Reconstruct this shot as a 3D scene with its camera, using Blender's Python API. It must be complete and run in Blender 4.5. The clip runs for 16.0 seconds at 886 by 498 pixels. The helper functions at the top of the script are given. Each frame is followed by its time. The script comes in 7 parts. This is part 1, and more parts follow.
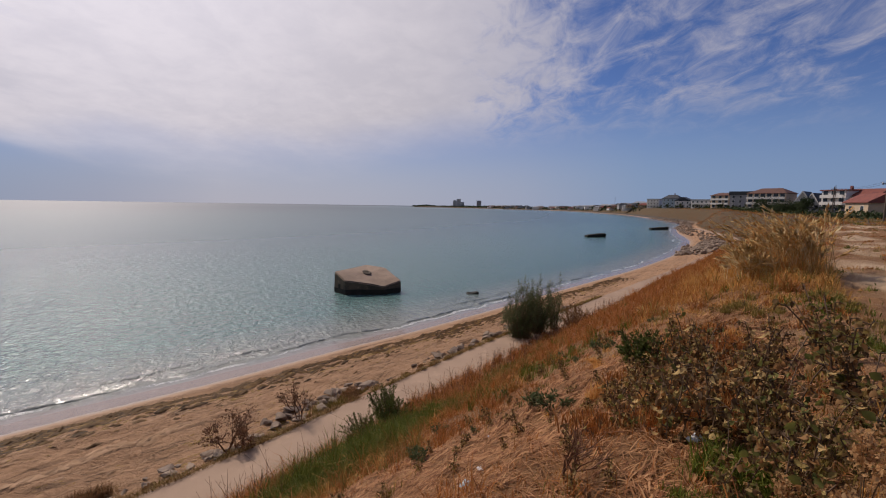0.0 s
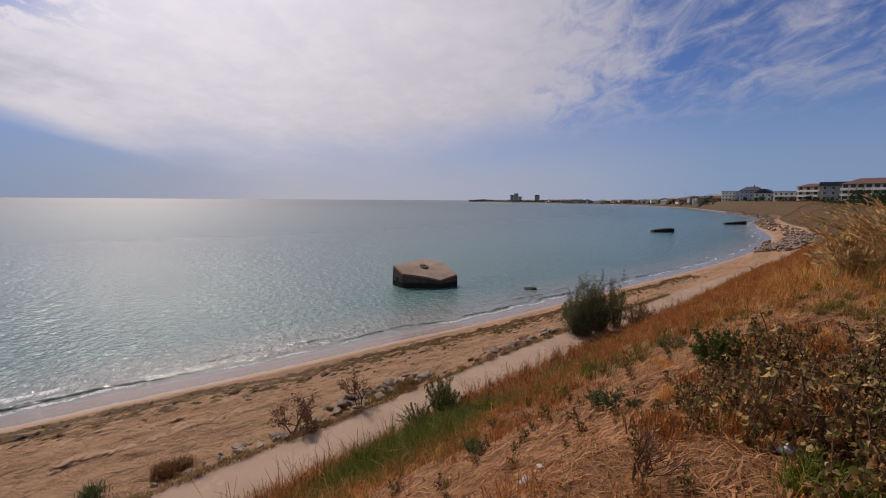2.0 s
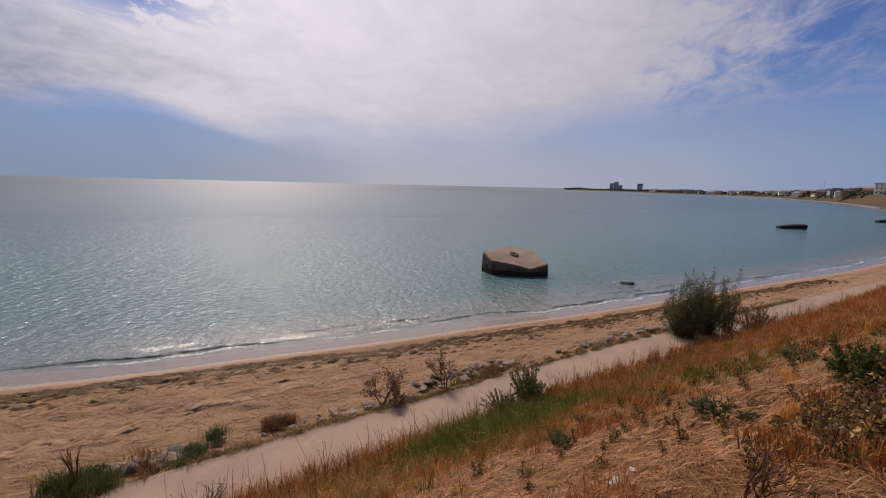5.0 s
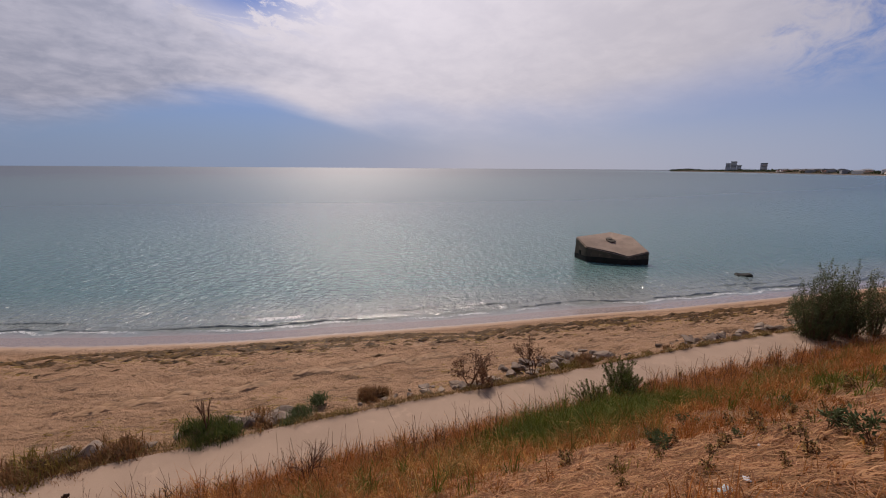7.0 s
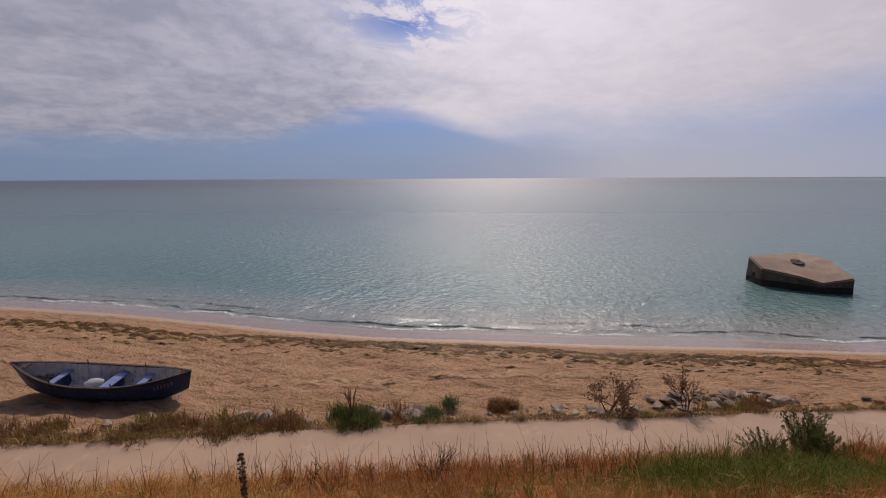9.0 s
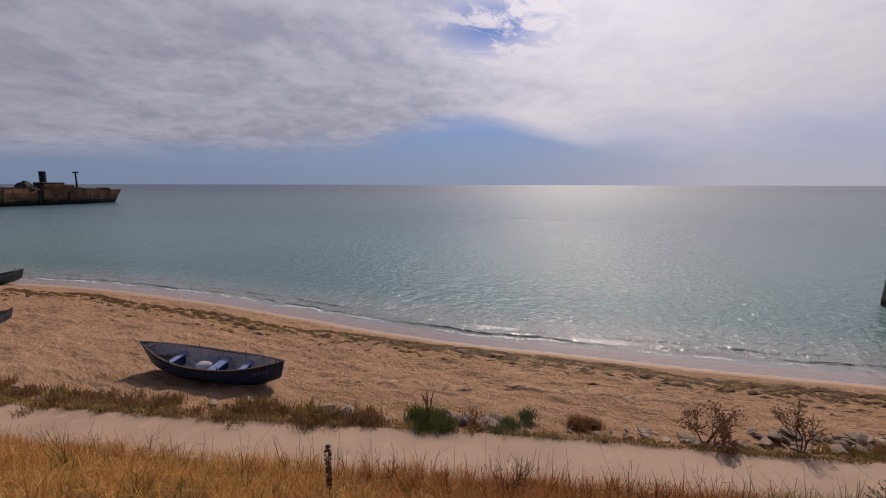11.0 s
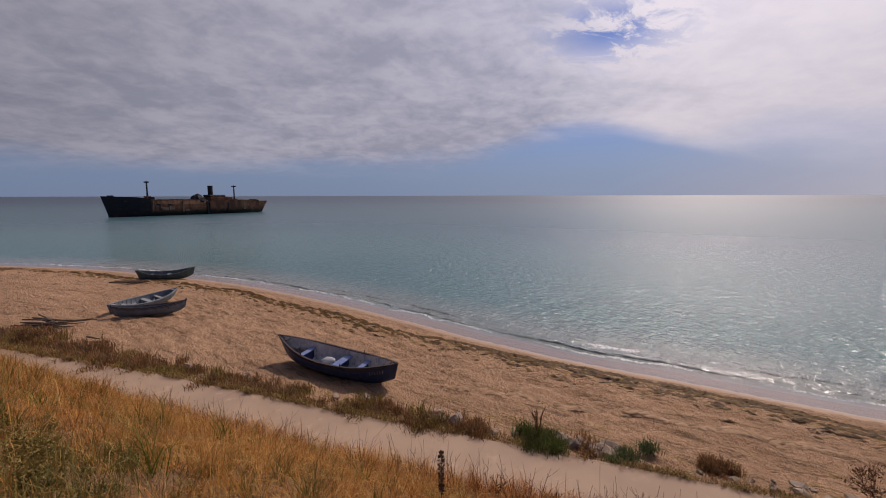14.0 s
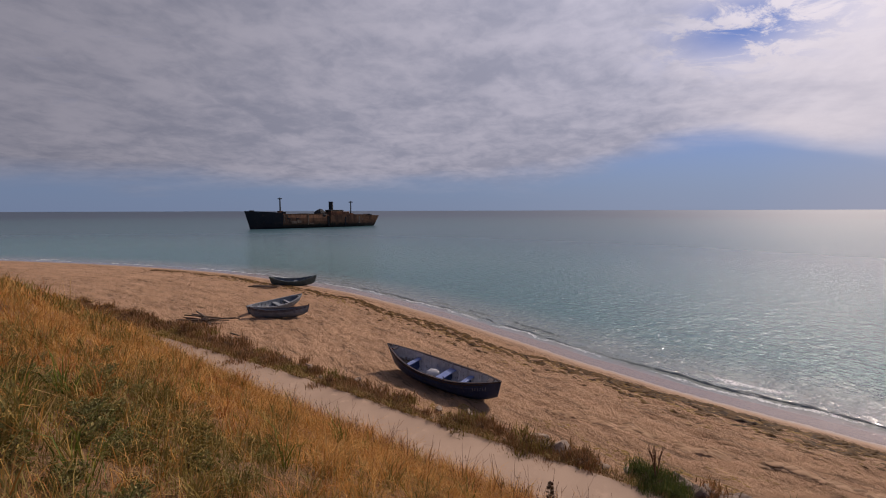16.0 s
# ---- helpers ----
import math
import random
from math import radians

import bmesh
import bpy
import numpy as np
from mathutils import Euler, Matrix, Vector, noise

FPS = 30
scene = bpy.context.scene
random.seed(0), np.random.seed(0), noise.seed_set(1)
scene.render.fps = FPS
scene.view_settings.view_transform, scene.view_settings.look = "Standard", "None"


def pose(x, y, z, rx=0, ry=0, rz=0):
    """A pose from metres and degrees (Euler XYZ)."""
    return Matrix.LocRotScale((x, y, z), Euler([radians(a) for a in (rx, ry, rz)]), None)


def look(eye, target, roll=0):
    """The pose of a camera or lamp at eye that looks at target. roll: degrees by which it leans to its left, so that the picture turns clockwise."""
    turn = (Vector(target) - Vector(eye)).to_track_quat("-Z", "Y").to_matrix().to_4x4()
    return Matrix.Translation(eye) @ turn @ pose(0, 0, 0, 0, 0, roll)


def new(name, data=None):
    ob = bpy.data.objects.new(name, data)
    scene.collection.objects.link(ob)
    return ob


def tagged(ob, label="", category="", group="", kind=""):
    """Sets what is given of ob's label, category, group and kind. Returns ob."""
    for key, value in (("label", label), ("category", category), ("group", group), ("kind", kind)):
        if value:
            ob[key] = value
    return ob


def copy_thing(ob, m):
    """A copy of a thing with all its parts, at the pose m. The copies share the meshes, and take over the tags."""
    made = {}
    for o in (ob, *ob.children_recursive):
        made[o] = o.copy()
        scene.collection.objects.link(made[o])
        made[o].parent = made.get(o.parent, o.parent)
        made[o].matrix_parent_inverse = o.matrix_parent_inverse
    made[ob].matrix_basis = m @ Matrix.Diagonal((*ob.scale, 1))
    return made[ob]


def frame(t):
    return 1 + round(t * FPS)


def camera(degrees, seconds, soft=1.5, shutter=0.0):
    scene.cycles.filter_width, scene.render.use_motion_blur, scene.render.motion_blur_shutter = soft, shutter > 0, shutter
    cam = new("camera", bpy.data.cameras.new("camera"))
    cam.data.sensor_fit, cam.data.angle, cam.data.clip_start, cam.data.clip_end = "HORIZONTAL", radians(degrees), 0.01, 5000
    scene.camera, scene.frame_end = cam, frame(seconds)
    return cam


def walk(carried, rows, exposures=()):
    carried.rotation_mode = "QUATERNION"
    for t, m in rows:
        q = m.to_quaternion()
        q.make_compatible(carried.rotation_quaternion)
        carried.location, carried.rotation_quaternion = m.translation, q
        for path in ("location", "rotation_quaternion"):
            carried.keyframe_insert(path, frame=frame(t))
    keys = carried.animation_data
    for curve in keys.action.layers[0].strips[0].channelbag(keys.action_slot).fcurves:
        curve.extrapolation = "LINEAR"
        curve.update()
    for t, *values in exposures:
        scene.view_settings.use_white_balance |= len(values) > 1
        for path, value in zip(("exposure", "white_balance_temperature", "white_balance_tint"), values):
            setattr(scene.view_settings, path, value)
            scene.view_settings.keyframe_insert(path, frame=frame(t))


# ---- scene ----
EXPOSURES = ((0.0, -0.25, 6300.0, 16.5), (8.0, -0.26, 6320.0, 18.5), (16.0, -0.26, 6350.0, 20.0))
# ---- camera ----
cam = camera(91.20, 16.0, soft=1.1)
PATH = [
    (0.0, 0.000, 0.000, 9.124, 0.00, -5.75, -0.81),
    (0.5, -0.017, 0.033, 9.095, 2.05, -6.06, -0.38),
    (1.0, -0.024, 0.067, 9.071, 3.71, -6.20, -0.77),
    (1.5, -0.030, 0.084, 9.058, 5.43, -6.30, -0.81),
    (2.0, -0.033, 0.095, 9.050, 7.45, -6.50, -0.38),
    (2.5, -0.038, 0.113, 9.032, 9.52, -6.60, -0.34),
    (3.0, -0.044, 0.121, 9.020, 11.43, -6.82, -0.43),
    (5.5, -0.081, 0.127, 9.003, 22.14, -9.16, -1.14),
    (6.0, -0.087, 0.141, 8.986, 25.20, -10.06, -0.67),
    (6.5, -0.095, 0.156, 8.972, 28.34, -10.75, -0.46),
    (7.0, -0.098, 0.178, 8.955, 31.29, -10.63, -0.37),
    (7.5, -0.085, 0.240, 8.978, 37.41, -10.16, -0.28),
    (8.0, -0.097, 0.271, 8.955, 43.75, -9.99, 0.05),
    (8.5, -0.120, 0.295, 8.951, 46.56, -9.36, 0.36),
    (9.0, -0.149, 0.295, 8.940, 49.54, -9.32, 0.25),
    (11.5, -0.294, 0.198, 8.941, 62.03, -8.09, -0.29),
    (12.0, -0.302, 0.164, 8.950, 63.84, -7.78, -0.48),
    (12.5, -0.316, 0.138, 8.950, 65.43, -7.79, -0.48),
    (13.0, -0.321, 0.134, 8.945, 68.31, -7.53, -0.06),
    (13.5, -0.342, 0.120, 8.952, 71.53, -7.31, 0.13),
    (14.0, -0.333, 0.090, 8.963, 74.26, -7.10, 0.13),
    (14.5, -0.321, 0.052, 8.998, 77.02, -6.90, 0.04),
    (15.0, -0.336, 0.027, 9.008, 80.22, -6.20, 0.26),
    (15.5, -0.354, 0.003, 9.032, 83.77, -5.80, -0.43),
    (16.0, -0.391, -0.045, 9.027, 87.81, -5.14, 0.16),
]
walk(cam, [(t, pose(x, y, z, 90 + pitch, roll, yaw)) for t, x, y, z, yaw, pitch, roll in PATH], EXPOSURES)

# ---- world, sun and exposure ----
SUN_YAW, SUN_UP = 43.0, 43.0          # degrees: anticlockwise from +y, and above the horizon
SUN_DIR = Vector((-math.sin(radians(SUN_YAW)) * math.cos(radians(SUN_UP)), math.cos(radians(SUN_YAW)) * math.cos(radians(SUN_UP)), math.sin(radians(SUN_UP))))


class Nodes:
    """Short hand for node trees: numbers, colours and sockets may be mixed freely."""

    def __init__(self, tree):
        self.tree = tree
        tree.nodes.clear()

    def add(self, kind, **settings):
        node = self.tree.nodes.new(kind)
        for key, value in settings.items():
            setattr(node, key, value)
        return node

    def put(self, socket, value):
        if isinstance(value, bpy.types.NodeSocket):
            self.tree.links.new(value, socket)
        elif isinstance(value, (tuple, list)) and socket.type == "RGBA" and len(value) == 3:
            socket.default_value = (*value, 1)
        else:
            socket.default_value = value

    def math(self, op, a, b=0.0, c=0.0, clamp=False):
        node = self.add("ShaderNodeMath", operation=op, use_clamp=clamp)
        for socket, value in zip(node.inputs, (a, b, c)):
            self.put(socket, value)
        return node.outputs[0]

    def vmath(self, op, a, b=(0, 0, 0)):
        node = self.add("ShaderNodeVectorMath", operation=op)
        self.put(node.inputs[0], a)
        self.put(node.inputs[1], b)
        return node.outputs["Value"] if op in ("DOT_PRODUCT", "LENGTH") else node.outputs[0]

    def mix(self, factor, a, b, blend="MIX"):
        node = self.add("ShaderNodeMix", data_type="RGBA", blend_type=blend, clamp_factor=True)
        self.put(node.inputs["Factor"], factor)
        self.put(node.inputs[6], a)
        self.put(node.inputs[7], b)
        return node.outputs[2]

    def step(self, value, low, high, out_low=0.0, out_high=1.0):
        node = self.add("ShaderNodeMapRange", interpolation_type="SMOOTHSTEP", clamp=True)
        for socket, v in zip(node.inputs, (value, low, high, out_low, out_high)):
            self.put(socket, v)
        return node.outputs[0]

    def noise(self, vector, scale=1.0, detail=4.0, rough=0.55, warp=0.0, color=False):
        node = self.add("ShaderNodeTexNoise")
        self.put(node.inputs["Vector"], vector)
        for key, v in (("Scale", scale), ("Detail", detail), ("Roughness", rough), ("Distortion", warp)):
            self.put(node.inputs[key], v)
        return node.outputs["Color" if color else "Fac"]

    def split(self, vector):
        node = self.add("ShaderNodeSeparateXYZ")
        self.put(node.inputs[0], vector)
        return node.outputs

    def join(self, x, y, z):
        node = self.add("ShaderNodeCombineXYZ")
        for socket, v in zip(node.inputs, (x, y, z)):
            self.put(socket, v)
        return node.outputs[0]

    def ridges(self, vector, yaw, along=0.3):
        """Coordinates for crests that run along a bearing (degrees, anticlockwise from +y), drawn out lengthwise."""
        a = radians(yaw)
        lengthwise = self.vmath("DOT_PRODUCT", vector, (-math.sin(a) * along, math.cos(a) * along, 0.0))
        return self.join(lengthwise, self.vmath("DOT_PRODUCT", vector, (math.cos(a), math.sin(a), 0.0)), 0.0)

    def mapping(self, vector, scale=(1, 1, 1), turn=0.0):
        node = self.add("ShaderNodeMapping")
        self.put(node.inputs["Vector"], vector)
        node.inputs["Scale"].default_value = scale
        node.inputs["Rotation"].default_value = (0, 0, radians(turn))
        return node.outputs[0]


def make_world():
    world = bpy.data.worlds.new("sky")
    scene.world = world
    world.use_nodes = True
    n = Nodes(world.node_tree)
    sky = n.add("ShaderNodeTexSky", sky_type="NISHITA", sun_disc=False, sun_elevation=radians(SUN_UP), sun_rotation=radians(-SUN_YAW),
                altitude=10, air_density=1.0, dust_density=0.2, ozone_density=3.0)
    ray = n.add("ShaderNodeTexCoord").outputs["Generated"]
    x, y, z = n.split(ray)
    up = n.math("MULTIPLY", n.math("ARCSINE", z), 57.3)                                  # degrees above the horizon
    yaw = n.math("MULTIPLY", n.math("ARCTAN2", n.math("MULTIPLY", x, -1.0), y), 57.3)    # degrees, anticlockwise from +y
    flat = n.math("ADD", n.math("MAXIMUM", z, 0.0), 0.2)
    deck = n.join(n.math("DIVIDE", x, flat), n.math("DIVIDE", y, flat), 0.0)              # the cloud deck seen from below
    streaks = n.mapping(deck, (1.0, 0.62, 1.0), 52)
    broad = n.noise(streaks, 1.1, 5, 0.55, 0.4)
    fine = n.noise(streaks, 7.0, 8, 0.66, 0.6)
    cells = n.noise(n.mapping(deck, (1.0, 1.0, 1.0), 15), 9.0, 6, 0.6, 0.4)
    puffs = n.noise(n.mapping(deck, (1.0, 0.85, 1.0), 40), 3.2, 7, 0.56, 0.35)
    # clear sky under the deck: the lower edge of the cloud, in degrees
    hump = n.math("DIVIDE", n.math("SUBTRACT", yaw, 55.5), 11.5)
    hump = n.math("EXPONENT", n.math("MULTIPLY", n.math("MULTIPLY", hump, hump), -1.0))
    edge = n.math("ADD", n.math("MULTIPLY", hump, 5.0), 3.2)
    edge = n.math("ADD", edge, n.step(yaw, 25.0, -15.0, 0.0, 5.0))
    edge = n.math("ADD", edge, n.math("MULTIPLY", n.math("SUBTRACT", broad, 0.5), 5.0))
    lift = n.math("SUBTRACT", up, edge)
    under = n.step(lift, -1.5, n.step(yaw, 48.0, 36.0, 2.2, 6.0))
    # cover: closed over the sea, broken streaks towards the land
    open_side = n.step(yaw, 16.0, -30.0)
    ragged = n.math("ADD", n.math("MULTIPLY", broad, 0.5), n.math("MULTIPLY", fine, 0.5))
    limit = n.math("ADD", n.math("MULTIPLY", open_side, 0.295), 0.14)
    cover = n.step(ragged, limit, n.math("ADD", limit, 0.24))
    cover = n.math("MULTIPLY", cover, n.step(open_side, 0.0, 1.0, 1.0, 0.72))
    hole = n.math("DIVIDE", n.math("SUBTRACT", yaw, 54.0), 6.5)
    hole = n.math("ADD", n.math("MULTIPLY", hole, hole), n.math("POWER", n.math("DIVIDE", n.math("SUBTRACT", up, 18.7), 3.0), 2.0))
    hole = n.math("MULTIPLY", n.math("EXPONENT", n.math("MULTIPLY", hole, -1.0)), n.step(fine, 0.44, 0.56))
    cover = n.math("MULTIPLY", n.math("MULTIPLY", cover, under), n.math("SUBTRACT", 1.0, n.math("MULTIPLY", hole, 0.95)))
    # cloud light: white towards the veiled sun, grey and violet away from it
    toward = n.vmath("DOT_PRODUCT", ray, tuple(SUN_DIR))
    veil = n.math("POWER", n.math("MAXIMUM", toward, 0.0), 6.0)
    thick = n.math("ADD", n.math("MULTIPLY", puffs, 0.45), n.math("ADD", n.math("MULTIPLY", broad, 0.25), n.math("MULTIPLY", cells, 0.3)))
    thick = n.step(thick, 0.37, 0.63)
    side = n.step(n.math("ADD", yaw, n.math("MULTIPLY", n.math("SUBTRACT", broad, 0.5), 40.0)), 44.0, 64.0)
    shade = n.math("MULTIPLY", thick, n.math("ADD", n.math("MULTIPLY", side, 0.65), 0.4))
    lit = n.mix(side, (0.66, 0.63, 0.64), (0.485, 0.485, 0.54))
    dark = n.mix(side, (0.47, 0.46, 0.50), (0.325, 0.342, 0.408))
    cloud = n.mix(shade, lit, dark)
    cloud = n.mix(1.0, cloud, n.step(yaw, 92.0, 138.0, 1.0, 0.68), "MULTIPLY")
    cloud = n.mix(1.0, cloud, n.math("ADD", n.math("MULTIPLY", veil, 0.9), 0.93), "MULTIPLY")
    clear = n.mix(1.0, sky.outputs[0], (0.048, 0.056, 0.080), "MULTIPLY")
    ramp = n.add("ShaderNodeValToRGB")
    stops = ((-60, (0.20, 0.31, 0.50)), (-25, (0.26, 0.365, 0.53)), (-10, (0.38, 0.43, 0.54)), (10, (0.46, 0.48, 0.55)), (27, (0.50, 0.50, 0.55)), (38, (0.38, 0.41, 0.50)), (53, (0.27, 0.345, 0.475)), (85, (0.21, 0.285, 0.41)), (140, (0.17, 0.24, 0.36)))
    for i, (at, c) in enumerate(stops):
        e = ramp.color_ramp.elements[i] if i < 2 else ramp.color_ramp.elements.new(0.99)
        e.position, e.color = (at + 180) / 360, (*c, 1)
    for i, (at, c) in enumerate(stops):
        ramp.color_ramp.elements[i].position, ramp.color_ramp.elements[i].color = (at + 180) / 360, (*c, 1)
    n.put(ramp.inputs[0], n.math("DIVIDE", n.math("ADD", yaw, 180.0), 360.0))
    haze = ramp.outputs[0]
    clear = n.mix(n.step(up, 16.0, 0.0, 0.0, 0.9), clear, haze)
    whole = n.mix(cover, clear, cloud)
    ground = n.step(z, -0.02, 0.0)
    whole = n.mix(ground, (0.16, 0.18, 0.18), whole)
    back = n.add("ShaderNodeBackground")
    n.put(back.inputs["Color"], whole)
    back.inputs["Strength"].default_value = 1.0
    out = n.add("ShaderNodeOutputWorld")
    n.tree.links.new(back.outputs[0], out.inputs[0])


make_world()
sun = new("sun", bpy.data.lights.new("sun", "SUN"))
sun.data.energy, sun.data.angle, sun.data.color = 3.45, radians(1.6), (1.0, 0.88, 0.72)
sun.matrix_basis = look((0, 0, 60), Vector((0, 0, 60)) - SUN_DIR)

# ---- materials ----
def material(name, build):
    mat = bpy.data.materials.new(name)
    mat.use_nodes = True
    n = Nodes(mat.node_tree)
    n.shader = n.add("ShaderNodeBsdfPrincipled")
    n.place = n.add("ShaderNodeTexCoord").outputs["Object"]
    n.final = None
    build(n)
    out = n.add("ShaderNodeOutputMaterial")
    n.tree.links.new(n.final if n.final else n.shader.outputs[0], out.inputs["Surface"])
    return mat


def finish(n, color, rough=0.8, bump=None, strength=0.5, distance=0.02, metal=0.0, spec=0.5):
    s = n.shader.inputs
    n.put(s["Base Color"], color)
    n.put(s["Roughness"], rough)
    n.put(s["Metallic"], metal)
    n.put(s["Specular IOR Level"], spec)
    if bump is not None:
        b = n.add("ShaderNodeBump")
        b.inputs["Strength"].default_value = strength
        b.inputs["Distance"].default_value = distance
        n.put(b.inputs["Height"], bump)
        n.tree.links.new(b.outputs[0], s["Normal"])


def attribute(n, name):
    return n.add("ShaderNodeAttribute", attribute_name=name).outputs["Fac"]


def two_tone(name, a, b, scale=6.0, rough=0.8, bump=0.4, distance=0.01, spot=None, metal=0.0, fine=60.0, spec=0.4):
    """A surface of two colours in broad stains, with fine grain and relief."""
    def build(n):
        stain = n.noise(n.place, scale, 5, 0.6, 0.3)
        grain = n.noise(n.place, fine, 4, 0.6)
        c = n.mix(n.step(stain, 0.35, 0.65), a, b)
        c = n.mix(n.math("MULTIPLY", grain, 0.5), c, n.mix(1.0, c, (0.55, 0.55, 0.55), "MULTIPLY"))
        if spot:
            c = n.mix(n.step(n.noise(n.place, scale * 2.3, 6, 0.7), 0.56, 0.66), c, spot)
        h = n.math("ADD", n.math("MULTIPLY", stain, 0.6), n.math("MULTIPLY", grain, 0.4))
        finish(n, c, n.math("ADD", n.math("MULTIPLY", grain, 0.2), rough - 0.1), h, bump, distance, metal, spec)
    return material(name, build)


def varied(name, colors, rough=0.7, translucent=0.5, spec=0.25):
    """Leaves and blades: each loose piece takes its own colour from the row."""
    def build(n):
        ramp = n.add("ShaderNodeValToRGB")
        ramp.color_ramp.interpolation = "LINEAR"
        for i, c in enumerate(colors):
            e = ramp.color_ramp.elements[i] if i < 2 else ramp.color_ramp.elements.new(1.0)
            e.position, e.color = i / (len(colors) - 1), (*c, 1)
        for i in range(len(colors)):
            ramp.color_ramp.elements[i].position = i / (len(colors) - 1)
        pick = n.add("ShaderNodeNewGeometry").outputs["Random Per Island"]
        n.put(ramp.inputs[0], pick)
        c = n.mix(n.step(n.noise(n.place, 3.0, 3), 0.3, 0.7), ramp.outputs[0], n.mix(1.0, ramp.outputs[0], (0.7, 0.68, 0.62), "MULTIPLY"))
        finish(n, c, rough, spec=spec)
        thin = n.add("ShaderNodeBsdfTranslucent")
        n.put(thin.inputs["Color"], c)
        both = n.add("ShaderNodeMixShader")
        both.inputs[0].default_value = translucent
        n.tree.links.new(n.shader.outputs[0], both.inputs[1])
        n.tree.links.new(thin.outputs[0], both.inputs[2])
        n.final = both.outputs[0]
    return material(name, build)


def ground_material():
    def build(n):
        inland, shore, along = attribute(n, "inland"), attribute(n, "shore"), attribute(n, "along")
        rows = n.join(n.math("MULTIPLY", along, 0.22), shore, 0.0)                  # stretched along the shore
        broad = n.noise(n.place, 0.35, 5, 0.6, 0.5)
        mid = n.noise(n.place, 2.2, 6, 0.62, 0.3)
        grain = n.noise(n.place, 38.0, 4, 0.65)
        bands = n.noise(rows, 0.9, 6, 0.62, 0.6)
        drift = n.noise(rows, 3.6, 7, 0.70, 0.8)
        sand = n.mix(n.step(bands, 0.35, 0.65), (0.50, 0.295, 0.165), (0.405, 0.234, 0.128))
        sand = n.mix(n.step(mid, 0.45, 0.75, 0.0, 0.6), sand, (0.54, 0.335, 0.19))
        sand = n.mix(n.math("MULTIPLY", grain, 0.3), sand, (0.29, 0.175, 0.10))
        # ochre crumbs of weed, in streaks landward of the tide line and before the rocks
        crumb = n.math("MULTIPLY", n.step(drift, 0.52, 0.62), n.step(broad, 0.42, 0.60))
        zone = n.math("MAXIMUM", n.step(shore, 8.0, 4.0), n.step(inland, -4.2, -1.6))
        sand = n.mix(n.math("MULTIPLY", n.math("MULTIPLY", crumb, zone), 0.75), sand, (0.235, 0.135, 0.048))
        dark_row = n.math("MULTIPLY", n.step(drift, 0.51, 0.58), n.step(bands, 0.42, 0.54))
        sand = n.mix(n.math("MULTIPLY", dark_row, 0.75), sand, (0.19, 0.115, 0.066))
        sand = n.mix(n.step(along, 200.0, 330.0), sand, n.mix(n.step(mid, 0.4, 0.6), (0.10, 0.085, 0.07), (0.06, 0.052, 0.042)))
        swing = n.math("MULTIPLY", n.math("SUBTRACT", mid, 0.5), 1.2)
        wet = n.step(n.math("ADD", shore, n.math("MULTIPLY", swing, 0.5)), 2.1, 1.3)
        damp = n.step(n.math("ADD", shore, swing), 3.2, 2.0)
        sand = n.mix(damp, sand, (0.40, 0.262, 0.168))
        sand = n.mix(wet, sand, (0.25, 0.18, 0.145))
        soil = n.mix(n.step(mid, 0.35, 0.65), (0.38, 0.192, 0.080), (0.28, 0.132, 0.052))
        soil = n.mix(n.step(broad, 0.5, 0.62), soil, (0.36, 0.21, 0.105))
        soil = n.mix(n.math("MULTIPLY", grain, 0.5), soil, (0.19, 0.11, 0.05))
        soil = n.mix(n.step(n.math("ADD", inland, swing), 7.6, 5.8, 0.0, 0.75), soil, n.mix(mid, (0.20, 0.105, 0.045), (0.13, 0.075, 0.035)))   # darker brown low on the slope, under the grass
        bare = n.math("MULTIPLY", n.step(n.noise(n.mapping(n.place, (1.0, 0.35, 1.0), 38), 0.28, 4, 0.55, 0.3), 0.46, 0.56), n.step(inland, 13.0, 14.5))
        soil = n.mix(n.step(along, 40.0, 75.0), soil, n.mix(n.step(mid, 0.4, 0.6), (0.115, 0.072, 0.034), (0.08, 0.055, 0.026)))
        bare = n.math("MULTIPLY", bare, n.step(along, 75.0, 50.0))
        soil = n.mix(bare, soil, (0.60, 0.43, 0.275))
        c = n.mix(n.step(n.math("ADD", inland, swing), 1.6, 2.4), sand, soil)
        prints = n.noise(n.mapping(n.place, (1.0, 1.6, 1.0), 48), 2.8, 5, 0.6, 0.4)
        dry = n.math("SUBTRACT", 1.0, damp)
        steps_ = n.noise(n.mapping(n.place, (1.0, 1.7, 1.0), 48), 5.5, 4, 0.6, 0.7)
        prints = n.math("ADD", n.math("MULTIPLY", prints, 0.6), n.math("MULTIPLY", n.step(steps_, 0.30, 0.52), 0.22))
        h = n.math("ADD", n.math("MULTIPLY", prints, 0.7), n.math("ADD", n.math("MULTIPLY", grain, 0.2), n.math("MULTIPLY", drift, 0.6)))
        h = n.math("MULTIPLY", h, n.math("ADD", n.math("MULTIPLY", dry, 0.95), 0.05))
        finish(n, c, n.math("SUBTRACT", 0.92, n.math("MULTIPLY", wet, 0.72)), h, 1.0, 0.30, spec=n.math("ADD", 0.3, n.math("MULTIPLY", wet, 0.4)))
    return material("ground", build)


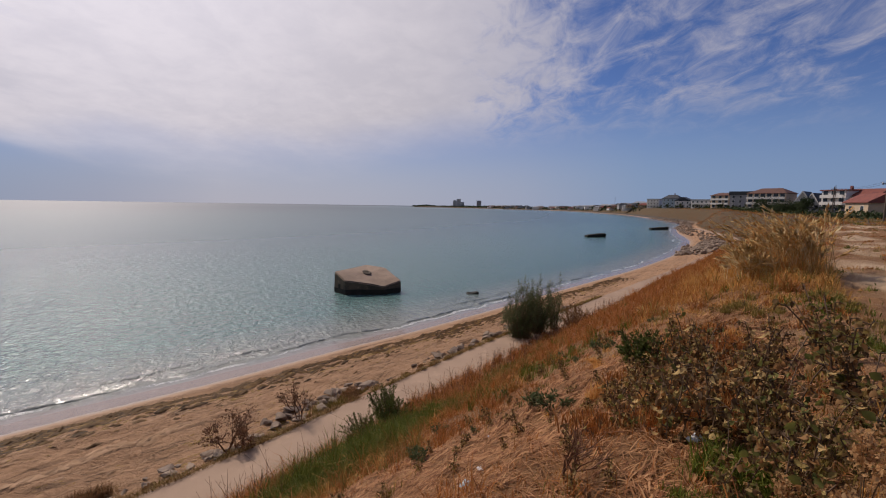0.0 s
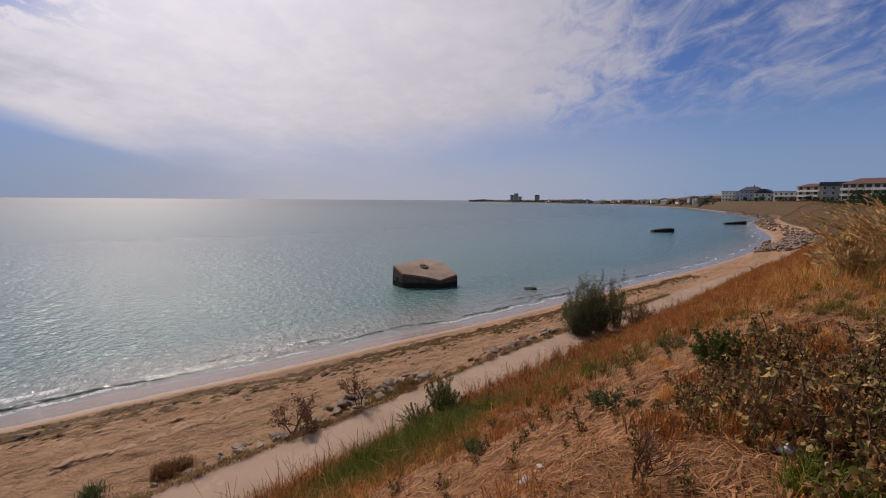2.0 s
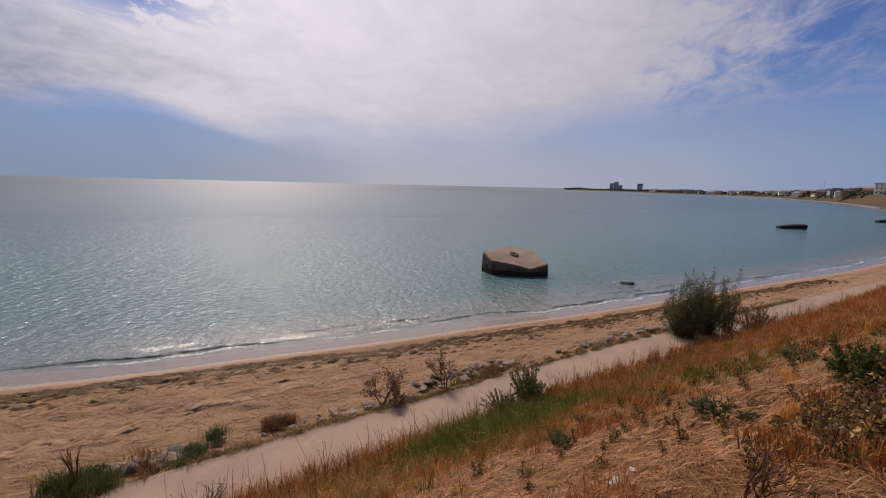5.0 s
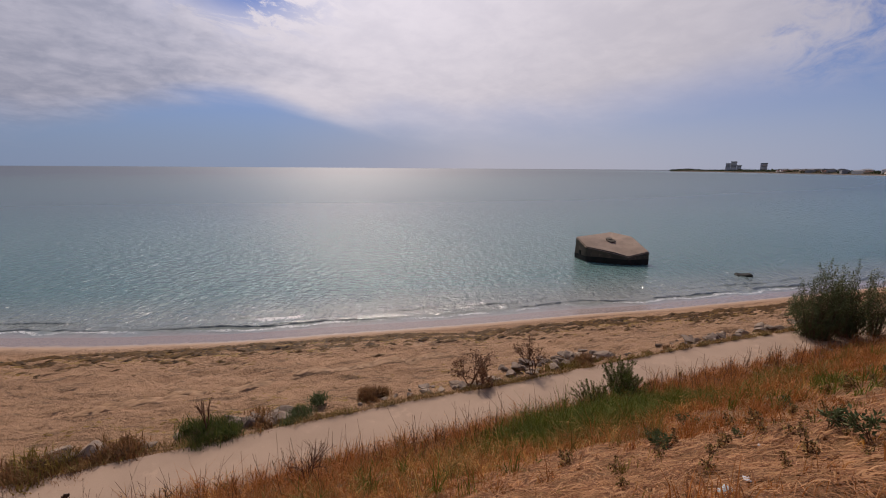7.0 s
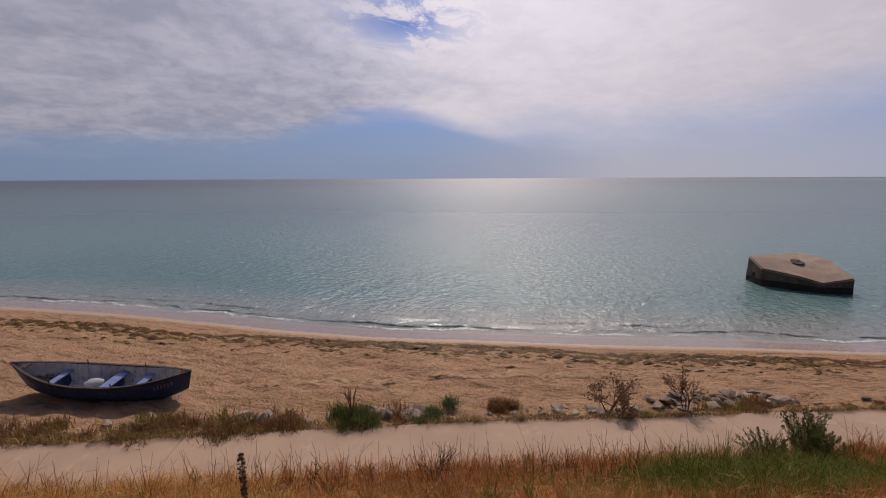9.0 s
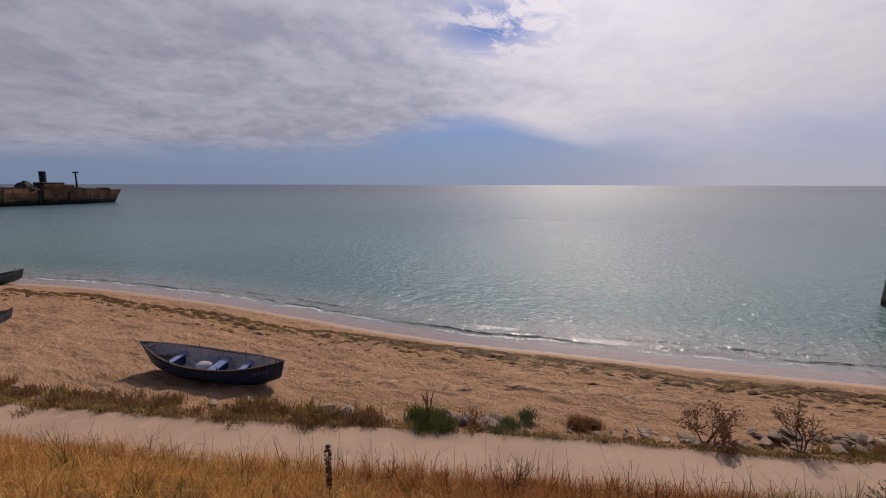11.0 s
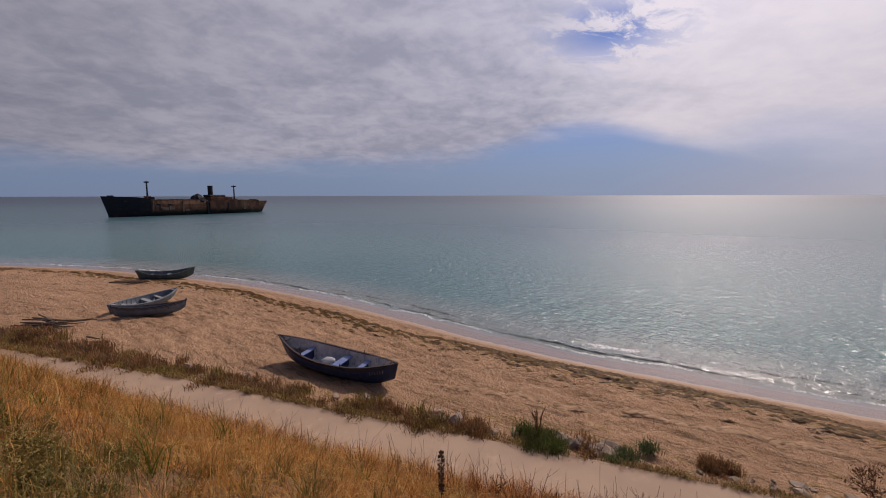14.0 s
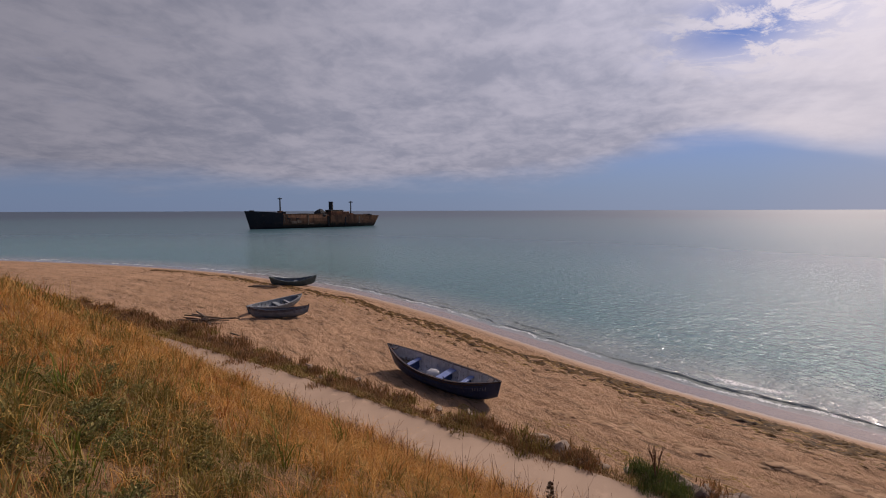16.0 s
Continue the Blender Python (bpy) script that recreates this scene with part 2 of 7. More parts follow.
def water_material():
    def build(n):
        shore = attribute(n, "shore")
        p = n.place
        big = n.noise(n.mapping(p, (1.0, 1.0, 1.0), 0), 0.02, 3, 0.5)
        milky = n.mix(n.step(shore, 0.5, 9.0), (0.215, 0.225, 0.205), (0.082, 0.165, 0.158))
        deep = n.mix(n.step(shore, 12.0, 90.0), milky, (0.046, 0.102, 0.120))
        deep = n.mix(n.step(shore, 60.0, 700.0), deep, (0.020, 0.034, 0.062))
        c = n.mix(n.math("MULTIPLY", n.step(big, 0.4, 0.65), 0.25), deep, (0.03, 0.12, 0.13))
        # swash: thin broken foam along the edge and a few short lines behind it
        ragged = n.noise(p, 0.30, 5, 0.6, 0.3)
        lace = n.noise(p, 6.0, 6, 0.75, 1.2)
        at = n.math("ADD", shore, n.math("MULTIPLY", n.math("SUBTRACT", ragged, 0.5), 2.4))
        rim = n.math("MULTIPLY", n.step(at, 0.95, 0.75), n.step(at, 0.5, 0.65))
        rim = n.math("MULTIPLY", rim, n.step(n.noise(p, 0.22, 3), 0.42, 0.58))
        line = n.math("MULTIPLY", n.step(at, 2.7, 2.35), n.step(at, 1.7, 2.2))
        line = n.math("MULTIPLY", line, n.step(n.noise(p, 0.10, 3), 0.60, 0.70))
        foam = n.math("MULTIPLY", n.math("ADD", n.math("MULTIPLY", rim, 0.8), line), n.step(lace, 0.42, 0.56), clamp=True)
        c = n.mix(n.math("MULTIPLY", foam, 0.85), c, (0.78, 0.77, 0.76))
        film = n.step(at, 0.8, -0.1)
        c = n.mix(n.math("MULTIPLY", film, 0.8), c, (0.27, 0.22, 0.20))
        wavelet = n.math("MULTIPLY", n.math("MULTIPLY", n.step(at, 0.95, 1.25), n.step(at, 1.9, 1.35)), n.step(n.noise(p, 0.14, 3), 0.40, 0.58))
        swell = n.noise(n.ridges(p, 36, 0.4), 0.30, 2, 0.5, 0.3)
        chop = n.noise(n.ridges(p, 29, 0.6), 1.5, 3, 0.58, 0.5)
        cross = n.noise(n.ridges(p, 118, 0.7), 2.3, 3, 0.58, 0.5)
        rip = n.noise(n.ridges(p, 38, 0.45), 5.0, 2, 0.5, 0.5)
        h = n.math("ADD", n.math("ADD", n.math("MULTIPLY", swell, 0.7), n.math("MULTIPLY", chop, 0.80)), n.math("ADD", n.math("MULTIPLY", cross, 0.55), n.math("MULTIPLY", rip, 0.08)))
        h = n.math("MULTIPLY", h, n.step(shore, -0.5, 3.0, 0.10, 1.0))
        off = n.math("MAXIMUM", shore, 0.0)
        calm = n.math("DIVIDE", off, n.math("ADD", off, 90.0))              # 0 at the shore, towards 1 far out
        h = n.math("MULTIPLY", h, n.math("SUBTRACT", 1.0, calm))
        h = n.math("ADD", h, n.math("MULTIPLY", wavelet, 0.45))
        finish(n, c, n.mix(foam, n.math("ADD", n.math("MULTIPLY", calm, 0.27), 0.14), (0.7, 0.7, 0.7)), h, 1.0, 0.36, spec=0.5)
        n.shader.inputs["Coat Weight"].default_value = 0.14
        n.shader.inputs["Coat Roughness"].default_value = 0.46
        n.shader.inputs["Coat IOR"].default_value = 1.33
        n.shader.inputs["IOR"].default_value = 1.33
    return material("sea_water", build)


GROUND = ground_material()
WATER = water_material()
CONCRETE = two_tone("pale_concrete", (0.43, 0.297, 0.203), (0.37, 0.253, 0.172), 0.5, 0.85, 0.3, 0.01, spot=(0.425, 0.292, 0.198), fine=30)
OLD_CONCRETE = two_tone("weathered_concrete", (0.37, 0.27, 0.197), (0.30, 0.217, 0.157), 0.8, 0.9, 0.6, 0.06, spot=(0.23, 0.17, 0.125), fine=14)
# stained, and darkened to carry the shade of the block's sunless walls
SHADED_STAINED_CONCRETE = two_tone("shaded_stained_concrete", (0.13, 0.10, 0.066), (0.075, 0.060, 0.042), 1.0, 0.85, 0.6, 0.06, spot=(0.17, 0.13, 0.08), fine=14)
WET_CONCRETE = two_tone("wet_weedy_concrete", (0.035, 0.032, 0.026), (0.02, 0.022, 0.017), 1.5, 0.75, 0.6, 0.06, fine=14, spec=0.2)
STONE = two_tone("grey_rock", (0.31, 0.225, 0.162), (0.20, 0.146, 0.106), 2.0, 0.85, 0.7, 0.05, spot=(0.12, 0.105, 0.095), fine=22)
PALE_STONE = two_tone("pale_rock", (0.44, 0.33, 0.235), (0.33, 0.242, 0.172), 2.4, 0.85, 0.7, 0.04, spot=(0.22, 0.18, 0.14), fine=22)
BLUE_PAINT = two_tone("chipped_navy_paint", (0.018, 0.036, 0.10), (0.032, 0.056, 0.135), 3.0, 0.5, 0.3, 0.006, spot=(0.075, 0.085, 0.11))
SKY_PAINT = two_tone("faded_blue_paint", (0.15, 0.20, 0.42), (0.24, 0.29, 0.47), 3.0, 0.6, 0.3, 0.006)
GREY_PAINT = two_tone("faded_grey_paint", (0.50, 0.49, 0.50), (0.36, 0.36, 0.39), 3.0, 0.65, 0.3, 0.006, spot=(0.15, 0.14, 0.14))
GREEN_PAINT = two_tone("faded_green_paint", (0.055, 0.085, 0.078), (0.09, 0.125, 0.115), 3.0, 0.6, 0.3, 0.006, spot=(0.04, 0.05, 0.045))
SLATE_PAINT = two_tone("faded_slate_paint", (0.12, 0.145, 0.165), (0.18, 0.205, 0.225), 3.0, 0.6, 0.3, 0.006, spot=(0.07, 0.075, 0.08))
PALE_SLATE = two_tone("pale_slate_paint", (0.20, 0.22, 0.235), (0.27, 0.28, 0.29), 3.0, 0.6, 0.3, 0.006, spot=(0.13, 0.13, 0.13))
OCHRE_WOOD = two_tone("worn_dark_rail_wood", (0.075, 0.045, 0.038), (0.04, 0.036, 0.045), 5.0, 0.75, 0.3, 0.006)
WHITE_PAINT = two_tone("white_paint", (0.62, 0.62, 0.62), (0.50, 0.50, 0.50), 5.0, 0.6, 0.2, 0.004)
DARK_WOOD = two_tone("weathered_driftwood", (0.12, 0.085, 0.06), (0.20, 0.15, 0.11), 5.0, 0.85, 0.4, 0.01)
HULL_BLACK = two_tone("black_ship_plate", (0.010, 0.010, 0.012), (0.018, 0.015, 0.014), 0.25, 0.75, 0.3, 0.05, spot=(0.06, 0.035, 0.022), fine=3)


def rusted_plate():
    """Ship plating: rust in broad runs, darker and weedy towards the waterline."""
    def build(n):
        x, y, z = n.split(n.place)
        runs = n.noise(n.join(x, y, n.math("MULTIPLY", z, 0.25)), 0.45, 6, 0.65, 0.4)
        grain = n.noise(n.place, 3.0, 5, 0.65)
        c = n.mix(n.step(runs, 0.36, 0.62), (0.24, 0.108, 0.050), (0.10, 0.048, 0.027))
        c = n.mix(n.step(grain, 0.55, 0.72, 0.0, 0.7), c, (0.34, 0.20, 0.11))
        foul = n.step(n.math("ADD", z, n.math("MULTIPLY", n.math("SUBTRACT", runs, 0.5), 5.0)), 2.8, 1.2)
        c = n.mix(foul, c, (0.022, 0.020, 0.014))
        finish(n, c, 0.85, grain, 0.5, 0.06, spec=0.3)
    return material("rusted_ship_plate", build)


HULL_RUST = rusted_plate()
RUST_PALE = two_tone("peeling_pale_plate", (0.36, 0.25, 0.155), (0.20, 0.12, 0.07), 0.6, 0.85, 0.4, 0.05, fine=4)

# ---- plan of the shore: seaward edge of the promenade, from one end to the other, and the beach's width there ----
SHORE = [
    (20, -1500, 25), (-10, -600, 25), (-50, -250, 24), (-62, -140, 24), (-62, -100, 25), (-54, -70, 26), (-43.5, -44, 26), (-35.5, -30.5, 25), (-29, -20.6, 23.6),
    (-25.7, -15.4, 22), (-21.3, -8.7, 19.3), (-18, -4, 17), (-15, 0, 15.2), (-12.9, 3, 14), (-11, 5.6, 13), (-8.2, 9.5, 12), (-5.4, 13, 11.3), (-2.7, 16.6, 10.6),
    (0.5, 20.7, 10), (4, 24.9, 9.3), (9.5, 31.4, 8.8), (16, 38.8, 8.6), (24, 47.8, 8.4), (32, 57, 8), (42, 69, 8), (50, 78.5, 8.5), (60, 91, 9.5), (69, 104, 10),
    (77, 118, 10), (85, 138, 9), (93, 158, 8), (112, 196, 7), (144.5, 254.5, 6), (182, 367.5, 6), (232, 549, 6), (250, 679, 6),
    (278, 887, 6), (258, 1080, 6), (195, 1260, 15), (95, 1560, 15), (-10, 1780, 15), (-108, 1830, 15), (-125, 1900, 15), (100, 2050, 15), (900, 2400, 15),
]


def spline(points, count=24):
    """Catmull-Rom through rows of numbers, count steps to each span."""
    p = np.array(points, float)
    p = np.vstack([2 * p[0] - p[1], p, 2 * p[-1] - p[-2]])
    u = np.linspace(0, 1, count, endpoint=False)[:, None]
    rows = []
    for a, b, c, d in zip(p[:-3], p[1:-2], p[2:-1], p[3:]):
        rows.append(0.5 * (2 * b + (c - a) * u + (2 * a - 5 * b + 4 * c - d) * u ** 2 + (3 * b - a - 3 * c + d) * u ** 3))
    return np.vstack(rows + [p[-2][None]])


LINE = spline(SHORE)
LENGTHS = np.concatenate([[0], np.cumsum(np.hypot(*np.diff(LINE[:, :2], axis=0).T))])
S0 = LENGTHS[np.argmin(np.hypot(LINE[:, 0] + 8.2, LINE[:, 1] - 9.5))]      # the place on the line abreast of the walker
LENGTHS = LENGTHS - S0


def on_line(s):
    s = np.asarray(s, float)
    return np.interp(s, LENGTHS, LINE[:, 0]), np.interp(s, LENGTHS, LINE[:, 1]), np.interp(s, LENGTHS, LINE[:, 2])


def inland_way(s):
    s = np.asarray(s, float)
    ax, ay, _ = on_line(s - 2.5)
    bx, by, _ = on_line(s + 2.5)
    dx, dy = bx - ax, by - ay
    d = np.maximum(np.hypot(dx, dy), 1e-6)
    return dy / d, -dx / d


def spot(s, n):
    """Plan place at s metres along the promenade and n metres inland of its seaward edge."""
    x, y, _ = on_line(s)
    wx, wy = inland_way(s)
    return x + wx * n, y + wy * n


def shore_place(x, y):
    """s and n of plan places."""
    x, y = np.atleast_1d(np.asarray(x, float)), np.atleast_1d(np.asarray(y, float))
    s, n = np.empty(len(x)), np.empty(len(x))
    for i in range(0, len(x), 4000):
        d = (x[i:i + 4000, None] - LINE[None, :, 0]) ** 2 + (y[i:i + 4000, None] - LINE[None, :, 1]) ** 2
        k = d.argmin(1)
        best = LENGTHS[k]
        for _ in range(3):
            cx, cy, _w = on_line(best)
            wx, wy = inland_way(best)
            best = best + (x[i:i + 4000] - cx) * -wy + (y[i:i + 4000] - cy) * wx
        cx, cy, _w = on_line(best)
        wx, wy = inland_way(best)
        s[i:i + 4000], n[i:i + 4000] = best, (x[i:i + 4000] - cx) * wx + (y[i:i + 4000] - cy) * wy
    return s, n


PATH_WIDTH, PATH_TOP = 2.0, 1.70


def wobble(x, y, scale, seed=0):
    """Smooth pseudo-random field in -1..1 from a few crossed waves."""
    r = np.random.RandomState(seed)
    total = np.zeros_like(np.asarray(x, float))
    for _ in range(7):
        a, k, ph = r.uniform(0, 2 * np.pi), r.uniform(0.6, 1.9) / scale, r.uniform(0, 2 * np.pi)
        total = total + np.sin((x * np.cos(a) + y * np.sin(a)) * k * 2 * np.pi + ph)
    return total / 4.2


TABLE = np.random.RandomState(77).uniform(-1, 1, (64, 64))


def grain_field(x, y, size):
    """Smooth random field in -1..1 whose lumps are about size metres wide."""
    u, v = np.asarray(x, float) / size, np.asarray(y, float) / size
    i, j = np.floor(u).astype(int), np.floor(v).astype(int)
    f, g = u - i, v - j
    f, g = f * f * (3 - 2 * f), g * g * (3 - 2 * g)
    a, b, c, d = TABLE[i % 64, j % 64], TABLE[(i + 1) % 64, j % 64], TABLE[i % 64, (j + 1) % 64], TABLE[(i + 1) % 64, (j + 1) % 64]
    return (a * (1 - f) + b * f) * (1 - g) + (c * (1 - f) + d * f) * g


BLUFF_N = (1.9, 2.1, 3.4, 5.0, 7.0, 9.0, 10.6, 11.8, 13.0, 16.0, 22.0, 40.0, 120.0)
BLUFF_Z = (1.62, 1.72, 2.15, 3.05, 4.35, 5.65, 6.65, 7.15, 7.40, 7.60, 7.75, 7.9, 8.3)


def height(s, n):
    s, n = np.asarray(s, float), np.asarray(n, float)
    _, _, wide = on_line(s)
    x, y = spot(s, n)
    t = n + wide                      # metres landward of the water's edge
    u = np.clip(t / wide, 0, 1)
    beach = np.where(t < 0, t * 0.055, 1.45 * (0.55 * u + 0.45 * np.sin(u * np.pi / 2)) * np.clip(t / 3, 0.35, 1) ** 0.4)
    beach = beach + np.clip(t - 2.5, 0, 1) * np.clip(-n, 0, 1) * (0.03 * wobble(x, y, 1.3, 3) + 0.05 * wobble(s * 0.22, t, 0.9, 4) + 0.03 * wobble(s * 0.4, t, 0.45, 7))
    dry = np.clip((t - 3.0) / 1.5, 0, 1) * np.clip(-n * 2, 0, 1)
    beach = beach + dry * (0.08 * np.minimum(grain_field(x, y, 0.55), 0.25) + 0.035 * grain_field(x + 31, y, 0.27) + 0.06 * grain_field(s * 0.35, t, 0.42))
    shift = np.interp(s, (-60, -24, -12, -4, 3, 12, 20, 38, 56, 72, 85), (3.0, 2.4, 1.3, 0.3, 0.0, 0.2, 0.9, 1.3, 0.8, 0.2, 0.0))
    m = np.where(n > 3.0, np.minimum(n + shift * np.clip((n - 3) / 3, 0, 1), 500), n)
    bluff = np.interp(m, BLUFF_N, BLUFF_Z)
    rough = np.clip((n - 2.2) / 2, 0, 1)
    bluff = bluff + rough * (0.10 * wobble(x, y, 4.0, 5) + 0.05 * wobble(x, y, 1.2, 6))
    bluff = bluff * np.interp(s, (120, 280, 600, 850, 1100), (1.0, 1.22, 1.25, 0.8, 0.5))     # higher under the town, low on the far coast
    under = 1.40 + np.clip(n, 0, 1) * 0.2
    hem = 0.22 * np.exp(-(np.minimum(n, 0) / 0.75) ** 2)          # sand and soil banked against the slabs
    z = np.where(n < 0, np.minimum(beach, 1.45) + hem, np.where(n < 1.9, under, bluff))
    return z


def ground_at(x, y):
    s, n = shore_place(x, y)
    return height(s, n)


def mesh_object(name, verts, faces, mats, parent=None, smooth=False):
    me = bpy.data.meshes.new(name)
    me.from_pydata([tuple(v) for v in verts], [], [tuple(f) for f in faces])
    for m in mats if isinstance(mats, (list, tuple)) else [mats]:
        me.materials.append(m)
    if smooth:
        me.polygons.foreach_set("use_smooth", [True] * len(me.polygons))
    me.update()
    ob = new(name, me)
    ob.parent = parent
    return ob


def grid_faces(rows, cols):
    i = np.arange(rows - 1)[:, None] * cols + np.arange(cols - 1)[None]
    return np.stack([i, i + 1, i + cols + 1, i + cols], -1).reshape(-1, 4)


def steps_out(near, first, grow, far):
    """Distances with a fixed step up to near, then growing ones up to far."""
    out = list(np.arange(0, near, first))
    step = first
    while out[-1] < far:
        step *= grow
        out.append(out[-1] + step)
    out[-1] = far
    return np.array(out)


def build_ground():
    right = steps_out(24, 0.2, 1.05, LENGTHS[-1] - 5)
    left = steps_out(30, 0.2, 1.05, -LENGTHS[0] - 5)
    s = np.concatenate([-left[:0:-1], right])
    n_sea = np.concatenate([[-90, -60, -45, -38, -33], np.arange(-30, -14, 0.5), np.arange(-14, -0.1, 0.17)])
    n_land = np.concatenate([[-0.02, 0.02, 1.0, 1.86, 1.92], np.arange(2.1, 16, 0.3), np.arange(16, 36, 0.9), [38, 42, 48, 55]])
    n = np.concatenate([n_sea, n_land])
    S, N = np.meshgrid(s, n, indexing="ij")
    X, Y = spot(S.ravel(), N.ravel())
    Z = height(S.ravel(), N.ravel())
    _, _, wide = on_line(S.ravel())
    shore = N.ravel() + wide
    X, Y, Z, shore, inland = (a.reshape(S.shape) for a in (X, Y, Z, shore, N.ravel()))
    # beyond the last row the land runs out flat to a far rim
    ang = np.interp(np.linspace(0, 1, len(s)), (0, 0.25, 0.75, 1), (-100, -80, 45, 60))
    rim_x, rim_y = 500 + 4300 * np.cos(np.radians(ang)), 4300 * np.sin(np.radians(ang))
    for f in (0.02, 0.06, 0.15, 0.4, 1.0):
        X = np.hstack([X, (X[:, len(n) - 1] * (1 - f) + rim_x * f)[:, None]])
        Y = np.hstack([Y, (Y[:, len(n) - 1] * (1 - f) + rim_y * f)[:, None]])
        Z = np.hstack([Z, Z[:, len(n) - 1][:, None]])
        shore = np.hstack([shore, np.full((len(s), 1), 200.0)])
        inland = np.hstack([inland, np.full((len(s), 1), 90.0)])
    ob = mesh_object("ground", np.stack([X.ravel(), Y.ravel(), Z.ravel()], 1), grid_faces(*X.shape)[:, ::-1], GROUND, smooth=True)
    along = np.repeat(s[:, None], X.shape[1], 1)
    for name, values in (("shore", shore), ("inland", inland), ("along", along)):
        ob.data.attributes.new(name, "FLOAT", "POINT").data.foreach_set("value", values.ravel().astype(np.float32))
    tagged(ob, "sandy beach rising to a dry grassy earth bluff", "ground", kind="structure")


def graded(low, high, step, grow, a, b):
    mid = np.arange(low, high, step)
    up, w = [high], step
    while up[-1] < b:
        w *= grow
        up.append(up[-1] + w)
    down, w = [low - step], step
    while down[-1] > a:
        w *= grow
        down.append(down[-1] - w)
    return np.concatenate([down[::-1], mid, up])


def build_sea():
    x = graded(-60, 22, 0.4, 1.10, -5200, 1500)
    y = graded(-24, 62, 0.4, 1.10, -4600, 5200)
    X, Y = np.meshgrid(x, y, indexing="ij")
    line_x, line_y = spot(LENGTHS, -LINE[:, 2])
    shore = np.empty(X.size)
    fx, fy = X.ravel(), Y.ravel()
    for i in range(0, X.size, 4000):
        d = (fx[i:i + 4000, None] - line_x[None]) ** 2 + (fy[i:i + 4000, None] - line_y[None]) ** 2
        k = np.clip(d.argmin(1), 1, len(line_x) - 2)
        tx, ty = line_x[k + 1] - line_x[k - 1], line_y[k + 1] - line_y[k - 1]
        side = np.sign(-(fx[i:i + 4000] - line_x[k]) * ty + (fy[i:i + 4000] - line_y[k]) * tx)
        off = np.abs((-(fx[i:i + 4000] - line_x[k]) * ty + (fy[i:i + 4000] - line_y[k]) * tx) / np.hypot(tx, ty))
        dist = np.sqrt(d.min(1))
        shore[i:i + 4000] = np.where(dist > 40, dist, side * np.where(dist < 6, off, dist))
    Z = np.zeros(X.size)
    keep = shore.reshape(X.shape) > -6
    faces = grid_faces(*X.shape)
    faces = faces[keep.ravel()[faces].any(1)]
    ob = mesh_object("water", np.stack([fx, fy, Z], 1), faces, WATER, smooth=True)
    ob.data.attributes.new("shore", "FLOAT", "POINT").data.foreach_set("value", shore.astype(np.float32))
    tagged(ob, "calm turquoise sea glittering towards the veiled sun", "sea", kind="structure")


def build_wavelets():
    """Ankle-high waves that lap along the water's edge: long low backs, steep broken fronts."""
    for off, seed, tall in ((1.25, 81, 0.085), (2.6, 82, 0.06)):
        s = np.arange(-62, 60, 0.16)
        rise = tall * np.clip(wobble(s, s * 0, 6.0, seed) * 1.4 + 0.25, 0, 1) * (0.75 + 0.35 * wobble(s, s * 0, 0.8, seed + 3))
        d = off + 0.35 * wobble(s, s * 0, 9.0, seed + 1) + 0.10 * wobble(s, s * 0, 1.6, seed + 2)
        _, _, wide = on_line(s)
        rows, shore = [], []
        for back, up in ((-0.16, -0.1), (-0.08, 0.55), (-0.01, 1.0), (0.10, 0.95), (0.42, 0.45), (0.95, -0.1)):
            x, y = spot(s, -wide - d - back)
            rows.append(np.stack([x, y, 0.004 + rise * up - 0.012 * (up < 0)], 1))
            shore.append(d + back)
        verts = np.stack(rows, 1).reshape(-1, 3)
        ob = mesh_object("wavelet", verts, grid_faces(len(s), 6)[:, ::-1], WATER, smooth=True)
        ob.data.attributes.new("shore", "FLOAT", "POINT").data.foreach_set("value", np.stack(shore, 1).ravel().astype(np.float32))
        tagged(ob, "low small wave lapping at the water's edge", "wave", kind="stuff")


build_ground()
build_sea()
build_wavelets()


def bm_object(name, bm, mats, parent=None, smooth=False):
    me = bpy.data.meshes.new(name)
    bm.to_mesh(me)
    bm.free()
    for m in mats if isinstance(mats, (list, tuple)) else [mats]:
        me.materials.append(m)
    if smooth:
        me.polygons.foreach_set("use_smooth", [True] * len(me.polygons))
    ob = new(name, me)
    ob.parent = parent
    return ob


def part(name, bm, mat, parent, label="", smooth=False):
    ob = bm_object(name, bm, mat, parent, smooth)
    return tagged(ob, label) if label else ob


def thing(name, m, label, category, group="", kind=""):
    ob = new(name)
    ob.empty_display_size = 0.2
    ob.matrix_basis = m
    return tagged(ob, label, category, group, kind)


def box(bm, x0, x1, y0, y1, z0, z1, bevel=0.0):
    made = bmesh.ops.create_cube(bm, size=1, matrix=Matrix.LocRotScale(((x0 + x1) / 2, (y0 + y1) / 2, (z0 + z1) / 2), None, (x1 - x0, y1 - y0, z1 - z0)))
    if bevel:
        edges = list({e for v in made["verts"] for e in v.link_edges})
        bmesh.ops.bevel(bm, geom=edges, offset=bevel, segments=1, affect="EDGES")
    return bm


def new_box(*a, **k):
    return box(bmesh.new(), *a, **k)


def tube(bm, a, b, r0, r1=None, sides=6):
    """A tapered round bar from a to b."""
    a, b = Vector(a), Vector(b)
    d = b - a
    m = Matrix.Translation((a + b) / 2) @ d.to_track_quat("Z", "Y").to_matrix().to_4x4()
    bmesh.ops.create_cone(bm, cap_ends=True, segments=sides, radius1=r0, radius2=r0 if r1 is None else r1, depth=d.length, matrix=m)
    return bm


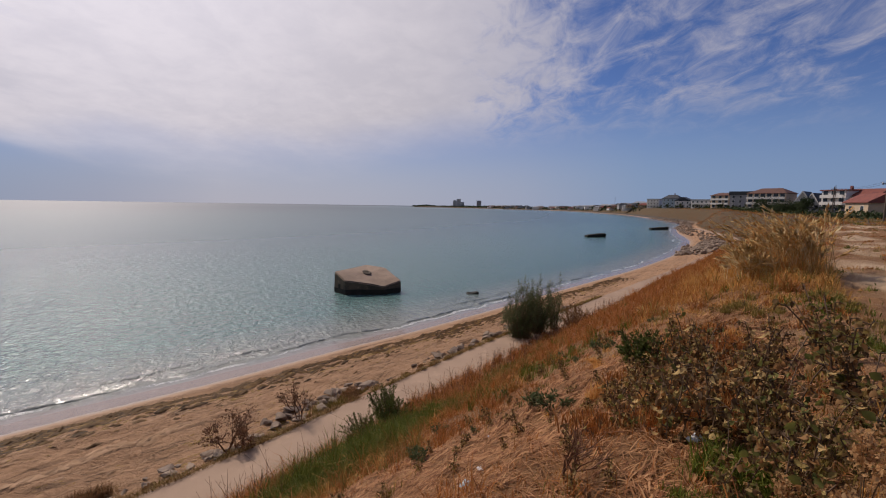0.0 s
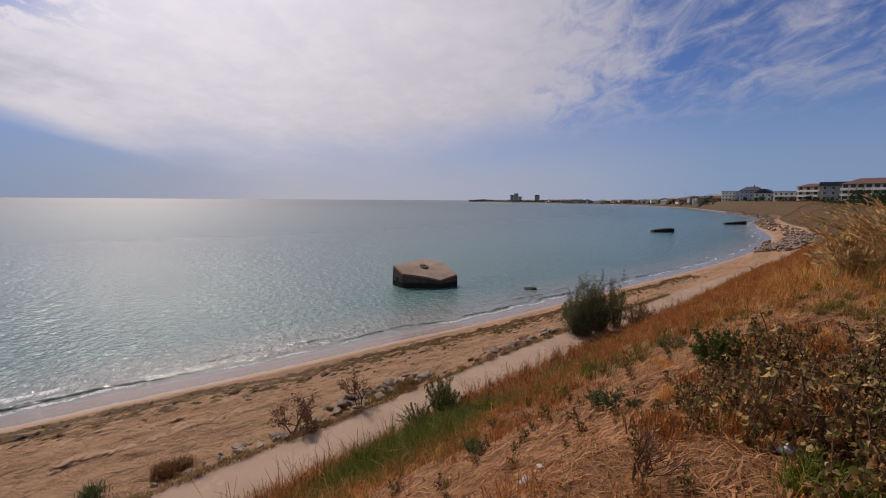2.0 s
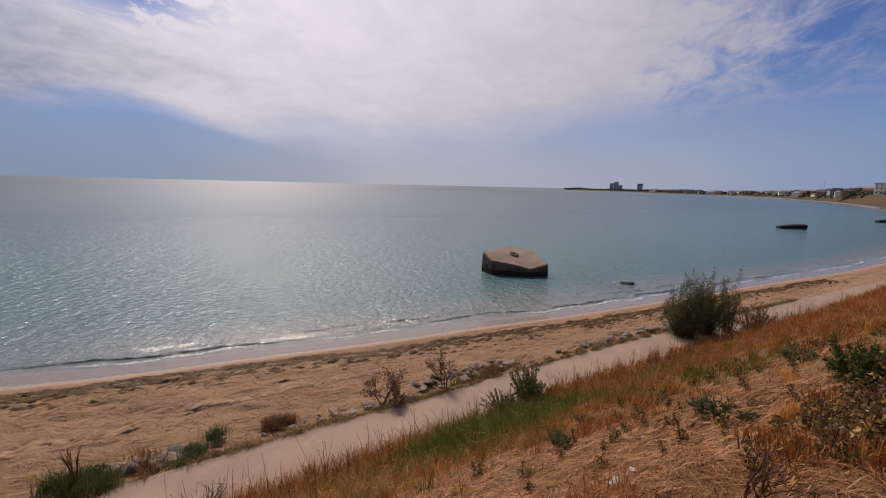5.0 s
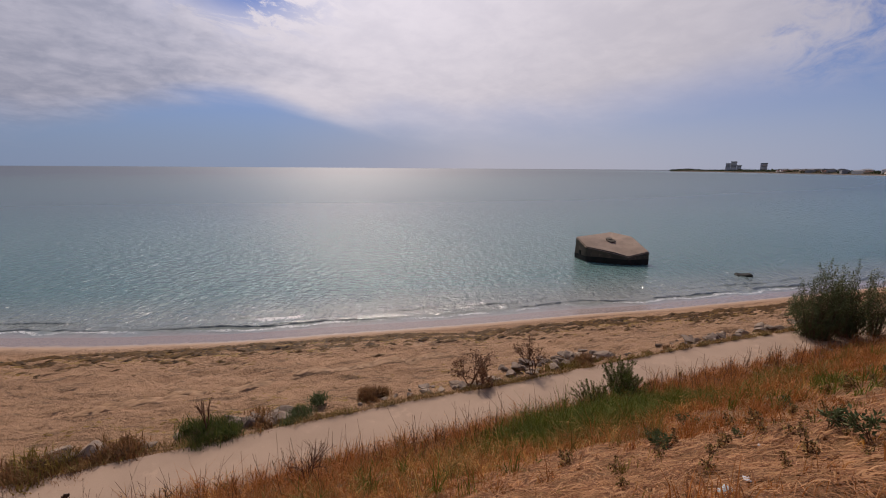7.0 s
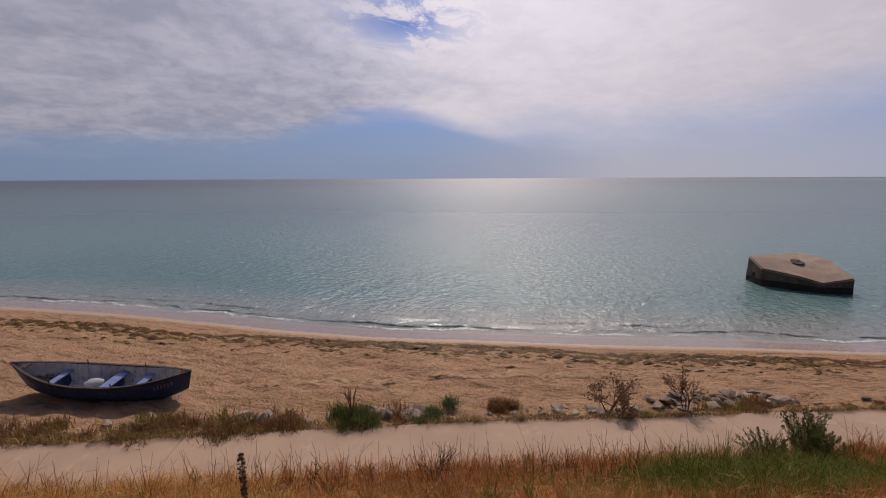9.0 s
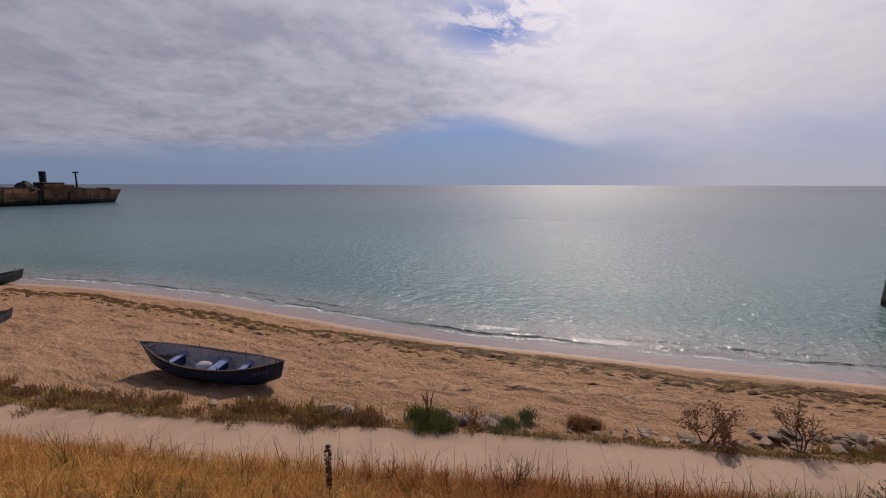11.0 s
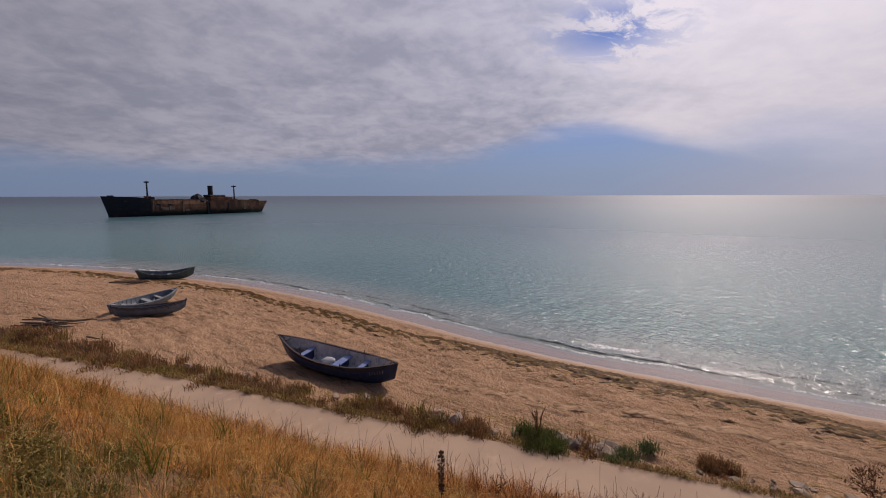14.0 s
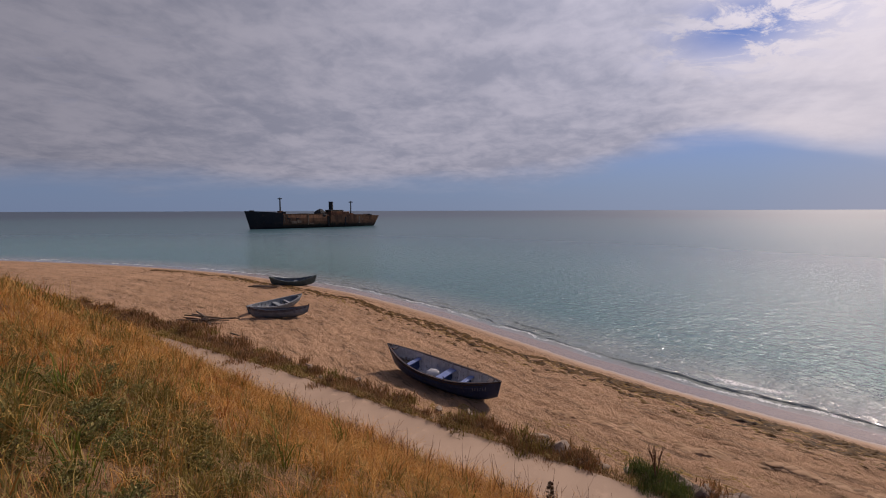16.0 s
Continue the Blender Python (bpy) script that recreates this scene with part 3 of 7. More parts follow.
def build_promenade():
    """Concrete slabs cast end to end along the foot of the bluff."""
    base = thing("promenade", Matrix(), "pale sandy concrete promenade at the foot of the bluff", "pavement", kind="structure")
    length, s, k = 3.2, -150.0, 0
    r = random.Random(4)
    while s < 190:
        e = s + length - 0.008
        verts, faces = [], []
        lift = r.uniform(-0.004, 0.004)
        cuts = np.linspace(s, e, 5)
        for side, (z0) in ((0, 1.30), (1, PATH_TOP)):
            for c in cuts:
                for n in (0.0 + r.uniform(-0.03, 0.03), PATH_WIDTH + 0.3):
                    x, y = spot(c, n)
                    verts.append((float(x), float(y), (z0 if side == 0 else z0 + lift)))
        for i in range(4):
            a = 2 * i
            faces += [(10 + a, 11 + a, 13 + a, 12 + a), (a + 2, a + 3, a + 1, a), (a, 10 + a, 12 + a, a + 2), (a + 3, 13 + a, 11 + a, a + 1)]
        faces += [(0, 1, 11, 10), (8, 18, 19, 9)]
        ob = mesh_object("slab", verts, [f[::-1] for f in faces], CONCRETE, base)
        s += length
        k += 1


build_promenade()


# ---- things in the sea ----
def build_bunker():
    """The tilted concrete block that lies in the shallows: six walls, a chamfered front and a hatch stub."""
    ob = thing("concrete_block", pose(-7.5, 46.0, 0.0), "weathered tilted concrete bunker block standing in the shallow sea", "bunker")
    foot = [(-3.7, -1.35), (-2.2, -3.0), (1.55, -2.55), (3.2, -1.2), (1.1, 2.4), (-1.4, 4.3)]
    rim = [2.06, 1.45, 0.82, 1.22, 2.0, 2.05]
    bm = bmesh.new()
    rings = [[bm.verts.new((x * 1.02, y * 1.02, -1.6)) for x, y in foot],
             [bm.verts.new((x * 1.01, y * 1.01, 0.52)) for x, y in foot],
             [bm.verts.new((x, y, z)) for (x, y), z in zip(foot, rim)],
             [bm.verts.new((x * 0.95, y * 0.95, z + 0.07)) for (x, y), z in zip(foot, rim)]]
    for a, b in zip(rings, rings[1:]):
        for i in range(6):
            bm.faces.new((a[i], a[(i + 1) % 6], b[(i + 1) % 6], b[i]))
    bm.faces.new(rings[0][::-1])
    hub = bm.verts.new((-0.4, 0.2, 1.80))
    for i in range(6):
        bm.faces.new((rings[3][i], rings[3][(i + 1) % 6], hub))
    bmesh.ops.recalc_face_normals(bm, faces=bm.faces[:])
    bmesh.ops.bevel(bm, geom=[e for e in bm.edges if e.calc_face_angle(0) > 0.35], offset=0.07, segments=2, affect="EDGES")
    bmesh.ops.subdivide_edges(bm, edges=bm.edges[:], cuts=2, use_grid_fill=True)
    for v in bm.verts:
        v.co += Vector((noise.noise(v.co * 0.9), noise.noise(v.co * 0.9 + Vector((7, 0, 0))), noise.noise(v.co * 0.9 + Vector((0, 9, 0))))) * 0.07
    bmesh.ops.recalc_face_normals(bm, faces=bm.faces[:])
    bm.normal_update()
    for f in bm.faces:                       # dry top, stained walls with their shade in the colour, weedy foot
        c = f.calc_center_median()
        f.material_index = 0 if f.normal.z > 0.5 else (1 if c.z < 0.5 + 0.12 * noise.noise(c * 1.3) else 2)
    part("shell", bm, [OLD_CONCRETE, WET_CONCRETE, SHADED_STAINED_CONCRETE], ob)
    hatch = bmesh.new()
    bmesh.ops.create_cone(hatch, cap_ends=True, segments=14, radius1=0.34, radius2=0.30, depth=0.26, matrix=pose(-0.75, 0.2, 1.88, 8, 0, 0))
    bmesh.ops.create_cone(hatch, cap_ends=True, segments=10, radius1=0.46, radius2=0.40, depth=0.1, matrix=pose(-0.5, -0.1, 1.84, 14, 8, 0))
    part("hatch", hatch, SHADED_STAINED_CONCRETE, ob, "dark stub of a hatch")
    # solid dark block whose colour gives the shade inside the opening
    port = bmesh.new()
    box(port, -3.10, -2.60, -2.23, -1.82, 0.45, 1.0, 0.05)
    bmesh.ops.rotate(port, verts=port.verts[:], cent=(-2.85, -2.03, 0.8), matrix=Matrix.Rotation(radians(42), 3, "Z"))
    part("embrasure_block", port, WET_CONCRETE, ob, "dark block in place of a shaded wall opening")


def build_wreck_piece(x, y, turn, length, rise, label):
    """A dark weedy slab just clear of the water."""
    bm = bmesh.new()
    box(bm, -length / 2, length / 2, -min(1.1, length / 3), min(1.1, length / 3), -0.8, rise, 0.12)
    bmesh.ops.subdivide_edges(bm, edges=bm.edges[:], cuts=2, use_grid_fill=True)
    for v in bm.verts:
        v.co.z += 0.10 * rise * v.co.x / length * 6 if v.co.z > 0 else 0
        v.co += noise.noise_vector(v.co * 0.9) * 0.16
    ob = bm_object("sea_rock", bm, WET_CONCRETE)
    ob.matrix_basis = pose(x, y, 0, 0, 0, turn)
    tagged(ob, label, "rock", "dark slabs in the bay")


build_bunker()
build_wreck_piece(47.2, 134.0, 8, 6.0, 0.95, "dark weed-covered concrete slab awash in the bay")
build_wreck_piece(92.5, 185.8, 10, 8.0, 1.0, "dark weed-covered concrete slab awash in the bay")
build_wreck_piece(3.2, 44.6, 12, 1.3, 0.16, "small dark rock just clear of the water")


def hull_rows(stations, beam, sides=5):
    """Points of a hull: u along, from one gunwale round the bottom to the other."""
    rows = []
    for x, half, top, keel in stations:
        row = []
        for k in range(-sides, sides + 1):
            f = abs(k) / sides
            w = half * (1 - (1 - f) ** 2.0) ** 0.62
            row.append((x, math.copysign(w, k) if k else 0.0, keel + (top - keel) * f ** 1.7))
        rows.append(row)
    return rows


def loft(bm, rows, flip=False):
    vs = [[bm.verts.new(p) for p in row] for row in rows]
    for a, b in zip(vs, vs[1:]):
        for i in range(len(a) - 1):
            f = (a[i], b[i], b[i + 1], a[i + 1])
            try:
                bm.faces.new(f[::-1] if flip else f)
            except ValueError:
                pass
    return vs


def build_boat(m, length, beam, depth, outer, inner, seat, rail, label, seats=(-0.54, 0.09, 0.46), oars=True, sheer=0.36):
    ob = thing("rowing_boat", m, label, "boat", "fishing boats drawn up on the sand")
    n = 22
    us = np.linspace(-1, 1, n + 1)

    def station(u, shrink=0.0):
        half = max(0.015, beam / 2 * (1 - abs(u) ** 2.3) ** 0.85 * (1.0 if u < 0 else 0.97) - shrink)
        top = depth * (0.74 + sheer * abs(u) ** 2.2)
        keel = depth * ((0.42 if u > 0 else 0.24) * abs(u) ** 5) + shrink
        x = u * length / 2 * (1.0 - shrink * 0.25)
        return (x, half, top, keel)
    bm = bmesh.new()
    rows = hull_rows([station(u) for u in us], beam)
    # raked ends: the gunwale stands out past the keel
    rows = [[(x + np.sign(x) * (0.05 if x > 0 else 0.062) * length * abs(u) ** 8 * ((z / depth) - 0.6), y, z) for x, y, z in row] for u, row in zip(us, rows)]
    loft(bm, rows)
    bmesh.ops.remove_doubles(bm, verts=bm.verts[:], dist=0.004)
    bmesh.ops.recalc_face_normals(bm, faces=bm.faces[:])
    hull = part("hull", bm, outer, ob, smooth=True)
    bm = bmesh.new()
    inside = hull_rows([station(u, 0.045) for u in us], beam)
    inside = [[(x + np.sign(x) * (0.05 if x > 0 else 0.062) * length * abs(u) ** 8 * ((z / depth) - 0.6), y, z) for x, y, z in row] for u, row in zip(us, inside)]
    loft(bm, inside, True)
    part("lining", bm, inner, ob, "paler inner planking", True)
    for side in (-1, 1):
        bm = bmesh.new()
        k = 0 if side < 0 else -1
        ring = []
        for row in rows:
            x, y, z = row[k]
            ring.append([bm.verts.new((x, y + side * a, z + b)) for a, b in ((-0.05, -0.03), (0.025, -0.03), (0.025, 0.02), (-0.05, 0.02))])
        for a, b in zip(ring, ring[1:]):
            for i in range(4):
                bm.faces.new((a[i], b[i], b[(i + 1) % 4], a[(i + 1) % 4]))
        bm.faces.new(ring[0])
        bm.faces.new(ring[-1][::-1])
        bmesh.ops.recalc_face_normals(bm, faces=bm.faces[:])
        part("gunwale", bm, rail, ob, "worn wooden gunwale")
    for side in (-1, 1):                     # rubbing strakes along the outer planking
        for drop in (0.09, 0.24):
            bm = bmesh.new()
            pts = []
            for u in np.linspace(-0.93, 0.93, 17):
                x, half, top, keel = station(u)
                f = ((top - drop - keel) / (top - keel)) ** (1 / 1.7)
                pts.append((x, side * (half * (1 - (1 - f) ** 2.0) ** 0.62 + 0.004), top - drop))
            r_ = 0.018 if drop < 0.2 else 0.010
            ring = [[bm.verts.new((x, y + side * a * r_, z + b * r_)) for a, b in ((-1, -1), (1, -1), (1, 1), (-1, 1))] for x, y, z in pts]
            for a, b in zip(ring, ring[1:]):
                for i in range(4):
                    bm.faces.new((a[i], b[i], b[(i + 1) % 4], a[(i + 1) % 4]))
            bm.faces.new(ring[0])
            bm.faces.new(ring[-1][::-1])
            bmesh.ops.recalc_face_normals(bm, faces=bm.faces[:])
            part("rubbing_strake", bm, rail if drop < 0.2 else outer, ob)
    for u in np.linspace(-0.78, 0.78, 12):
        bm = bmesh.new()
        x, half, top, keel = station(u, 0.05)
        pts = [p for p in hull_rows([(x, half, top, keel)], beam)[0]]
        for a, b in zip(pts, pts[1:]):
            tube(bm, a, b, 0.022, sides=4)
        part("rib", bm, inner, ob)
    for i, u in enumerate(seats):
        x, half, top, keel = station(u, 0.05)
        z = keel + (top - keel) * 0.66
        w = half * 0.93
        part("thwart", new_box(x - (0.19 if i == 1 else 0.12), x + (0.19 if i == 1 else 0.12), -w, w, z - 0.025, z + 0.025, bevel=0.008), seat, ob, "painted plank seat")
        part("bulkhead", new_box(x - 0.02, x + 0.02, -w * 0.8, w * 0.8, keel + 0.06, z - 0.026), outer, ob)
    for u in (-0.93, 0.93):
        x, half, top, keel = station(u, 0.03)
        part("end_deck", new_box(min(x, x * 0.93), max(x, x * 0.93), -half * 1.1, half * 1.1, top - 0.07, top - 0.035), rail, ob)
        part("stem_post", tube(bmesh.new(), (np.sign(u) * length * 0.488, 0, depth * 0.52), (np.sign(u) * length * 0.512, 0, depth * 1.13), 0.035, 0.045, 6), rail, ob)
    if oars:
        for u, side in ((-0.42, -1), (0.28, -1), (0.36, 1), (-0.35, 1)):
            x, half, top, keel = station(u)
            part("thole_pin", tube(bmesh.new(), (x, side * half * 0.97, top), (x, side * half * 0.97, top + 0.16), 0.02, 0.015, 6), rail, ob)
        x, half, top, keel = station(-0.05, 0.05)
        sack = bmesh.new()
        bmesh.ops.create_icosphere(sack, subdivisions=2, radius=0.3, matrix=Matrix.LocRotScale((x - 0.35, 0.1, keel + 0.28), None, (1.3, 0.9, 0.6)))
        for v in sack.verts:
            v.co += noise.noise_vector(v.co * 4) * 0.08
        part("bundle", sack, GREY_PAINT, ob, "pale folded net bundle", True)
        x, half, top, keel = station(-0.72, 0.05)
        heap = bmesh.new()
        for k in range(26):
            r_ = random.Random(k)
            c = Vector((x + r_.uniform(-0.4, 0.4), r_.uniform(-0.22, 0.22), keel + 0.28 + r_.uniform(0, 0.16)))
            d = Vector((r_.uniform(-0.3, 0.3), r_.uniform(-0.2, 0.2), r_.uniform(-0.05, 0.08)))
            tube(heap, c - d, c + d, 0.016, sides=4)
        part("rope_heap", heap, DARK_WOOD, ob, "tangled ropes and sticks in the stern")
        for k in range(6):                   # faded lettering near the bow, on the side towards the promenade
            u = 0.70 + k * 0.032
            x, half, top, keel = station(u)
            f = ((top - 0.27 - keel) / (top - keel)) ** (1 / 1.7)
            y = -(half * (1 - (1 - f) ** 2.0) ** 0.62)
            bar = new_box(-0.012, 0.012, -0.012, 0.004, -0.075, 0.075)
            bmesh.ops.transform(bar, matrix=pose(x, y, top - 0.27, 0, 12 if k % 2 else -8, 0), verts=bar.verts[:])
            part("lettering_bar", bar, PALE_SLATE, ob, "faded white lettering stroke")
    keelbar = bmesh.new()
    tube(keelbar, (-length * 0.31, 0, 0.01), (length * 0.31, 0, 0.01), 0.035, sides=6)
    part("keel", keelbar, outer, ob)
    return ob


def boat_pose(ax, ay, bx, by, lean=0.0, sink=0.03, pitch=0.0):
    """Pose of a boat whose stern stands at a and whose bow at b, resting on the sand."""
    cx, cy = (ax + bx) / 2, (ay + by) / 2
    z = float(ground_at([cx], [cy])[0])
    return pose(cx, cy, z - sink + 0.03, lean, pitch, math.degrees(math.atan2(by - ay, bx - ax)))


build_boat(boat_pose(-21.4, -1.75, -16.85, 2.8, lean=8, sink=0.08, pitch=0.8), 6.45, 1.5, 1.04, BLUE_PAINT, GREY_PAINT, SKY_PAINT, OCHRE_WOOD,
                  "navy blue wooden rowing boat with pale blue seats on sand")
build_boat(boat_pose(-32.3, -13.05, -33.0, -9.0, lean=-4), 4.1, 1.25, 0.80, SLATE_PAINT, SLATE_PAINT, SLATE_PAINT, OCHRE_WOOD,
           "slate grey wooden rowing boat leaning on the sand", oars=False, sheer=0.28)
build_boat(boat_pose(-33.6, -13.7, -37.9, -11.2, lean=13), 5.3, 1.3, 0.80, SLATE_PAINT, PALE_SLATE, PALE_SLATE, PALE_SLATE,
           "faded grey wooden rowing boat beside a second one", oars=False, sheer=0.34)
build_boat(boat_pose(-51.2, -18.1, -52.0, -13.4, lean=9), 5.0, 1.4, 0.95, GREEN_PAINT, SLATE_PAINT, SLATE_PAINT, GREEN_PAINT,
           "dark green wooden rowing boat drawn up by the water", oars=False, sheer=0.55)


def build_ship():
    """The stranded cargo ship: a dark bow, a rusty holed waist and a broken-off stern, each lofted."""
    bow, stern = Vector((-213.0, -85.0, 0)), Vector((-259.0, -31.5, 0))
    L = (stern - bow).length
    turn = math.degrees(math.atan2(stern.y - bow.y, stern.x - bow.x))
    ob = thing("stranded_ship", pose(bow.x, bow.y, 0, 0, 0, turn), "rusted stranded cargo ship with broken hull lying in the sea", "ship")
    us = [0.0, 0.03, 0.08, 0.14, 0.21, 0.3, 0.4, 0.5, 0.557, 0.565, 0.6, 0.7, 0.8, 0.88, 0.94, 0.98, 1.0]
    half = np.interp(us, (0, 0.03, 0.1, 0.2, 0.3, 0.8, 0.93, 1.0), (0.15, 1.3, 3.2, 4.7, 5.2, 5.2, 3.6, 1.0))
    deck = np.interp(us, (0, 0.2, 0.215, 0.4, 0.557, 0.565, 0.8, 1.0), (8.8, 8.0, 7.1, 6.8, 6.7, 6.5, 6.2, 6.1))

    def rows_between(a, b, extra=()):
        stations = sorted(set([u for u in us if a < u < b] + [a, b]))
        rows = []
        for u in stations:
            h, d = float(np.interp(u, us, half)), float(np.interp(u, us, deck))
            rake = -2.4 * (1 - u / 0.08) if u < 0.08 else (3.4 * (u - 0.90) / 0.10 if u > 0.90 else 0.0)
            row = []
            for k in range(-6, 7):
                f = abs(k) / 6
                wide = h * (1 - (1 - f) ** 3) ** 0.7 * (1 if 0.1 < u < 0.9 else 0.55 + 0.45 * f) * (1 - (0.16 * max(0.0, (f - 0.62) / 0.38) ** 2 if 0.205 < u < 0.56 else 0.0))
                z = -1.6 + (d + 1.6) * f ** 1.25
                row.append((u * L + rake * max(0.0, z / d), math.copysign(wide, k) if k else 0.0, z))
            rows.append(row)
        return rows

    def hull_piece(name, a, b, mat, label):
        bm = bmesh.new()
        vs = loft(bm, rows_between(a, b))
        for p, q in zip(vs, vs[1:]):
            bm.faces.new((p[0], p[-1], q[-1], q[0]))
        bm.faces.new(vs[0])
        bm.faces.new(vs[-1][::-1])
        bmesh.ops.remove_doubles(bm, verts=bm.verts[:], dist=0.01)
        bmesh.ops.recalc_face_normals(bm, faces=bm.faces[:])
        return part(name, bm, mat, ob, label)
    hull_piece("bow_hull", 0.0, 0.205, HULL_BLACK, "black painted bow plating")
    hull_piece("waist_hull", 0.2051, 0.557, HULL_RUST, "rust brown side plating")
    hull_piece("stern_hull", 0.568, 1.0, HULL_RUST, "rust brown plating of the broken-off stern")

    def side(u):
        return float(np.interp(u, us, half))
    # bulwark steps, hatches and the torn plates at the break
    for a, b, z0, z1, w in ((0.0, 0.03, 8.4, 9.1, 0.6), (0.215, 0.235, 6.9, 8.4, 3.2), (0.36, 0.41, 6.8, 7.4, 3.4), (0.915, 0.955, 6.1, 7.0, 1.6), (0.965, 0.98, 6.1, 6.7, 0.8)):
        part("deck_box", new_box(a * L, b * L, -w, w, z0, z1, bevel=0.12), HULL_BLACK, ob)
    for y in (-1, 1):
        bm = new_box(0.215 * L, 0.55 * L, y * 4.30 - 0.08, y * 4.30 + 0.08, 6.6, 7.25)
        part("bulwark", bm, HULL_RUST, ob)
        bm = new_box(0.60 * L, 0.90 * L, y * 5.0 - 0.08, y * 5.0 + 0.08, 6.0, 6.75)
        part("bulwark", bm, HULL_RUST, ob)
    bm = bmesh.new()
    bmesh.ops.create_icosphere(bm, subdivisions=3, radius=1, matrix=Matrix.LocRotScale((0.522 * L, 0, 6.6), None, (2.6, 4.6, 3.0)))
    for v in bm.verts:
        v.co += noise.noise_vector(v.co * 0.55) * 1.3
    part("buckled_plates", bm, HULL_BLACK, ob, "dark buckled plates at the break")
    bm = bmesh.new()
    box(bm, 0.585 * L, 0.745 * L, -3.6, 3.6, 6.3, 8.3, 0.2)
    part("deckhouse", bm, HULL_RUST, ob)
    part("deckhouse_roof", new_box(0.58 * L, 0.70 * L, -3.0, 3.0, 8.302, 9.3, bevel=0.35), HULL_BLACK, ob)
    bm = bmesh.new()
    bmesh.ops.create_cone(bm, cap_ends=True, segments=20, radius1=1.2, radius2=1.15, depth=6.4, matrix=pose(0.612 * L, 0, 10.4))
    part("funnel", bm, HULL_BLACK, ob, "dark upright funnel")
    part("funnel_rim", tube(bmesh.new(), (0.612 * L, 0, 13.35), (0.612 * L, 0, 13.75), 1.3, 1.3, 20), HULL_BLACK, ob)
    for u, top, base in ((0.213, 14.6, 7.5), (0.787, 13.3, 6.0)):
        part("mast", tube(bmesh.new(), (u * L, 0, base), (u * L, 0, top), 0.42, 0.28, 10), HULL_BLACK, ob)
        part("mast_head", new_box(u * L - 0.5, u * L + 0.5, -1.6, 1.6, top, top + 0.6, bevel=0.15), HULL_BLACK, ob)
        part("mast_foot", new_box(u * L - 1.0, u * L + 1.0, -1.4, 1.4, base, base + 1.3, bevel=0.1), HULL_RUST, ob)
        part("mast_cap", tube(bmesh.new(), (u * L, 0, top + 0.6), (u * L, 0, top + 1.1), 0.12, 0.1, 6), HULL_BLACK, ob)
    # thin pale framework posts, a pipe and patches of paler plate on the side towards the beach
    r = random.Random(8)
    for a, b, z0, z1 in ((0.213, 0.217, 2.8, 6.9), (0.236, 0.239, 3.0, 6.6), (0.257, 0.26, 3.4, 5.2), (0.262, 0.30, 2.4, 3.7), (0.305, 0.335, 2.7, 4.3), (0.387, 0.394, 1.6, 6.9), (0.40, 0.43, 1.9, 2.6), (0.815, 0.83, 2.0, 6.0), (0.845, 0.86, 3.6, 4.8)):
        w = side((a + b) / 2)
        bm = new_box(a * L, b * L, -w - 0.06, -w + 0.6, z0, z1)
        part("pale_strip", bm, RUST_PALE, ob, "pale peeling post and plate work")
    # black boxes set on the plating, their colour giving the shade inside torn holes
    for a, b, z0, z1 in ((0.235, 0.25, 4.7, 5.4), (0.30, 0.315, 4.6, 5.2), (0.545, 0.558, 0.5, 6.2), (0.69, 0.70, 1.0, 5.5)):
        w = side((a + b) / 2)
        part("hole", new_box(a * L, b * L, -w - 0.07, -w + 0.6, z0, z1), HULL_BLACK, ob, "black box in place of a shaded torn opening")


build_ship()


# ---- plants, stones and tide wrack ----
R = np.random.RandomState(11)

GOLD = varied("gold_dry_grass", [(0.60, 0.275, 0.062), (0.80, 0.43, 0.115), (0.38, 0.155, 0.035), (0.90, 0.60, 0.22)], translucent=0.35)
RUST_GRASS = varied("rust_dry_grass", [(0.43, 0.145, 0.034), (0.56, 0.215, 0.050), (0.28, 0.090, 0.024), (0.62, 0.32, 0.095)], translucent=0.22)
GREEN_GRASS = varied("green_grass", [(0.12, 0.150, 0.016), (0.175, 0.20, 0.022), (0.08, 0.11, 0.013), (0.25, 0.235, 0.035)], translucent=0.2)
OLIVE_GRASS = varied("olive_grass", [(0.27, 0.195, 0.044), (0.38, 0.27, 0.070), (0.15, 0.125, 0.033), (0.46, 0.31, 0.095)], translucent=0.2)
STRAW = varied("fallen_straw", [(0.46, 0.225, 0.100), (0.66, 0.37, 0.18), (0.31, 0.135, 0.058), (0.20, 0.085, 0.038)], translucent=0.3)
DEAD_LEAF = varied("dead_brown_leaf", [(0.30, 0.14, 0.055), (0.50, 0.27, 0.10), (0.12, 0.062, 0.028), (0.33, 0.25, 0.075), (0.70, 0.48, 0.20), (0.08, 0.045, 0.025), (0.24, 0.14, 0.055)], translucent=0.35)
GREEN_LEAF = varied("green_leaf", [(0.082, 0.108, 0.026), (0.12, 0.148, 0.034), (0.055, 0.078, 0.02), (0.20, 0.20, 0.05)], translucent=0.35)
BROAD_LEAF = varied("yellowing_broad_leaf", [(0.15, 0.15, 0.035), (0.22, 0.20, 0.05), (0.085, 0.10, 0.026), (0.36, 0.28, 0.09), (0.26, 0.16, 0.055)], translucent=0.4)
SAGE_LEAF = varied("grey_green_leaf", [(0.115, 0.150, 0.060), (0.165, 0.20, 0.085), (0.08, 0.11, 0.044), (0.24, 0.25, 0.12)], translucent=0.3)
BROWN_TUFT = varied("brown_scrub", [(0.33, 0.165, 0.075), (0.43, 0.235, 0.105), (0.21, 0.105, 0.048), (0.27, 0.175, 0.07)], translucent=0.3)
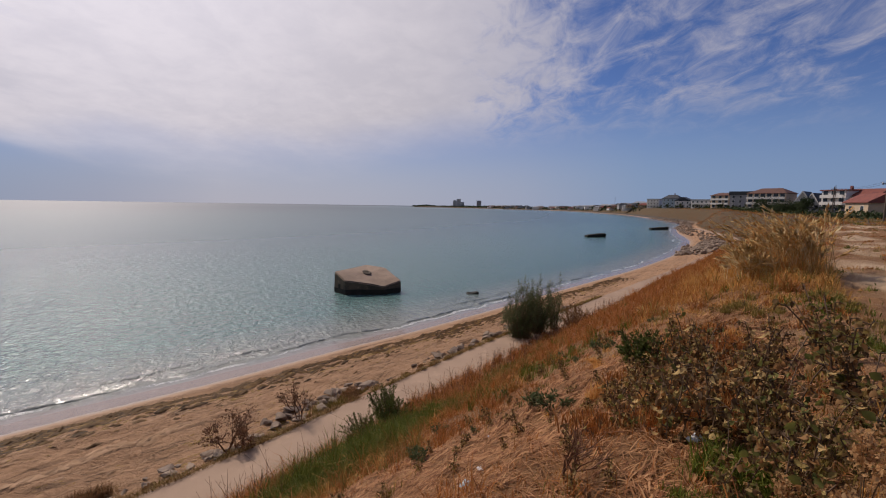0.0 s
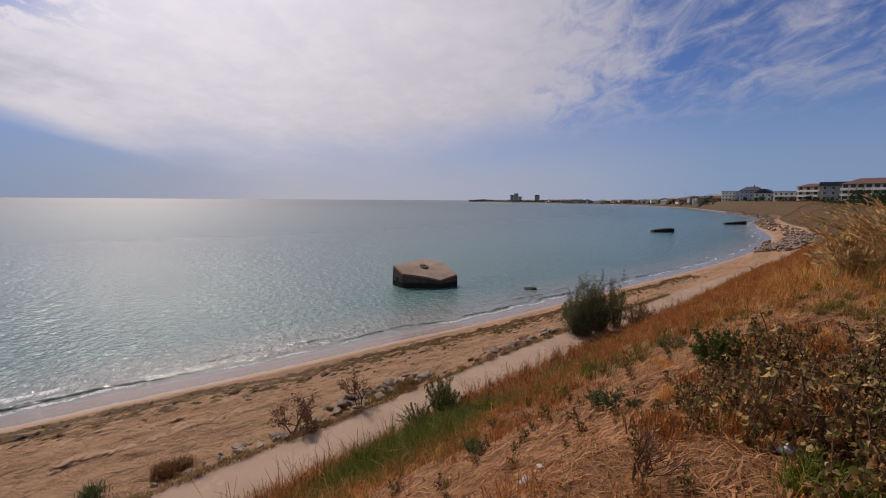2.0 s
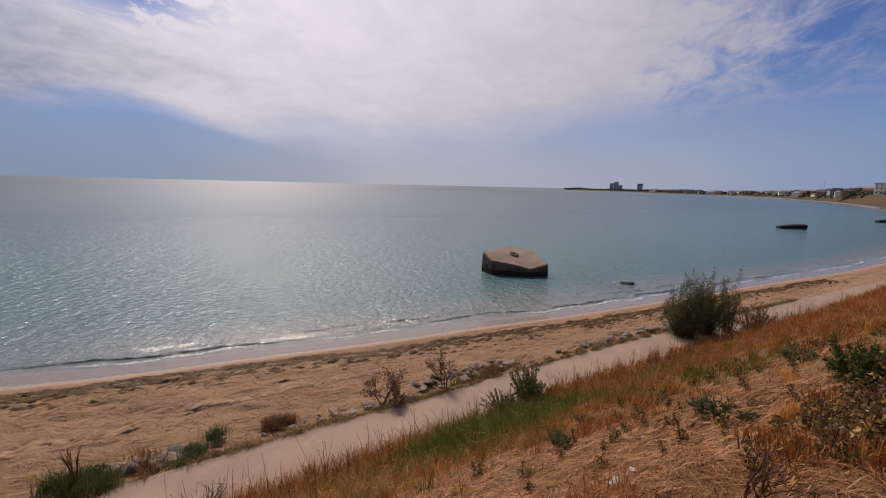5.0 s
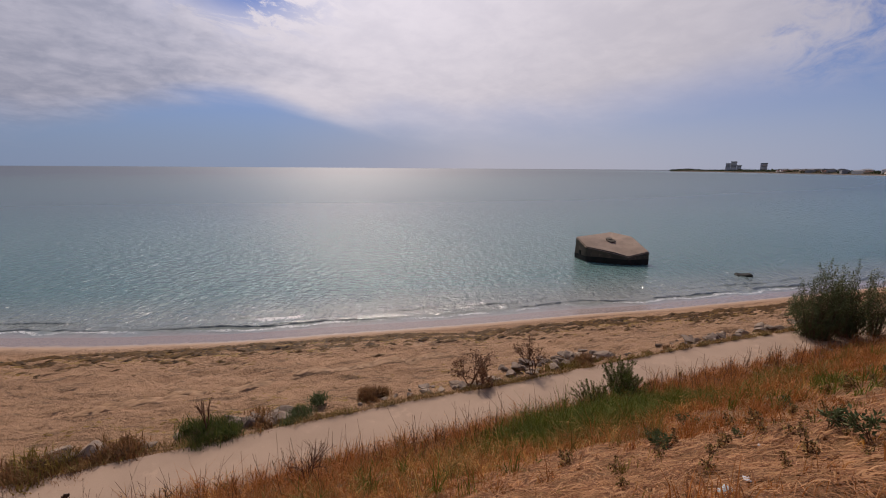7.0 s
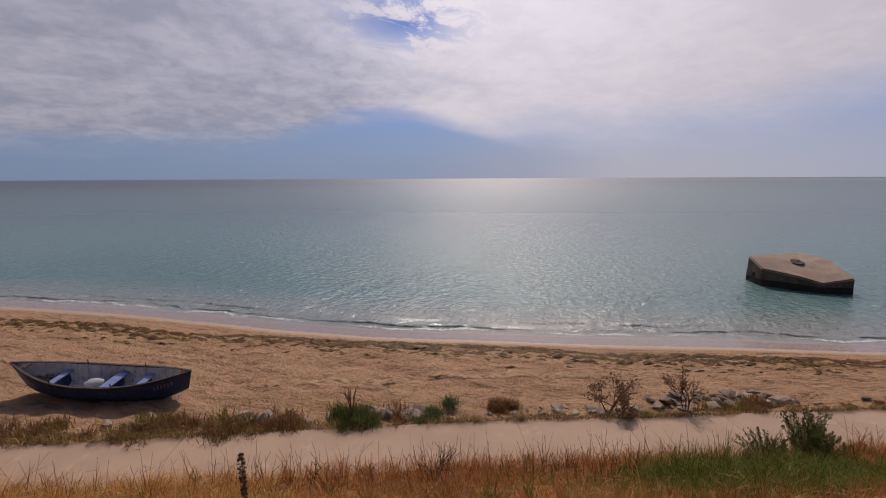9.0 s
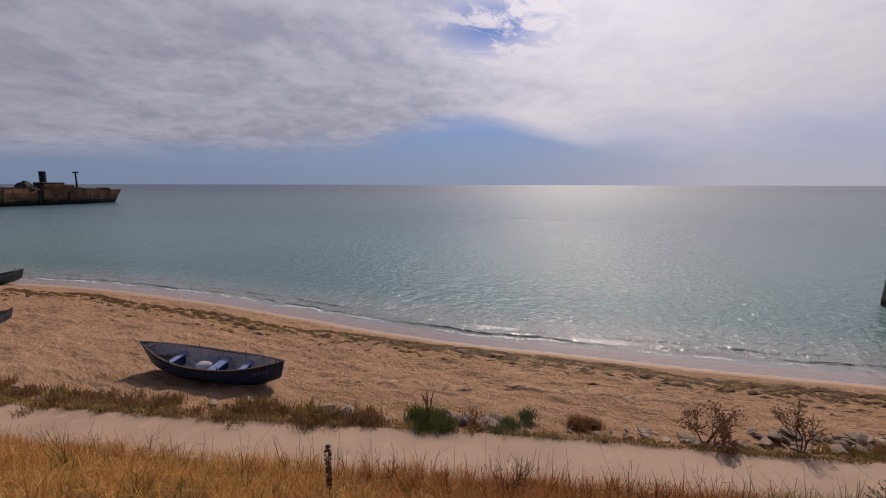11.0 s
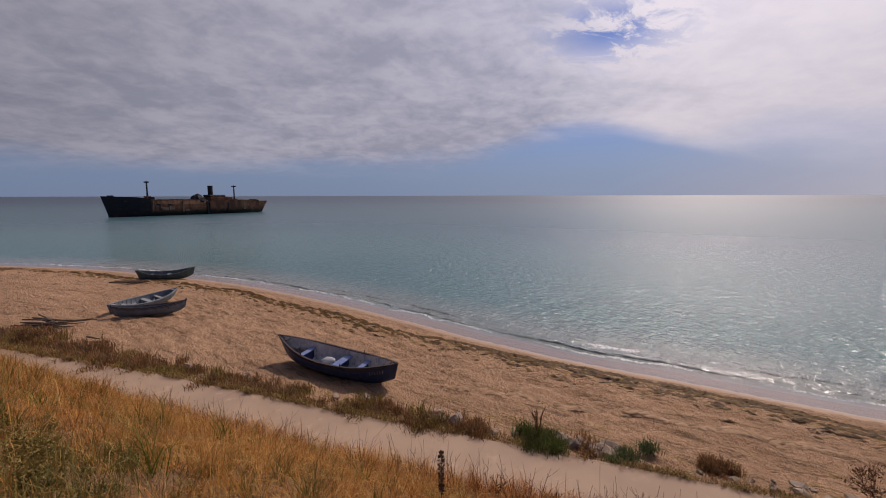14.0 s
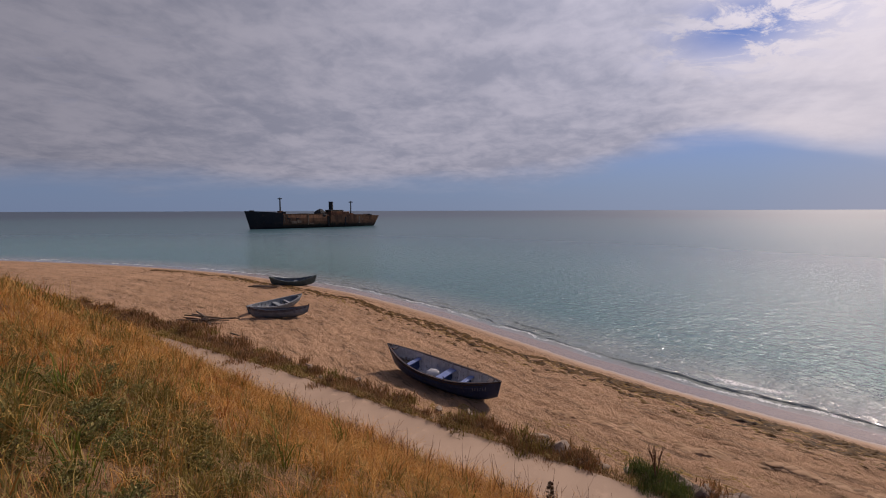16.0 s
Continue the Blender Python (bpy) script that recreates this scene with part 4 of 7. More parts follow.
STALK = varied("dark_stalk", [(0.12, 0.070, 0.040), (0.18, 0.108, 0.058), (0.075, 0.048, 0.03)], translucent=0.0)
RED_TWIG = varied("red_brown_twig", [(0.14, 0.060, 0.032), (0.20, 0.092, 0.048), (0.09, 0.042, 0.026)], translucent=0.0)
PLUME = varied("pale_seed_plume", [(0.50, 0.28, 0.12), (0.62, 0.38, 0.18), (0.40, 0.20, 0.08)])
REED = varied("tall_straw_grass", [(0.88, 0.62, 0.27), (0.92, 0.74, 0.42), (0.76, 0.44, 0.15), (0.95, 0.85, 0.60)], translucent=0.5)
RUST_REED = varied("rusty_grass_foot", [(0.74, 0.36, 0.10), (0.84, 0.47, 0.15), (0.56, 0.24, 0.065), (0.88, 0.60, 0.24)], translucent=0.5)
WEED = varied("dark_tide_wrack", [(0.12, 0.060, 0.020), (0.18, 0.094, 0.026), (0.06, 0.032, 0.014), (0.26, 0.14, 0.035)], translucent=0.1)
OCHRE_WEED = varied("ochre_tide_wrack", [(0.32, 0.19, 0.040), (0.40, 0.25, 0.060), (0.21, 0.12, 0.026)], translucent=0.1)
CLOD = varied("mixed_sand_clod", [(0.40, 0.235, 0.125), (0.48, 0.29, 0.16), (0.28, 0.16, 0.085)], translucent=0.0)


def fast_mesh(name, verts, quads, tris, mat, parent=None):
    me = bpy.data.meshes.new(name)
    verts, quads, tris = np.asarray(verts, np.float32), np.asarray(quads, np.int32).reshape(-1, 4), np.asarray(tris, np.int32).reshape(-1, 3)
    me.vertices.add(len(verts))
    me.vertices.foreach_set("co", verts.ravel())
    me.loops.add(quads.size + tris.size)
    me.loops.foreach_set("vertex_index", np.concatenate([quads.ravel(), tris.ravel()]))
    me.polygons.add(len(quads) + len(tris))
    starts = np.concatenate([np.arange(len(quads)) * 4, quads.size + np.arange(len(tris)) * 3])
    me.polygons.foreach_set("loop_start", starts.astype(np.int32))
    me.materials.append(mat)
    me.update(calc_edges=True)
    me.validate()
    ob = new(name, me)
    ob.parent = parent
    if parent:
        tagged(ob, kind="stuff")
    return ob


def blade_arrays(p, h, w, bend, rng):
    """Bent tapering blades: p places, h heights, w widths, bend 0 upright to 1 drooping."""
    n = len(p)
    a, l = rng.uniform(0, 2 * np.pi, n), rng.uniform(0, 2 * np.pi, n)
    side = np.stack([np.cos(a), np.sin(a), np.zeros(n)], 1) * (w / 2)[:, None]
    lean = np.stack([np.cos(l), np.sin(l), np.zeros(n)], 1)
    up = np.array([0, 0, 1.0])
    mid = p + up * (h * 0.58 * (1 - 0.25 * bend))[:, None] + lean * (h * bend * 0.28)[:, None]
    tip = p + up * (h * (1 - 0.55 * bend))[:, None] + lean * (h * bend * 0.9)[:, None]
    verts = np.stack([p - side, p + side, mid - side * 0.75, mid + side * 0.75, tip], 1).reshape(-1, 3)
    k = np.arange(n)[:, None] * 5
    return verts, k + np.array([[0, 1, 3, 2]]), k + np.array([[2, 3, 4]])


def leaf_arrays(p, way, size, rng, wide=0.45):
    """Folded pointed leaves at p, pointing along way."""
    n = len(p)
    way = way / np.maximum(np.linalg.norm(way, axis=1), 1e-6)[:, None]
    other = np.cross(way, rng.normal(size=(n, 3)))
    other /= np.maximum(np.linalg.norm(other, axis=1), 1e-6)[:, None]
    up = np.cross(other, way)
    s = size[:, None]
    verts = np.stack([p, p + way * s * 0.5 + other * s * wide * 0.5 + up * s * 0.12, p + way * s - up * s * 0.15, p + way * s * 0.5 - other * s * wide * 0.5 + up * s * 0.12], 1).reshape(-1, 3)
    k = np.arange(n)[:, None] * 4
    return verts, np.zeros((0, 4), int), np.concatenate([k + np.array([[0, 1, 2]]), k + np.array([[0, 2, 3]])])


def curled_leaf_arrays(p, way, size, rng, wide=0.6, curl=0.9):
    """Wilted leaves: a cupped blade of three lengths that bends over towards its tip."""
    n = len(p)
    way = way / np.maximum(np.linalg.norm(way, axis=1), 1e-6)[:, None]
    other = np.cross(way, rng.normal(size=(n, 3)))
    other /= np.maximum(np.linalg.norm(other, axis=1), 1e-6)[:, None]
    up = np.cross(other, way)
    s = size[:, None]
    turn = curl * rng.uniform(0.4, 1.5, n)
    line, at = [p], p
    for k in range(3):
        a = (turn * (k + 0.3) * 0.6)[:, None]
        at = at + (way * np.cos(a) - up * np.sin(a)) * s * 0.36
        line.append(at)
    half = s * wide * 0.5 * rng.uniform(0.6, 1.1, (n, 1))
    cup = up * s * rng.uniform(0.02, 0.22, (n, 1))
    verts = np.stack([line[0], line[1] - other * half + cup, line[1], line[1] + other * half + cup,
                      line[2] - other * half * 0.8 + cup, line[2], line[2] + other * half * 0.8 + cup, line[3]], 1).reshape(-1, 3)
    k = np.arange(n)[:, None] * 8
    quads = np.concatenate([k + np.array([[1, 4, 5, 2]]), k + np.array([[2, 5, 6, 3]])])
    tris = np.concatenate([k + np.array([[f]]).reshape(1, 3) for f in ((0, 1, 2), (0, 2, 3), (4, 7, 5), (5, 7, 6))])
    return verts, quads, tris


def merge(parts):
    verts, quads, tris, at = [], [], [], 0
    for v, q, t in parts:
        verts.append(v)
        quads.append(np.asarray(q).reshape(-1, 4) + at)
        tris.append(np.asarray(t).reshape(-1, 3) + at)
        at += len(v)
    return np.concatenate(verts), np.concatenate(quads), np.concatenate(tris)


def sticks(a, b, r0, r1):
    """Three-sided tapering sticks from the rows a to the rows b."""
    a, b = np.asarray(a, float), np.asarray(b, float)
    n = len(a)
    d = b - a
    d /= np.maximum(np.linalg.norm(d, axis=1), 1e-6)[:, None]
    u = np.cross(d, np.array([0.31, 0.27, 0.91]))
    u /= np.maximum(np.linalg.norm(u, axis=1), 1e-6)[:, None]
    v = np.cross(d, u)
    r0, r1 = np.broadcast_to(r0, n)[:, None], np.broadcast_to(r1, n)[:, None]
    rows = []
    for end, r in ((a, r0), (b, r1)):
        for k in range(3):
            c, s_ = math.cos(k * 2.0944), math.sin(k * 2.0944)
            rows.append(end + (u * c + v * s_) * r)
    verts = np.stack(rows, 1).reshape(-1, 3)
    i = np.arange(n)[:, None] * 6
    quads = np.concatenate([i + np.array([[k, (k + 1) % 3, 3 + (k + 1) % 3, 3 + k]]) for k in range(3)])
    return verts, quads, np.zeros((0, 3), int)


def patch(s, n, cs, cn, rs, rn):
    return np.exp(-(((s - cs) / rs) ** 2 + ((n - cn) / rn) ** 2))


def scatter(count, s0, s1, n0, n1):
    return R.uniform(s0, s1, count), R.uniform(n0, n1, count)


def grass_layers():
    """Grass of the bluff in five kinds, chosen by place."""
    groups = {"gold": [], "rust": [], "green": [], "olive": [], "straw": []}
    for count, box_, size in ((40000, (-18, 24, 1.75, 13.5), 1.0), (52000, (-20, 12, 1.75, 6.5), 0.95), (26000, (1.5, 10, 1.9, 6.0), 0.6), (-700, (9, 22, 9.0, 13.3), 1.2), (45000, (-15, 6, 6.0, 12.0), 0.75), (-5200, (-18, 24, 1.75, 13.5), 1.0), (-2000, (-60, -18, 1.8, 14), 1.9), (-2000, (24, 70, 1.9, 13), 2.2), (-1500, (55, 190, 3, 34), 3.4), (-1300, (10, 60, 13.5, 30), 1.6), (34000, (-70, -18, 1.8, 15), 2.2), (34000, (24, 95, 1.9, 14), 2.9),
                              (10000, (95, 420, 2.2, 17), 4.5), (-1100, (130, 430, 2.2, 30), 7.5), (26000, (-25, 70, 13.5, 46), 2.0)):
        tussock = count < 0
        s, n = scatter(abs(count), *box_)
        if tussock:                          # blades crowded round a common root
            each = 24
            s, n = np.repeat(s, each) + R.normal(0, 0.055 * size, abs(count) * each), np.repeat(n, each) + R.normal(0, 0.055 * size, abs(count) * each)
            kind_jitter = np.repeat(R.normal(0, 0.6, (5, abs(count))), each, 1)
            tall_jitter = np.repeat(R.uniform(0.6, 1.45, abs(count)), each)
        count = len(s)
        x, y = spot(s, n)
        # keep the walker's standing place trodden short
        z = height(s, n)
        v1, v2, v3 = wobble(x, y, 2.6, 21), wobble(x, y, 5.5, 22), wobble(x, y, 1.0, 23)
        v4 = wobble(x, y, 0.75, 24)
        edge = np.exp(-((n - 2.6) / 1.1) ** 2)
        score = {
            "green": 6.0 * patch(s, n, 5.2, 3.9, 2.6, 1.3) + 2.2 * patch(s, n, 12.0, 4.6, 2.4, 1.3) + 2.4 * patch(s, n, 8.4, 8.0, 2.6, 1.3) + 1.3 * patch(s, n, -8.8, 10.6, 2.4, 1.1) + 0.35 * v2 + 1.5 * patch(s, n, 7.2, 12.9, 2.0, 0.6) + 1.6 * patch(s, n, 10.4, 14.3, 3.0, 0.6) + 1.0 * (n > 13.5) * (s < 60) * (0.4 + 0.6 * v2),
            "olive": 0.25 + 0.7 * v1 + 1.5 * patch(s, n, 11, 4.3, 1.2, 1.0) + 1.9 * patch(s, n, -36, 6.5, 13, 2.6) + 0.9 * patch(s, n, -20, 7.5, 6, 1.6) + 0.8 * patch(s, n, 14, 6.0, 7, 2.5) + 1.7 * patch(s, n, -8.5, 10, 4, 2.0) + 0.6 * (n > 13),
            "rust": 0.55 + 0.6 * v2 + 1.3 * patch(s, n, 4.5, 8.0, 4.5, 1.0) + 1.0 * edge * (s > -6) + 1.3 * patch(s, n, 10.5, 3.4, 3.0, 1.2) + 1.3 * patch(s, n, 28, 5.0, 12, 3.5) + 1.5 * patch(s, n, 18, 9.0, 9, 3.0) + 0.5 * patch(s, n, -1, 3, 5, 1.5) + 0.9 * (s > 24) * (n < 16) + 0.9 * patch(s, n, 16, 6.0, 8, 3.0),
            "gold": 0.35 + 0.5 * v3 + 2.2 * patch(s, n, 15.5, 11.2, 5.5, 1.8) + 1.05 * np.clip((-s - 3) / 4, 0, 1) * (n < 11.5) + 0.5 * (n > 13) + 0.5 * patch(s, n, 22, 10, 8, 3),
            "straw": 0.1 + 0.9 * patch(s, n, 5, 11.8, 5, 1.5) + 2.2 * patch(s, n, 3.0, 9.0, 4.6, 2.4) + 0.8 * patch(s, n, -3, 11, 3, 1.5),
        }
        names = list(score)
        pick = np.argmax(np.stack([score[k] for k in names]) + (kind_jitter if tussock else R.normal(0, 0.35, (5, count))), 0)
        bare = wobble(x, y, 9.0, 31) + 0.5 * v1
        for i, k in enumerate(names):
            m = pick == i
            thin = np.where(n > 13.5, bare > np.where(s > 60, 1.5, 0.45), (bare > 1.6) | (v4 < -0.75))
            # nothing tall close round the walker's feet
            near = np.hypot(x, y) < 1.6
            m &= ~thin & ~near
            if k == "straw":
                m &= R.uniform(size=count) < 0.9
            tall = {"gold": 0.40, "rust": 0.38, "green": 0.42, "olive": 0.34, "straw": 0.13}[k]
            h = tall * R.uniform(0.45, 1.15, count) * np.where(n > 13.5, np.where(s > 60, 1.3, 0.35), 1.0) * (1 + 0.25 * v1)
            h *= np.where((n > 8) & (n < 13.5) & (s > -5) & (s < 9.5), 0.55, 1.0) * np.clip(0.95 + 0.75 * v4, 0.3, 1.9)
            h *= 1 + 0.75 * patch(s, n, 4.4, 4.6, 2.4, 1.3) + 0.2 * edge * (k != "straw")
            h *= np.interp(s, (-60, -25, -10), (1.5, 1.35, 1.0)) * np.interp(s, (20, 40), (1.0, 0.8))
            if tussock:
                h = h * tall_jitter
            h = np.maximum(h, 0.05)
            bend = {"gold": 1.05, "rust": 0.85, "green": 0.7, "olive": 0.7, "straw": 1.5}[k] * R.uniform(0.3, 1.5, count)
            width = {"gold": 0.0068, "rust": 0.0075, "green": 0.009, "olive": 0.009, "straw": 0.012}[k] * size * R.uniform(0.7, 1.6, count) * np.where(np.hypot(x, y) < 5, 0.7, 1.0) * (1.35 if tussock else 1.0)
            if k == "straw":
                bend = np.clip(bend, 1.3, 1.75)
                h = R.uniform(0.10, 0.34, count)
            groups[k].append((np.stack([x, y, z - 0.01], 1)[m], h[m], width[m], bend[m]))
    looks = {"gold": ("dry_grass", GOLD, "golden dry grass covering the bluff"), "rust": ("dry_grass", RUST_GRASS, "rust red dry grass in patches"),
             "green": ("green_grass", GREEN_GRASS, "soft green grass in patches"), "olive": ("weeds", OLIVE_GRASS, "olive and yellowing weeds among grass"),
             "straw": ("straw", STRAW, "pale mown straw lying on the slope")}
    for k, rows in groups.items():
        p, h, w, b = (np.concatenate(c) for c in zip(*rows))
        name, mat, label = looks[k]
        if k == "straw":
            n = len(p)
            a = R.uniform(0, 2 * np.pi, n)
            d = np.stack([np.cos(a), np.sin(a)], 1) * h[:, None]
            q = p[:, :2] + d
            z1 = ground_at(q[:, 0], q[:, 1])
            lift = R.uniform(0.01, 0.07, n)
            side = np.stack([-np.sin(a), np.cos(a), np.zeros(n)], 1) * (w / 2)[:, None]
            base = np.column_stack([p[:, :2], p[:, 2] + 0.012])
            tip = np.column_stack([q, z1 + lift])
            mid = (base + tip) / 2 + np.array([0, 0, 0.02])
            verts = np.stack([base - side, base + side, mid - side, mid + side, tip], 1).reshape(-1, 3)
            i = np.arange(n)[:, None] * 5
            ob = fast_mesh(name, verts, i + np.array([[0, 1, 3, 2]]), i + np.array([[2, 3, 4]]), mat)
        else:
            ob = fast_mesh(name, *blade_arrays(p, h, w, b, R), mat)
        tagged(ob, label, "grass", kind="stuff")


grass_layers()


WITHERED = varied("withered_red_leaf", [(0.21, 0.095, 0.052), (0.30, 0.15, 0.08), (0.13, 0.062, 0.036), (0.25, 0.14, 0.07)], translucent=0.25)
EDGE_TUFT = varied("olive_brown_scrub", [(0.34, 0.20, 0.075), (0.45, 0.28, 0.11), (0.21, 0.125, 0.048), (0.30, 0.21, 0.07)], translucent=0.3)


def edge_strip():
    """Low dry grass and weeds that hem the promenade on the beach side, in uneven tufts."""
    for name, mat, count, seed, label in (("edge_grass", EDGE_TUFT, 30000, 61, "low dry brown grass along the promenade's edge"), ("edge_weeds", OLIVE_GRASS, 15000, 62, "low olive weeds along the promenade's edge")):
        s = R.uniform(-62, 34, count)
        deep = np.interp(s, (-60, -30, -14, -4, 3, 12, 34), (2.6, 2.0, 1.1, 0.8, 0.55, 0.5, 0.45))
        n = 0.06 - deep * R.uniform(0, 1, count) ** 1.5 * (0.65 + 0.45 * wobble(s, s * 0, 1.4, seed))
        x, y = spot(s, n)
        tuft = wobble(x, y, 0.9, seed + 1) + 0.5 * wobble(x, y, 3.0, seed + 2)
        keep = tuft > (np.interp(s, (-14, -6), (-0.1, -0.55)) if name == "edge_grass" else np.interp(s, (-14, -6), (-0.2, 0.05)))
        h = np.interp(s, (-60, -25, -8, 34), (0.75, 0.48, 0.34, 0.32)) * R.uniform(0.4, 1.1, count) * np.clip(0.75 + 0.5 * tuft, 0.35, 1.5)
        p = np.stack([x, y, np.where(n > 0, PATH_TOP, height(s, n)) - 0.02], 1)
        w = 0.014 * R.uniform(0.6, 1.5, count) * np.interp(np.abs(s), (5, 40), (1.0, 2.2))
        ob = fast_mesh(name, *blade_arrays(p[keep], h[keep], w[keep], R.uniform(0.4, 1.4, count)[keep], R), mat)
        tagged(ob, label, "grass", kind="stuff")


edge_strip()


def thin_stalks():
    n = 1300
    s = R.uniform(-34, 30, n)
    m = R.uniform(1.9, 4.2, n)
    x, y = spot(s, m)
    p = np.stack([x, y, height(s, m) - 0.02], 1)
    h = R.uniform(0.45, 1.0, n)
    top = p + np.column_stack([R.normal(0, 0.18, (n, 2)), np.ones(n)]) * h[:, None]
    twig = p + (top - p) * R.uniform(0.45, 0.8, (n, 1))
    out = twig + np.column_stack([R.normal(0, 0.14, (n, 2)), R.uniform(0.05, 0.25, n)])
    ob = fast_mesh("dry_stalks", *merge([sticks(p, top, 0.006, 0.003), sticks(twig, out, 0.004, 0.002)]), RED_TWIG)
    tagged(ob, "thin dry red-brown stalks above the grass", "weed", kind="stuff")


thin_stalks()


def branches(rng, height_, spread, levels, forks, lean=0.0):
    """Start and end points, with radii, of a branching bare plant standing at the origin."""
    A, B, RA, RB, tips = [], [], [], [], []

    def grow(p, d, length, r, level):
        q = p + d * length
        A.append(p), B.append(q), RA.append(r), RB.append(r * 0.65)
        if level == 0:
            tips.append((q, d))
            return
        for _ in range(forks):
            e = d + rng.normal(0, spread, 3)
            e[2] = abs(e[2]) * 0.8 + 0.12
            e /= np.linalg.norm(e)
            grow(p + d * length * rng.uniform(0.55, 1.0), e, length * rng.uniform(0.55, 0.85), r * 0.6, level - 1)
    stems = 3
    for _ in range(stems):
        d = np.array([rng.normal(lean, spread * 0.6), rng.normal(0, spread * 0.6), 1.0])
        d /= np.linalg.norm(d)
        grow(np.array([rng.normal(0, 0.03), rng.normal(0, 0.03), -0.03]), d, height_ * 0.42, height_ * 0.021, levels)
    return np.array(A), np.array(B), np.array(RA), np.array(RB), tips


def on_ground(x, y, sink=0.03, turn=0.0, scale=1.0):
    m = pose(x, y, float(ground_at([x], [y])[0]) - sink, 0, 0, turn)
    return m @ Matrix.Scale(scale, 4)


def twig_shrub(seed, m, tall, label, leafy=0, mat=None, leaf=None, spread=0.45, category="shrub", group="dry shrubs by the promenade", levels=3, leaf_size=0.05):
    rng = np.random.RandomState(seed)
    ob = thing("dry_shrub" if not leafy else "leafy_shrub", m, label, category, group)
    A, B, RA, RB, tips = branches(rng, tall, spread, levels, 3)
    fast_mesh("branchwork", *sticks(A, B, RA, RB), mat or RED_TWIG, ob)
    if leafy:
        t = np.array([q for q, _ in tips])
        d = np.array([w for _, w in tips])
        k = rng.randint(0, len(t), leafy)
        p = t[k] - d[k] * rng.uniform(0, tall * 0.25, (leafy, 1)) + rng.normal(0, tall * 0.05, (leafy, 3))
        p[:, 2] = np.maximum(p[:, 2], 0.02)
        fast_mesh("foliage", *leaf_arrays(p, d[k] + rng.normal(0, 0.6, (leafy, 3)), rng.uniform(0.5, 1.3, leafy) * leaf_size, rng), leaf, ob)
    return ob


def tuft_shrub(seed, m, tall, wide, mat, label, count=900, group="scrubby tufts beside the promenade", name="scrub_tuft", thick=0.010):
    """A low cushion of fine stems, uneven in outline."""
    rng = np.random.RandomState(seed)
    ob = thing(name, m, label, "shrub", group)
    centres = rng.normal(0, wide * 0.28, (7, 2))
    size = rng.uniform(0.45, 1.0, 7)
    k = rng.randint(0, 7, count)
    p = np.column_stack([centres[k] + rng.normal(0, wide * 0.13, (count, 2)), np.zeros(count)])
    h = tall * size[k] * rng.uniform(0.35, 1.05, count)
    fast_mesh("cushion", *blade_arrays(p, h, thick * rng.uniform(0.6, 1.5, count), rng.uniform(0.1, 0.9, count), rng), mat, ob)
    A, B, RA, RB, _ = branches(rng, tall * 1.05, 0.5, 2, 3)
    fast_mesh("branchwork", *sticks(A, B, RA, RB), STALK, ob)
    return ob


def bush(seed, m, tall, wide, shoots, leaves, leaf, label, leaf_size=0.08):
    """A bush of many upright shoots from one root, leafy from the ground up."""
    rng = np.random.RandomState(seed)
    ob = thing("bush", m, label, "bush", "green bushes on the bluff")
    a = rng.uniform(0, 2 * np.pi, shoots)
    r = wide * np.sqrt(rng.uniform(0, 1, shoots))
    foot = np.column_stack([np.cos(a) * r * 0.35, np.sin(a) * r * 0.35, np.full(shoots, -0.05)])
    tops = np.column_stack([np.cos(a) * r, np.sin(a) * r, tall * rng.uniform(0.45, 1.05, shoots) * (1 - 0.45 * (r / wide) ** 2)])
    knee = foot * 0.4 + tops * 0.6 + np.column_stack([rng.normal(0, 0.05 * tall, (shoots, 2)), np.full(shoots, 0.06 * tall)])
    fast_mesh("branchwork", *merge([sticks(foot, knee, 0.012 * tall ** 0.5, 0.007), sticks(knee, tops, 0.007, 0.003)]), STALK, ob)
    k = rng.randint(0, shoots, leaves)
    f = rng.uniform(0.02, 1.03, (leaves, 1)) ** 0.85
    p = np.where(f < 0.6, foot[k] + (knee - foot)[k] * f / 0.6, knee[k] + (tops - knee)[k] * (f - 0.6) / 0.4)
    p = p + rng.normal(0, 0.055 * tall, (leaves, 3)) * (1.15 - f)
    p[:, 2] = np.maximum(p[:, 2], 0.02)
    d = (tops - foot)[k] * 0.8 / tall + rng.normal(0, 0.55, (leaves, 3))
    fast_mesh("foliage", *leaf_arrays(p, d, rng.uniform(0.5, 1.3, leaves) * leaf_size, rng, 0.36), leaf, ob)
    return ob


# --- shrubs standing at the seaward edge of the promenade and on the bluff's foot ---
twig_shrub(3, on_ground(-6.6, 12.75, turn=30), 1.3, "bare reddish shrub with dead leaves among the stones", 650, RED_TWIG, WITHERED, 0.5, leaf_size=0.085, levels=4)
twig_shrub(14, on_ground(-5.95, 12.35, turn=80), 0.75, "low bare reddish shrub at the promenade's edge", 350, RED_TWIG, WITHERED, 0.6, leaf_size=0.085)
twig_shrub(5, on_ground(-4.95, 14.55, turn=10), 1.3, "bare upright reddish shrub among grey stones", 260, RED_TWIG, WITHERED, 0.34, leaf_size=0.08, levels=4)
twig_shrub(6, on_ground(-7.1, 6.0, turn=200), 1.05, "bare red-brown shrub below the slope", 0, RED_TWIG, None, 0.42)
twig_shrub(7, on_ground(-9.15, 3.9, turn=100), 0.85, "thin bare weed at the foot of the slope", 40, STALK, DEAD_LEAF, 0.3, levels=2)
twig_shrub(8, on_ground(-11.4, 6.2, turn=60), 1.35, "tall thin dry stalks above a green tuft", 0, RED_TWIG, None, 0.12, levels=2)
